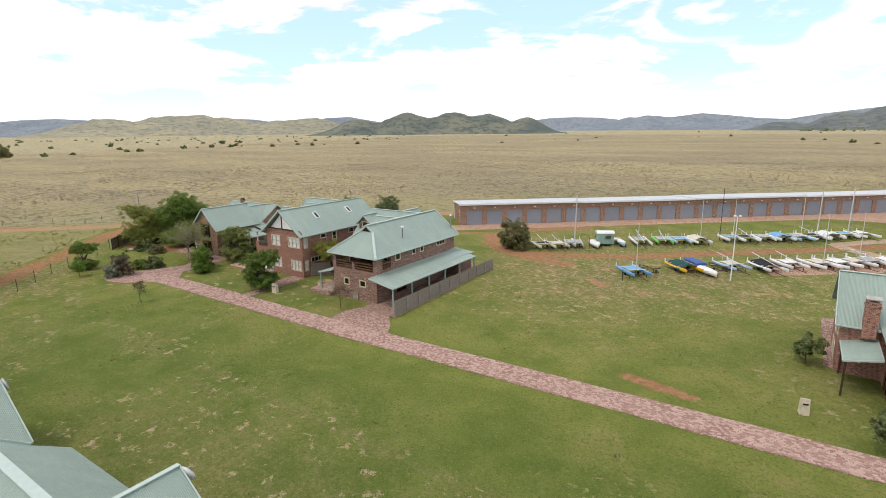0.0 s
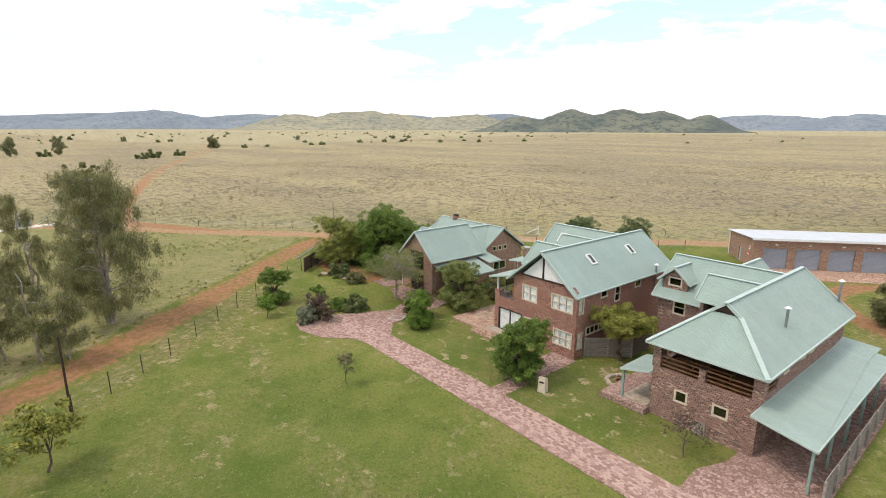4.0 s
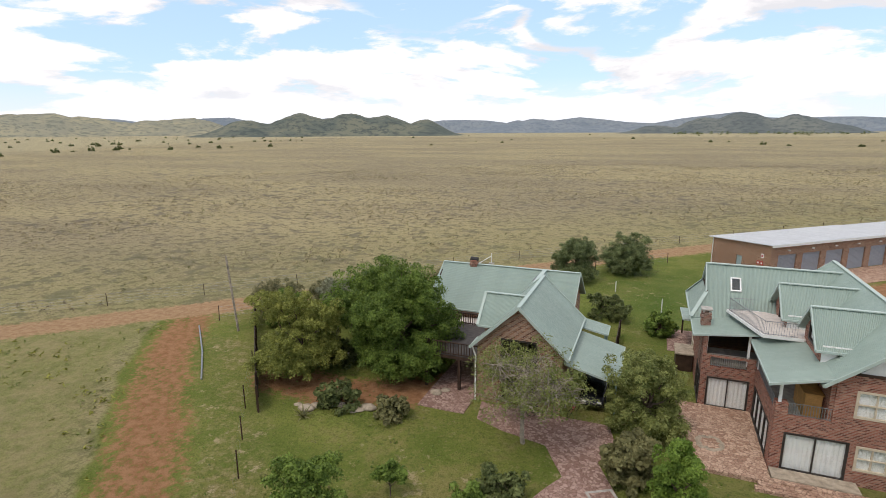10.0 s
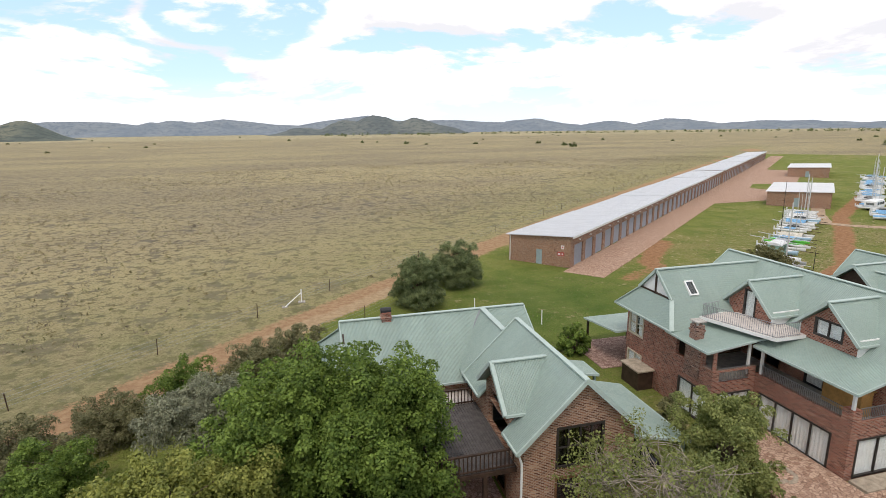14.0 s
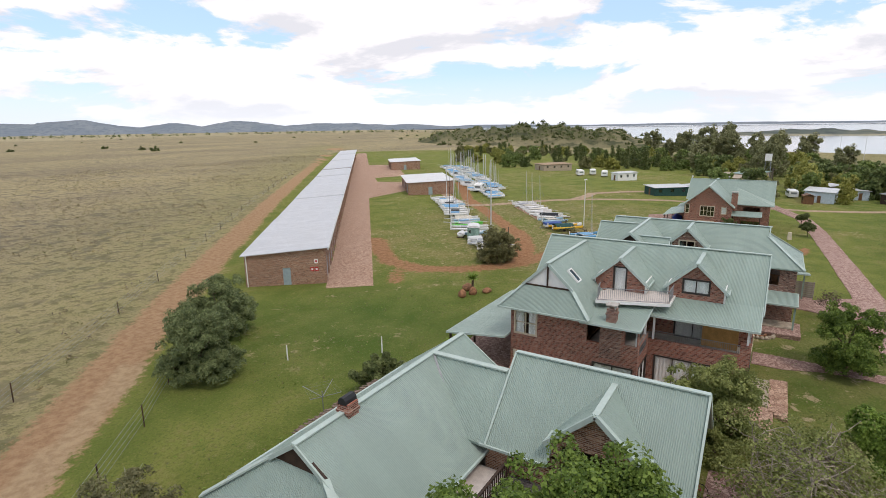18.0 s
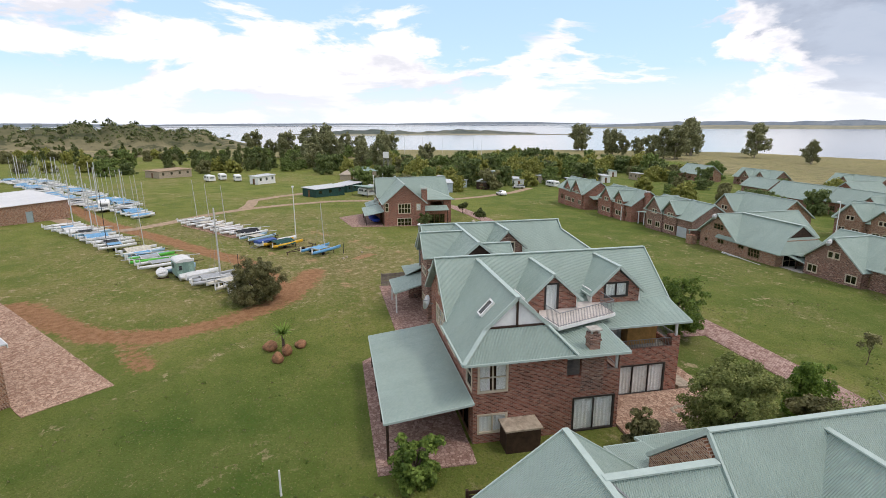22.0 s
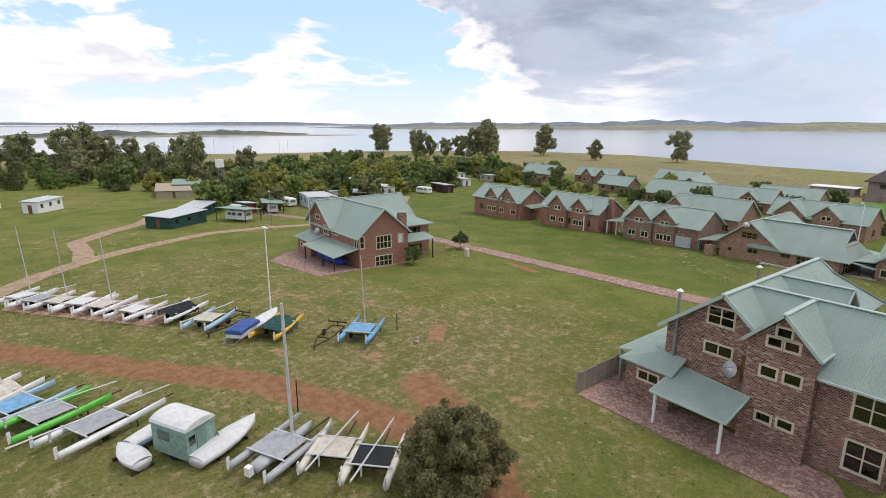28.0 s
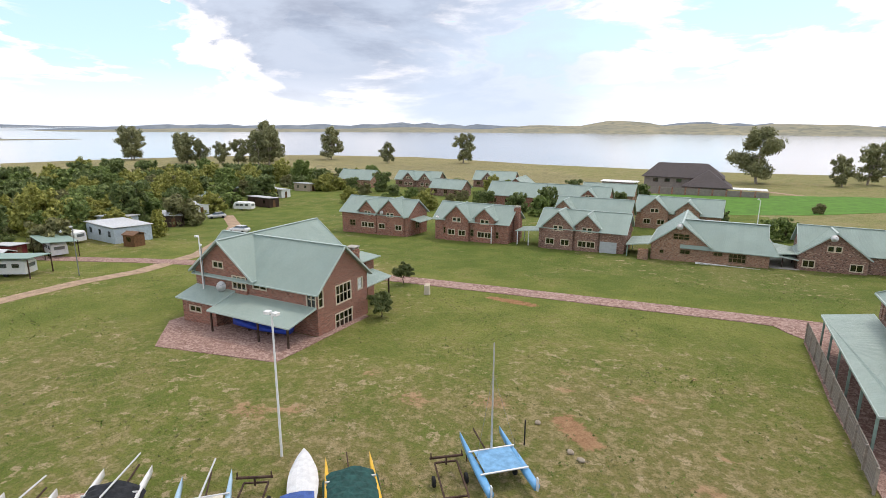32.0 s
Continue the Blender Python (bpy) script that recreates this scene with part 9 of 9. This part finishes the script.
tree(at(-47.4, 83.2, 0), "yard_bush", "dark rounded bush beside boats", 5.0, 2.95, 0.6, leaf_olive, bark, 330, 170, 0.066, seed=65, low=0.15, lumps=8)
tree(at(-2.9, 46.6, 0), "garden_tree", "small dark round tree by the path", 2.7, 1.4, 0.8, leaf_dark, bark, 62, 90, 0.104, seed=66, trunk_r=0.06)
tree(at(9.5, 47.2, 0), "garden_tree", "small dark tree by the path", 2.5, 1.1, 0.8, leaf_dark, bark, 45, 75, 0.104, seed=67, trunk_r=0.05)
tree(at(-7.6, 58.6, 0), "garden_tree", "small dark green tree at a house corner", 2.6, 1.5, 0.5, leaf_dark, bark, 62, 90, 0.104, seed=68, trunk_r=0.06)
# gums west of the fence
euc(at(-99.4, 23.4, 0), "tall drooping grey-green gum tree", 16.2, 5.4, 71, 900, 90, 0.115, 4)
euc(at(-92.4, 17.6, 0), "slender young gum tree", 11.0, 2.6, 72, 200, 70, 0.11, 1, trunk_r=0.12)
euc(at(-95.0, 14.4, 0), "young gum tree beside red earth", 8.0, 2.8, 73, 234, 70, 0.11, 2, trunk_r=0.1)
euc(at(-92.0, 19.0, 0), "young gum tree beside red earth", 6.4, 2.3, 74, 160, 70, 0.11, 1, trunk_r=0.09)
euc(at(-113.3, 18.2, 0), "slender gum tree in rough grass", 13.0, 2.8, 75, 234, 70, 0.13, 2, trunk_r=0.14)
euc(at(-109.4, 15.3, 0), "young gum tree in rough grass", 6.0, 2.2, 76, 156, 66, 0.12, 2, trunk_r=0.09)
euc(at(-118.3, 22.5, 0), "tall gum tree in rough grass", 15.0, 3.4, 77, 286, 70, 0.14, 2, trunk_r=0.16)
euc(at(-88.4, 10.0, 0), "young gum tree beside red earth", 7.0, 2.8, 78, 234, 70, 0.11, 2, trunk_r=0.1)
tree(at(-74.8, 16.4, 0), "thorn_tree", "yellow-green sparse tree at the fence", 4.2, 2.6, 1.0, leaf_lime, bark, 60, 40, 0.12, seed=79, trunk_r=0.08)
tree(at(-78.6, 11.6, 0), "thorn_tree", "sparse olive thorn tree in rough grass", 4.6, 2.8, 1.2, leaf_olive, bark, 60, 40, 0.12, seed=80, trunk_r=0.08)
tree(at(-169, 29.5, 0), "thorn_tree", "flat-topped bare thorn tree", 12.0, 6.0, 5.0, leaf_olive, bark, 60, 30, 0.3, seed=81, trunk_r=0.25)


def rosette(name, x, y, n, length, w, h, material, label, trunk=0.0):
    R = thing(name, at(x, y, 0), label, "plant", "aloes and palms")
    if trunk:
        part("trunk", Geo().tube((0, 0, -0.2), (0.05, 0, trunk), 0.14, 0.11, 10), bark, R)
    for i in range(n):
        a, up = 2.4 * i, 0.25 + 0.75 * (i / n)
        q = []
        for k in range(5):
            t = k / 4
            d = length * t
            z = trunk + h * (t * (1.2 * up + 0.3) - (1.1 - up) * t * t)
            ww = w * (1 - t) ** 0.7 * (0.6 + t)
            q.append(((math.cos(a) * d - math.sin(a) * ww, math.sin(a) * d + math.cos(a) * ww, z), (math.cos(a) * d + math.sin(a) * ww, math.sin(a) * d - math.cos(a) * ww, z)))
        g = Geo()
        for (a0, b0), (a1, b1) in zip(q, q[1:]):
            g.hexa([a0, b0, b1, a1], [(*a0[:2], a0[2] + 0.02), (*b0[:2], b0[2] + 0.02), (*b1[:2], b1[2] + 0.02), (*a1[:2], a1[2] + 0.02)])
        part("leaf", g, material, R)


rosette("palm", -61.2, 79.3, 48, 0.8, 0.08, 0.75, leaf_bright, "small spiky palm among boulders", 1.5)
rosette("aloe", -98.7, 78.9, 14, 0.8, 0.07, 0.8, leaf_grey, "grey spiky aloe in grass")
rosette("aloe", -101.4, 77.0, 14, 0.8, 0.07, 0.8, leaf_grey, "grey spiky aloe in grass")
rosette("aloe", -101.0, 47.4, 16, 0.7, 0.06, 0.7, leaf_olive, "spiky aloe in a garden bed")
rosette("agave", -103.4, 60.2, 18, 1.2, 0.08, 1.2, leaf_olive, "large spiky agave beneath trees")

# the wooded belt toward the lake: a few trees built once and repeated
belt_green = leaf_material("belt_green", (0.125, 0.180, 0.048), (0.270, 0.340, 0.100))
belt_lime = leaf_material("belt_lime", (0.230, 0.245, 0.052), (0.420, 0.410, 0.110))
belt_olive = leaf_material("belt_olive", (0.170, 0.172, 0.070), (0.320, 0.310, 0.138))
belt_gum = leaf_material("belt_gum", (0.185, 0.195, 0.090), (0.350, 0.350, 0.175))
leaf_mid = leaf_material("leaf_mid", (0.105, 0.145, 0.046), (0.230, 0.280, 0.098))
belt = [
    tree(at(66, 66, 0), "belt_tree", "rounded green tree of the wooded belt", 7.0, 4.2, 1.2, belt_green, bark, 95, 46, 0.37, seed=101, lumps=6, fine=False, low=0.1, group="trees of the belt"),
    tree(at(72, 58, 0), "belt_tree", "dark leafy tree of the wooded belt", 8.0, 4.6, 1.4, leaf_mid, bark, 102, 46, 0.38, seed=102, lumps=7, fine=False, low=0.1, group="trees of the belt"),
    tree(at(74, 44, 0), "belt_tree", "yellow-green tree of the wooded belt", 7.0, 5.0, 1.2, belt_lime, bark, 102, 46, 0.37, seed=103, lumps=7, fine=False, low=0.1, group="trees of the belt"),
    tree(at(60, 54, 0), "belt_tree", "olive-green tree of the wooded belt", 6.0, 3.6, 0.8, belt_olive, bark, 85, 46, 0.34, seed=104, lumps=6, fine=False, low=0.1, group="trees of the belt"),
]
tall = euc(at(262, -127, 0), "tall gum tree near the shore", 16, 6.0, 105, 156, 36, 0.55, 2, belt_gum, 0.3)
tall2 = euc(at(211, -146, 0), "tall open gum tree near the shore", 19, 7.0, 106, 156, 36, 0.6, 2, belt_gum, 0.34)


def cypress(m, h, r, seed, leaf, label):
    rng = np.random.default_rng(seed)
    T = thing("cypress", m, label, "tree", "cypresses")
    part("trunk", Geo().tube((0, 0, -0.3), (0, 0, h * 0.8), 0.16, 0.03, 8), bark, T)
    cl = [(rng.normal() * r * 0.3, rng.normal() * r * 0.3, h * t, max(0.2, r * (1.05 - t) ** 0.6 * (0.55 + 0.45 * min(1, t * 5)))) for t in np.linspace(0.05, 0.97, 26)]
    part("crown", leaf_mesh("crown", rng, cl, 60, 0.26, -0.2), leaf, T)
    return T


cyp = cypress(at(143, 132, 0), 9.5, 1.6, 111, leaf_dark, "tall dark columnar cypress")
cypress(at(58, 36.5, 0), 5.0, 1.7, 112, leaf_lime, "yellow conical conifer beside cabins")
for x, y in ((149, 122), (155, 117), (159, 113), (149, 103), (166, 118), (138, 141), (172, 104), (160, 96), (176, 92), (146, 112), (181, 110), (152, 126)):
    copy_thing(cyp, at(x + random.uniform(-2, 2), y + random.uniform(-2, 2), random.uniform(0, 360)) @ Matrix.Diagonal((1, 1, random.uniform(0.75, 1.1), 1)))
spots = []
rng = random.Random(5)


def clear_of(x, y, gap):
    return all((x - a) ** 2 + (y - b) ** 2 > gap * gap for a, b in spots)


def plant(poly, count, gap, pick, scale):
    """Scatter repeats inside a region given as a convex polygon."""
    xs, ys = [p[0] for p in poly], [p[1] for p in poly]
    made, tries = 0, 0
    while made < count and tries < count * 40:
        tries += 1
        x, y = rng.uniform(min(xs), max(xs)), rng.uniform(min(ys), max(ys))
        inside = all((bx - ax) * (y - ay) - (by - ay) * (x - ax) >= 0 for (ax, ay), (bx, by) in zip(poly, poly[1:] + poly[:1]))
        if not inside or not clear_of(x, y, gap):
            continue
        spots.append((x, y))
        s = rng.uniform(*scale)
        copy_thing(rng.choice(pick), at(x, y, rng.uniform(0, 360)) @ Matrix.Diagonal((s, s, s * rng.uniform(0.8, 1.15), 1)))
        made += 1


plant([(64, 30), (110, -70), (150, -90), (215, -30), (190, 40), (110, 48), (70, 48)], 135, 5.4, [belt[0], belt[2], belt[1], belt[2], belt[3], belt[0]], (0.7, 1.3))
plant([(112, 50), (190, 20), (300, 60), (300, 130), (190, 120), (140, 95)], 76, 8.5, belt + [tall], (0.7, 1.25))
plant([(104, 140), (140, 100), (300, 130), (330, 220), (230, 250), (130, 200)], 88, 7.5, [belt[1], belt[0], belt[3], belt[2], cyp], (0.6, 1.0))
plant([(60, -40), (80, -80), (120, -90), (110, -50)], 14, 6.0, belt, (0.6, 1.0))
plant([(-20, -30), (10, -60), (60, -60), (60, -30), (20, -20)], 16, 7.0, belt, (0.45, 0.85))
plant([(-14, -52), (-24, -76), (30, -90), (50, -64)], 10, 7.0, belt, (0.45, 0.8))
for x, y, s in ((325, -134, 1.2), (318, -128, 1.1), (264, -129, 1.0), (256, -133, 0.9), (240, -136, 0.8), (224, -134, 0.8), (208, -134, 1.05), (205, -140, 1.15), (246, -178, 1.4), (238, -176, 1.3), (207, -201, 1.2), (111, -216, 1.0), (152, -190, 0.8), (180, 60, 0.9), (236, 40, 1.0), (160, 30, 0.8), (-81, -161, 0.75), (-92, -175, 0.9)):
    copy_thing(rng.choice((tall, tall2)), at(x, y, rng.uniform(0, 360)) @ Matrix.Diagonal((s, s, s, 1)))
euc(at(-51.5, -158, 0), "very large spreading gum tree beside the water", 23.5, 9.5, 121, 416, 46, 0.5, 1, belt_gum, 0.6)
for x, y, s in ((-44.5, -8, 0.55), (-48, -10, 0.6), (-62, -6, 0.5), (-38, -30, 0.4), (-60, -60, 0.5), (-90, -60, 0.5), (10, -30, 0.6), (36, -6, 0.5), (62, -30, 0.7)):
    copy_thing(rng.choice(belt), at(x, y, rng.uniform(0, 360)) @ Matrix.Diagonal((s, s, s, 1)))
# lone trees and bushes far out on the veld and toward the hills
dot = tree(at(-750, 503, 0), "veld_bush", "dark lone bush on the veld", 4.5, 4.0, 0.3, leaf_dark, bark, 22, 16, 0.75, seed=131, lumps=5, fine=False, low=0, group="veld bushes", category="shrub")
for i in range(190):
    a = rng.uniform(-98, -38) if i % 5 else rng.uniform(-38, 62)
    d = rng.uniform(620, 1900)
    x, y = -50 + d * math.sin(radians(a)), 60 + d * math.cos(radians(a))
    s = rng.uniform(0.35, 0.95)
    copy_thing(dot, pose(x, y, 0, 0, 0, rng.uniform(0, 360)) @ Matrix.Diagonal((s, s, s * rng.uniform(0.6, 1.2), 1)))
for x, y, s in ((-476, 23, 0.75), (-482, 49, 0.75), (-470, 12, 0.6)):
    copy_thing(tall, at(x, y, rng.uniform(0, 360)) @ Matrix.Diagonal((s, s, s, 1)))
for i in range(70):
    a, d = rng.uniform(54, 80), rng.uniform(470, 585)
    x, y = az_ring(a, d)
    h = 24 * math.exp(-((a - 67) / 9) ** 2) * min(1.0, (d - 480) / 120 + 0.05) - 1.5
    s = rng.uniform(0.4, 0.9)
    copy_thing(dot, pose(x, y, max(h, -2), 0, 0, rng.uniform(0, 360)) @ Matrix.Diagonal((s, s, s, 1)))
for x, y, s in ((-464, 39, 1.1), (-399, 82, 0.9), (-407, 91, 1.3), (-424, 110, 1.0), (-529, 189, 0.8), (-553, 279, 0.9), (-596, 349, 1.0), (-622, 435, 0.8), (31, 732, 0.9), (158, 520, 1.1), (170, 560, 0.9), (-560, 270, 0.7), (-540, 215, 0.6)):
    copy_thing(dot, pose(x, y, 0, 0, 0, rng.uniform(0, 360)) @ Matrix.Diagonal((s, s, s * 0.9, 1)))
copy_thing(belt[3], pose(-533, 164, 0) @ Matrix.Diagonal((1.6, 1.6, 1.9, 1)))
# undergrowth beneath the shade trees
for i, (x, y, h, r, lf) in enumerate(((-99.6, 49.8, 1.6, 1.8, leaf_dark), (-95.4, 49.4, 1.3, 1.4, leaf_olive), (-103.2, 55.6, 1.8, 2.0, leaf_dark), (-106.4, 57.4, 1.9, 1.9, leaf_olive), (-100.4, 62.8, 2.2, 2.0, leaf_dark))):
    tree(at(x, y, 0), "undershrub", "low shade-grown shrub beneath garden trees", h, r, 0.1, lf, bark, 50, 60, 0.13, seed=200 + i, low=0, group="shrubs", category="shrub", trunk_r=0.04)

# ---- grass tufts, weeds and pavers ----
ROAD_XY = DIRT["farm_road"][2]


def tufts(name, label, category, xy, r, per, size, material, seed, up=0.5):
    """Scattered tussocks as one body of growth."""
    rg = np.random.default_rng(seed)
    rr = r * rg.uniform(0.5, 1.4, len(xy))
    z = heights(xy[:, 0], xy[:, 1])
    me = leaf_mesh(name, rg, np.column_stack([xy[:, 0], xy[:, 1], z + rr * up, rr]), per, size, 0.0, 1.0, 0.5)
    return tagged(part(name, me, material), label, category, kind="stuff")


def spread(n, box, keep, seed, clump=0.0):
    rg = np.random.default_rng(seed)
    p = rg.uniform((box[0], box[1]), (box[2], box[3]), (n, 2))
    if clump:
        f = np.array([noise.noise((x * clump, y * clump, 3.0)) for x, y in p])
        p = p[f + rg.uniform(-0.25, 0.25, n) > 0.0]
    return p[keep(p[:, 0], p[:, 1])]


def open_lawn(x, y):
    """Lawn that is neither paved, built on nor bare."""
    ok = (side_of(x, y, ROAD_XY) < -3.2) & (side_of(x, y, DIRT["fire_break"][2]) < -2.6)
    ok &= ~((np.abs(y - 43.3) < 3.4) & (x > -90) & (x < 30))
    for x0, y0, x1, y1 in ((-100, 53, -80, 71), (-79, 50, -60, 74), (-62, 47, -43, 71), (-7, 51, 11, 75), (-91, 36, -79, 54)):
        ok &= ~((x > x0) & (x < x1) & (y > y0) & (y < y1))
    u = (x + 66.4) * math.cos(radians(40.3)) + (y - 96.1) * math.sin(radians(40.3))
    v = -(x + 66.4) * math.sin(radians(40.3)) + (y - 96.1) * math.cos(radians(40.3))
    return ok & ~((u > -1) & (v > -12) & (v < 9)) & (near_line(x, y, DIRT["yard_track"][2]) > 2.0) & (near_line(x, y, DIRT["yard_track_b"][2]) > 1.8)


field = spread(44000, (-330, -60, 150, 330), lambda x, y: (side_of(x, y, ROAD_XY) > 3.4) & (side_of(x, y, ROAD_XY) < 190) & (near_line(x, y, DIRT["hill_road"][2]) > 2.6), 5, 0.035)
third = len(field) // 3
tufts("veld_tussocks", "dry straw-coloured grass tussocks across the veld", "grass", field[:third], 0.40, 10, 0.15, leaf_straw, 6)
tufts("veld_scrub", "low brownish-grey scrub dotted over the veld", "scrub", field[third:2 * third], 0.55, 12, 0.14, leaf_scrub, 7)
tufts("veld_weeds", "dull green weeds among the dry grass", "weeds", field[2 * third:], 0.36, 9, 0.13, leaf_olive, 8)
rough = spread(9000, (-150, -30, -70, 75), lambda x, y: (side_of(x, y, DIRT["fire_break"][2]) > 2.2) & (side_of(x, y, ROAD_XY) < -2.6), 9, 0.12)
tufts("rough_grass", "tall uneven green grass beside the fire break", "grass", rough[::2], 0.26, 7, 0.16, leaf_lime, 10, 0.4)
tufts("rough_weeds", "dark green weeds in rough grass", "weeds", rough[1::2], 0.24, 7, 0.13, leaf_fresh, 11, 0.3)
lawn = spread(26000, (-110, -6, 30, 125), open_lawn, 12, 0.14)
tufts("lawn_tufts", "coarse green tufts in a mown lawn", "grass", lawn[::2], 0.09, 5, 0.085, leaf_green, 13, 0.3)
tufts("lawn_dry_tufts", "dry brownish tufts in a mown lawn", "grass", lawn[1::2], 0.10, 5, 0.085, leaf_olive, 14, 0.3)

a, d = np.random.default_rng(33).uniform((0, 1780), (58, 2050), (230, 2)).T
tufts("far_tree_line", "thin dark line of trees where the veld ends", "trees", np.column_stack([-50 + d * np.sin(np.radians(a)), 60 + d * np.cos(np.radians(a))]), 5.0, 16, 2.2, leaf_dark, 33, 0.8)


def koppie_scrub():
    """Dark bushes scattered over the rocky hill."""
    rg = np.random.default_rng(31)
    co = np.array([v.co for v in koppie.data.vertices]).reshape(-1, 4, 3)
    q = co[rg.integers(0, len(co), 900)]
    a, b = rg.uniform(0, 1, (900, 1)), rg.uniform(0, 1, (900, 1))
    p = (q[:, 0] * (1 - a) + q[:, 1] * a) * (1 - b) + (q[:, 3] * (1 - a) + q[:, 2] * a) * b
    p = p[p[:, 2] > 0.5]
    rr = rg.uniform(0.9, 2.4, len(p))
    me = leaf_mesh("koppie_scrub", rg, np.column_stack([p[:, 0], p[:, 1], p[:, 2] + rr * 0.5, rr]), 22, 0.7)
    tagged(part("koppie_scrub", me, leaf_dark), "dark thorn scrub scattered over a rocky hill", "scrub", kind="stuff")


koppie_scrub()


def paver_material():
    m = Mat("paver", 0.9, spec=0.15)
    v = m.coord("World")
    k = m.math("FRACT", m.math("ADD", m.island(), m.random()))
    col = m.mix(m.ramp(k, 0.1, 0.9), (0.270, 0.158, 0.132), (0.49, 0.345, 0.290))
    col = m.mix(m.ramp(m.noise(v, 0.5, 5), 0.35, 0.7, 0, 0.45), col, (0.44, 0.31, 0.265))
    col = m.mix(m.ramp(m.noise(v, 18, 4), 0.5, 0.8, 0, 0.4), col, (0.58, 0.45, 0.38))
    m.color(col)
    m.bump(m.noise(v, 25, 3), 0.5, 0.01)
    return m.m


paver_mat = paver_material()
PATH_LINE = [(24, 47.7), (20, 46.5), (5, 45), (-20, 43.6), (-45, 42.3), (-66, 42.1), (-78, 42.0), (-84, 41.2)]


def lay_pavers():
    """Uneven cobbles in courses across the path: one stretch piece by piece, the rest as one."""
    rg = np.random.default_rng(21)
    base = bpy.data.objects["paved_path"]
    shapes = []
    for k in range(6):
        w, l = 0.125 + 0.02 * rg.uniform(-1, 1), 0.085 + 0.012 * rg.uniform(-1, 1)
        low = [(-w, -l, -0.03), (w, -l, -0.03), (w, l, -0.03), (-w, l, -0.03)]
        top = [(sx * (w - 0.012 - 0.012 * rg.uniform()), sy * (l - 0.012 - 0.01 * rg.uniform()), 0.022 + 0.01 * rg.uniform()) for sx, sy in ((-1, -1), (1, -1), (1, 1), (-1, 1))]
        shapes.append((low, top))
    meshes = []
    for low, top in shapes:
        me = Geo().hexa(low, top).mesh("paver")
        me.materials.append(paver_mat)
        meshes.append(me)
    g, count, run = Geo(), 0, 0.0
    for (ax, ay), (bx, by) in zip(PATH_LINE, PATH_LINE[1:]):
        d = Vector((bx - ax, by - ay, 0))
        length = d.length
        d /= length
        nrm = Vector((-d.y, d.x, 0))
        ang = math.degrees(math.atan2(d.y, d.x))
        for i in range(int(length / 0.28)):
            for j in range(14):
                if rg.uniform() < 0.03:
                    continue
                p = Vector((ax, ay, 0)) + d * (i * 0.28 + 0.14 * (j % 2) + rg.uniform(-0.02, 0.02)) + nrm * ((j - 6.5) * 0.198 + rg.uniform(-0.012, 0.012))
                m = pose(p.x, p.y, G(p.x, p.y) + 0.062, rg.uniform(-2, 2), rg.uniform(-2, 2), ang + rg.uniform(-5, 5))
                k = int(rg.integers(6))
                if -74.0 < p.x < -68.2 and count < 298:
                    ob = part("paver", meshes[k], None, base)
                    ob.matrix_basis = m
                    count += 1
                else:
                    low, top = shapes[k]
                    g.hexa([m @ Vector(q) for q in low], [m @ Vector(q) for q in top])
    ob = part("pavers", g, paver_mat, base)
    ob["kind"] = "stuff"


lay_pavers()
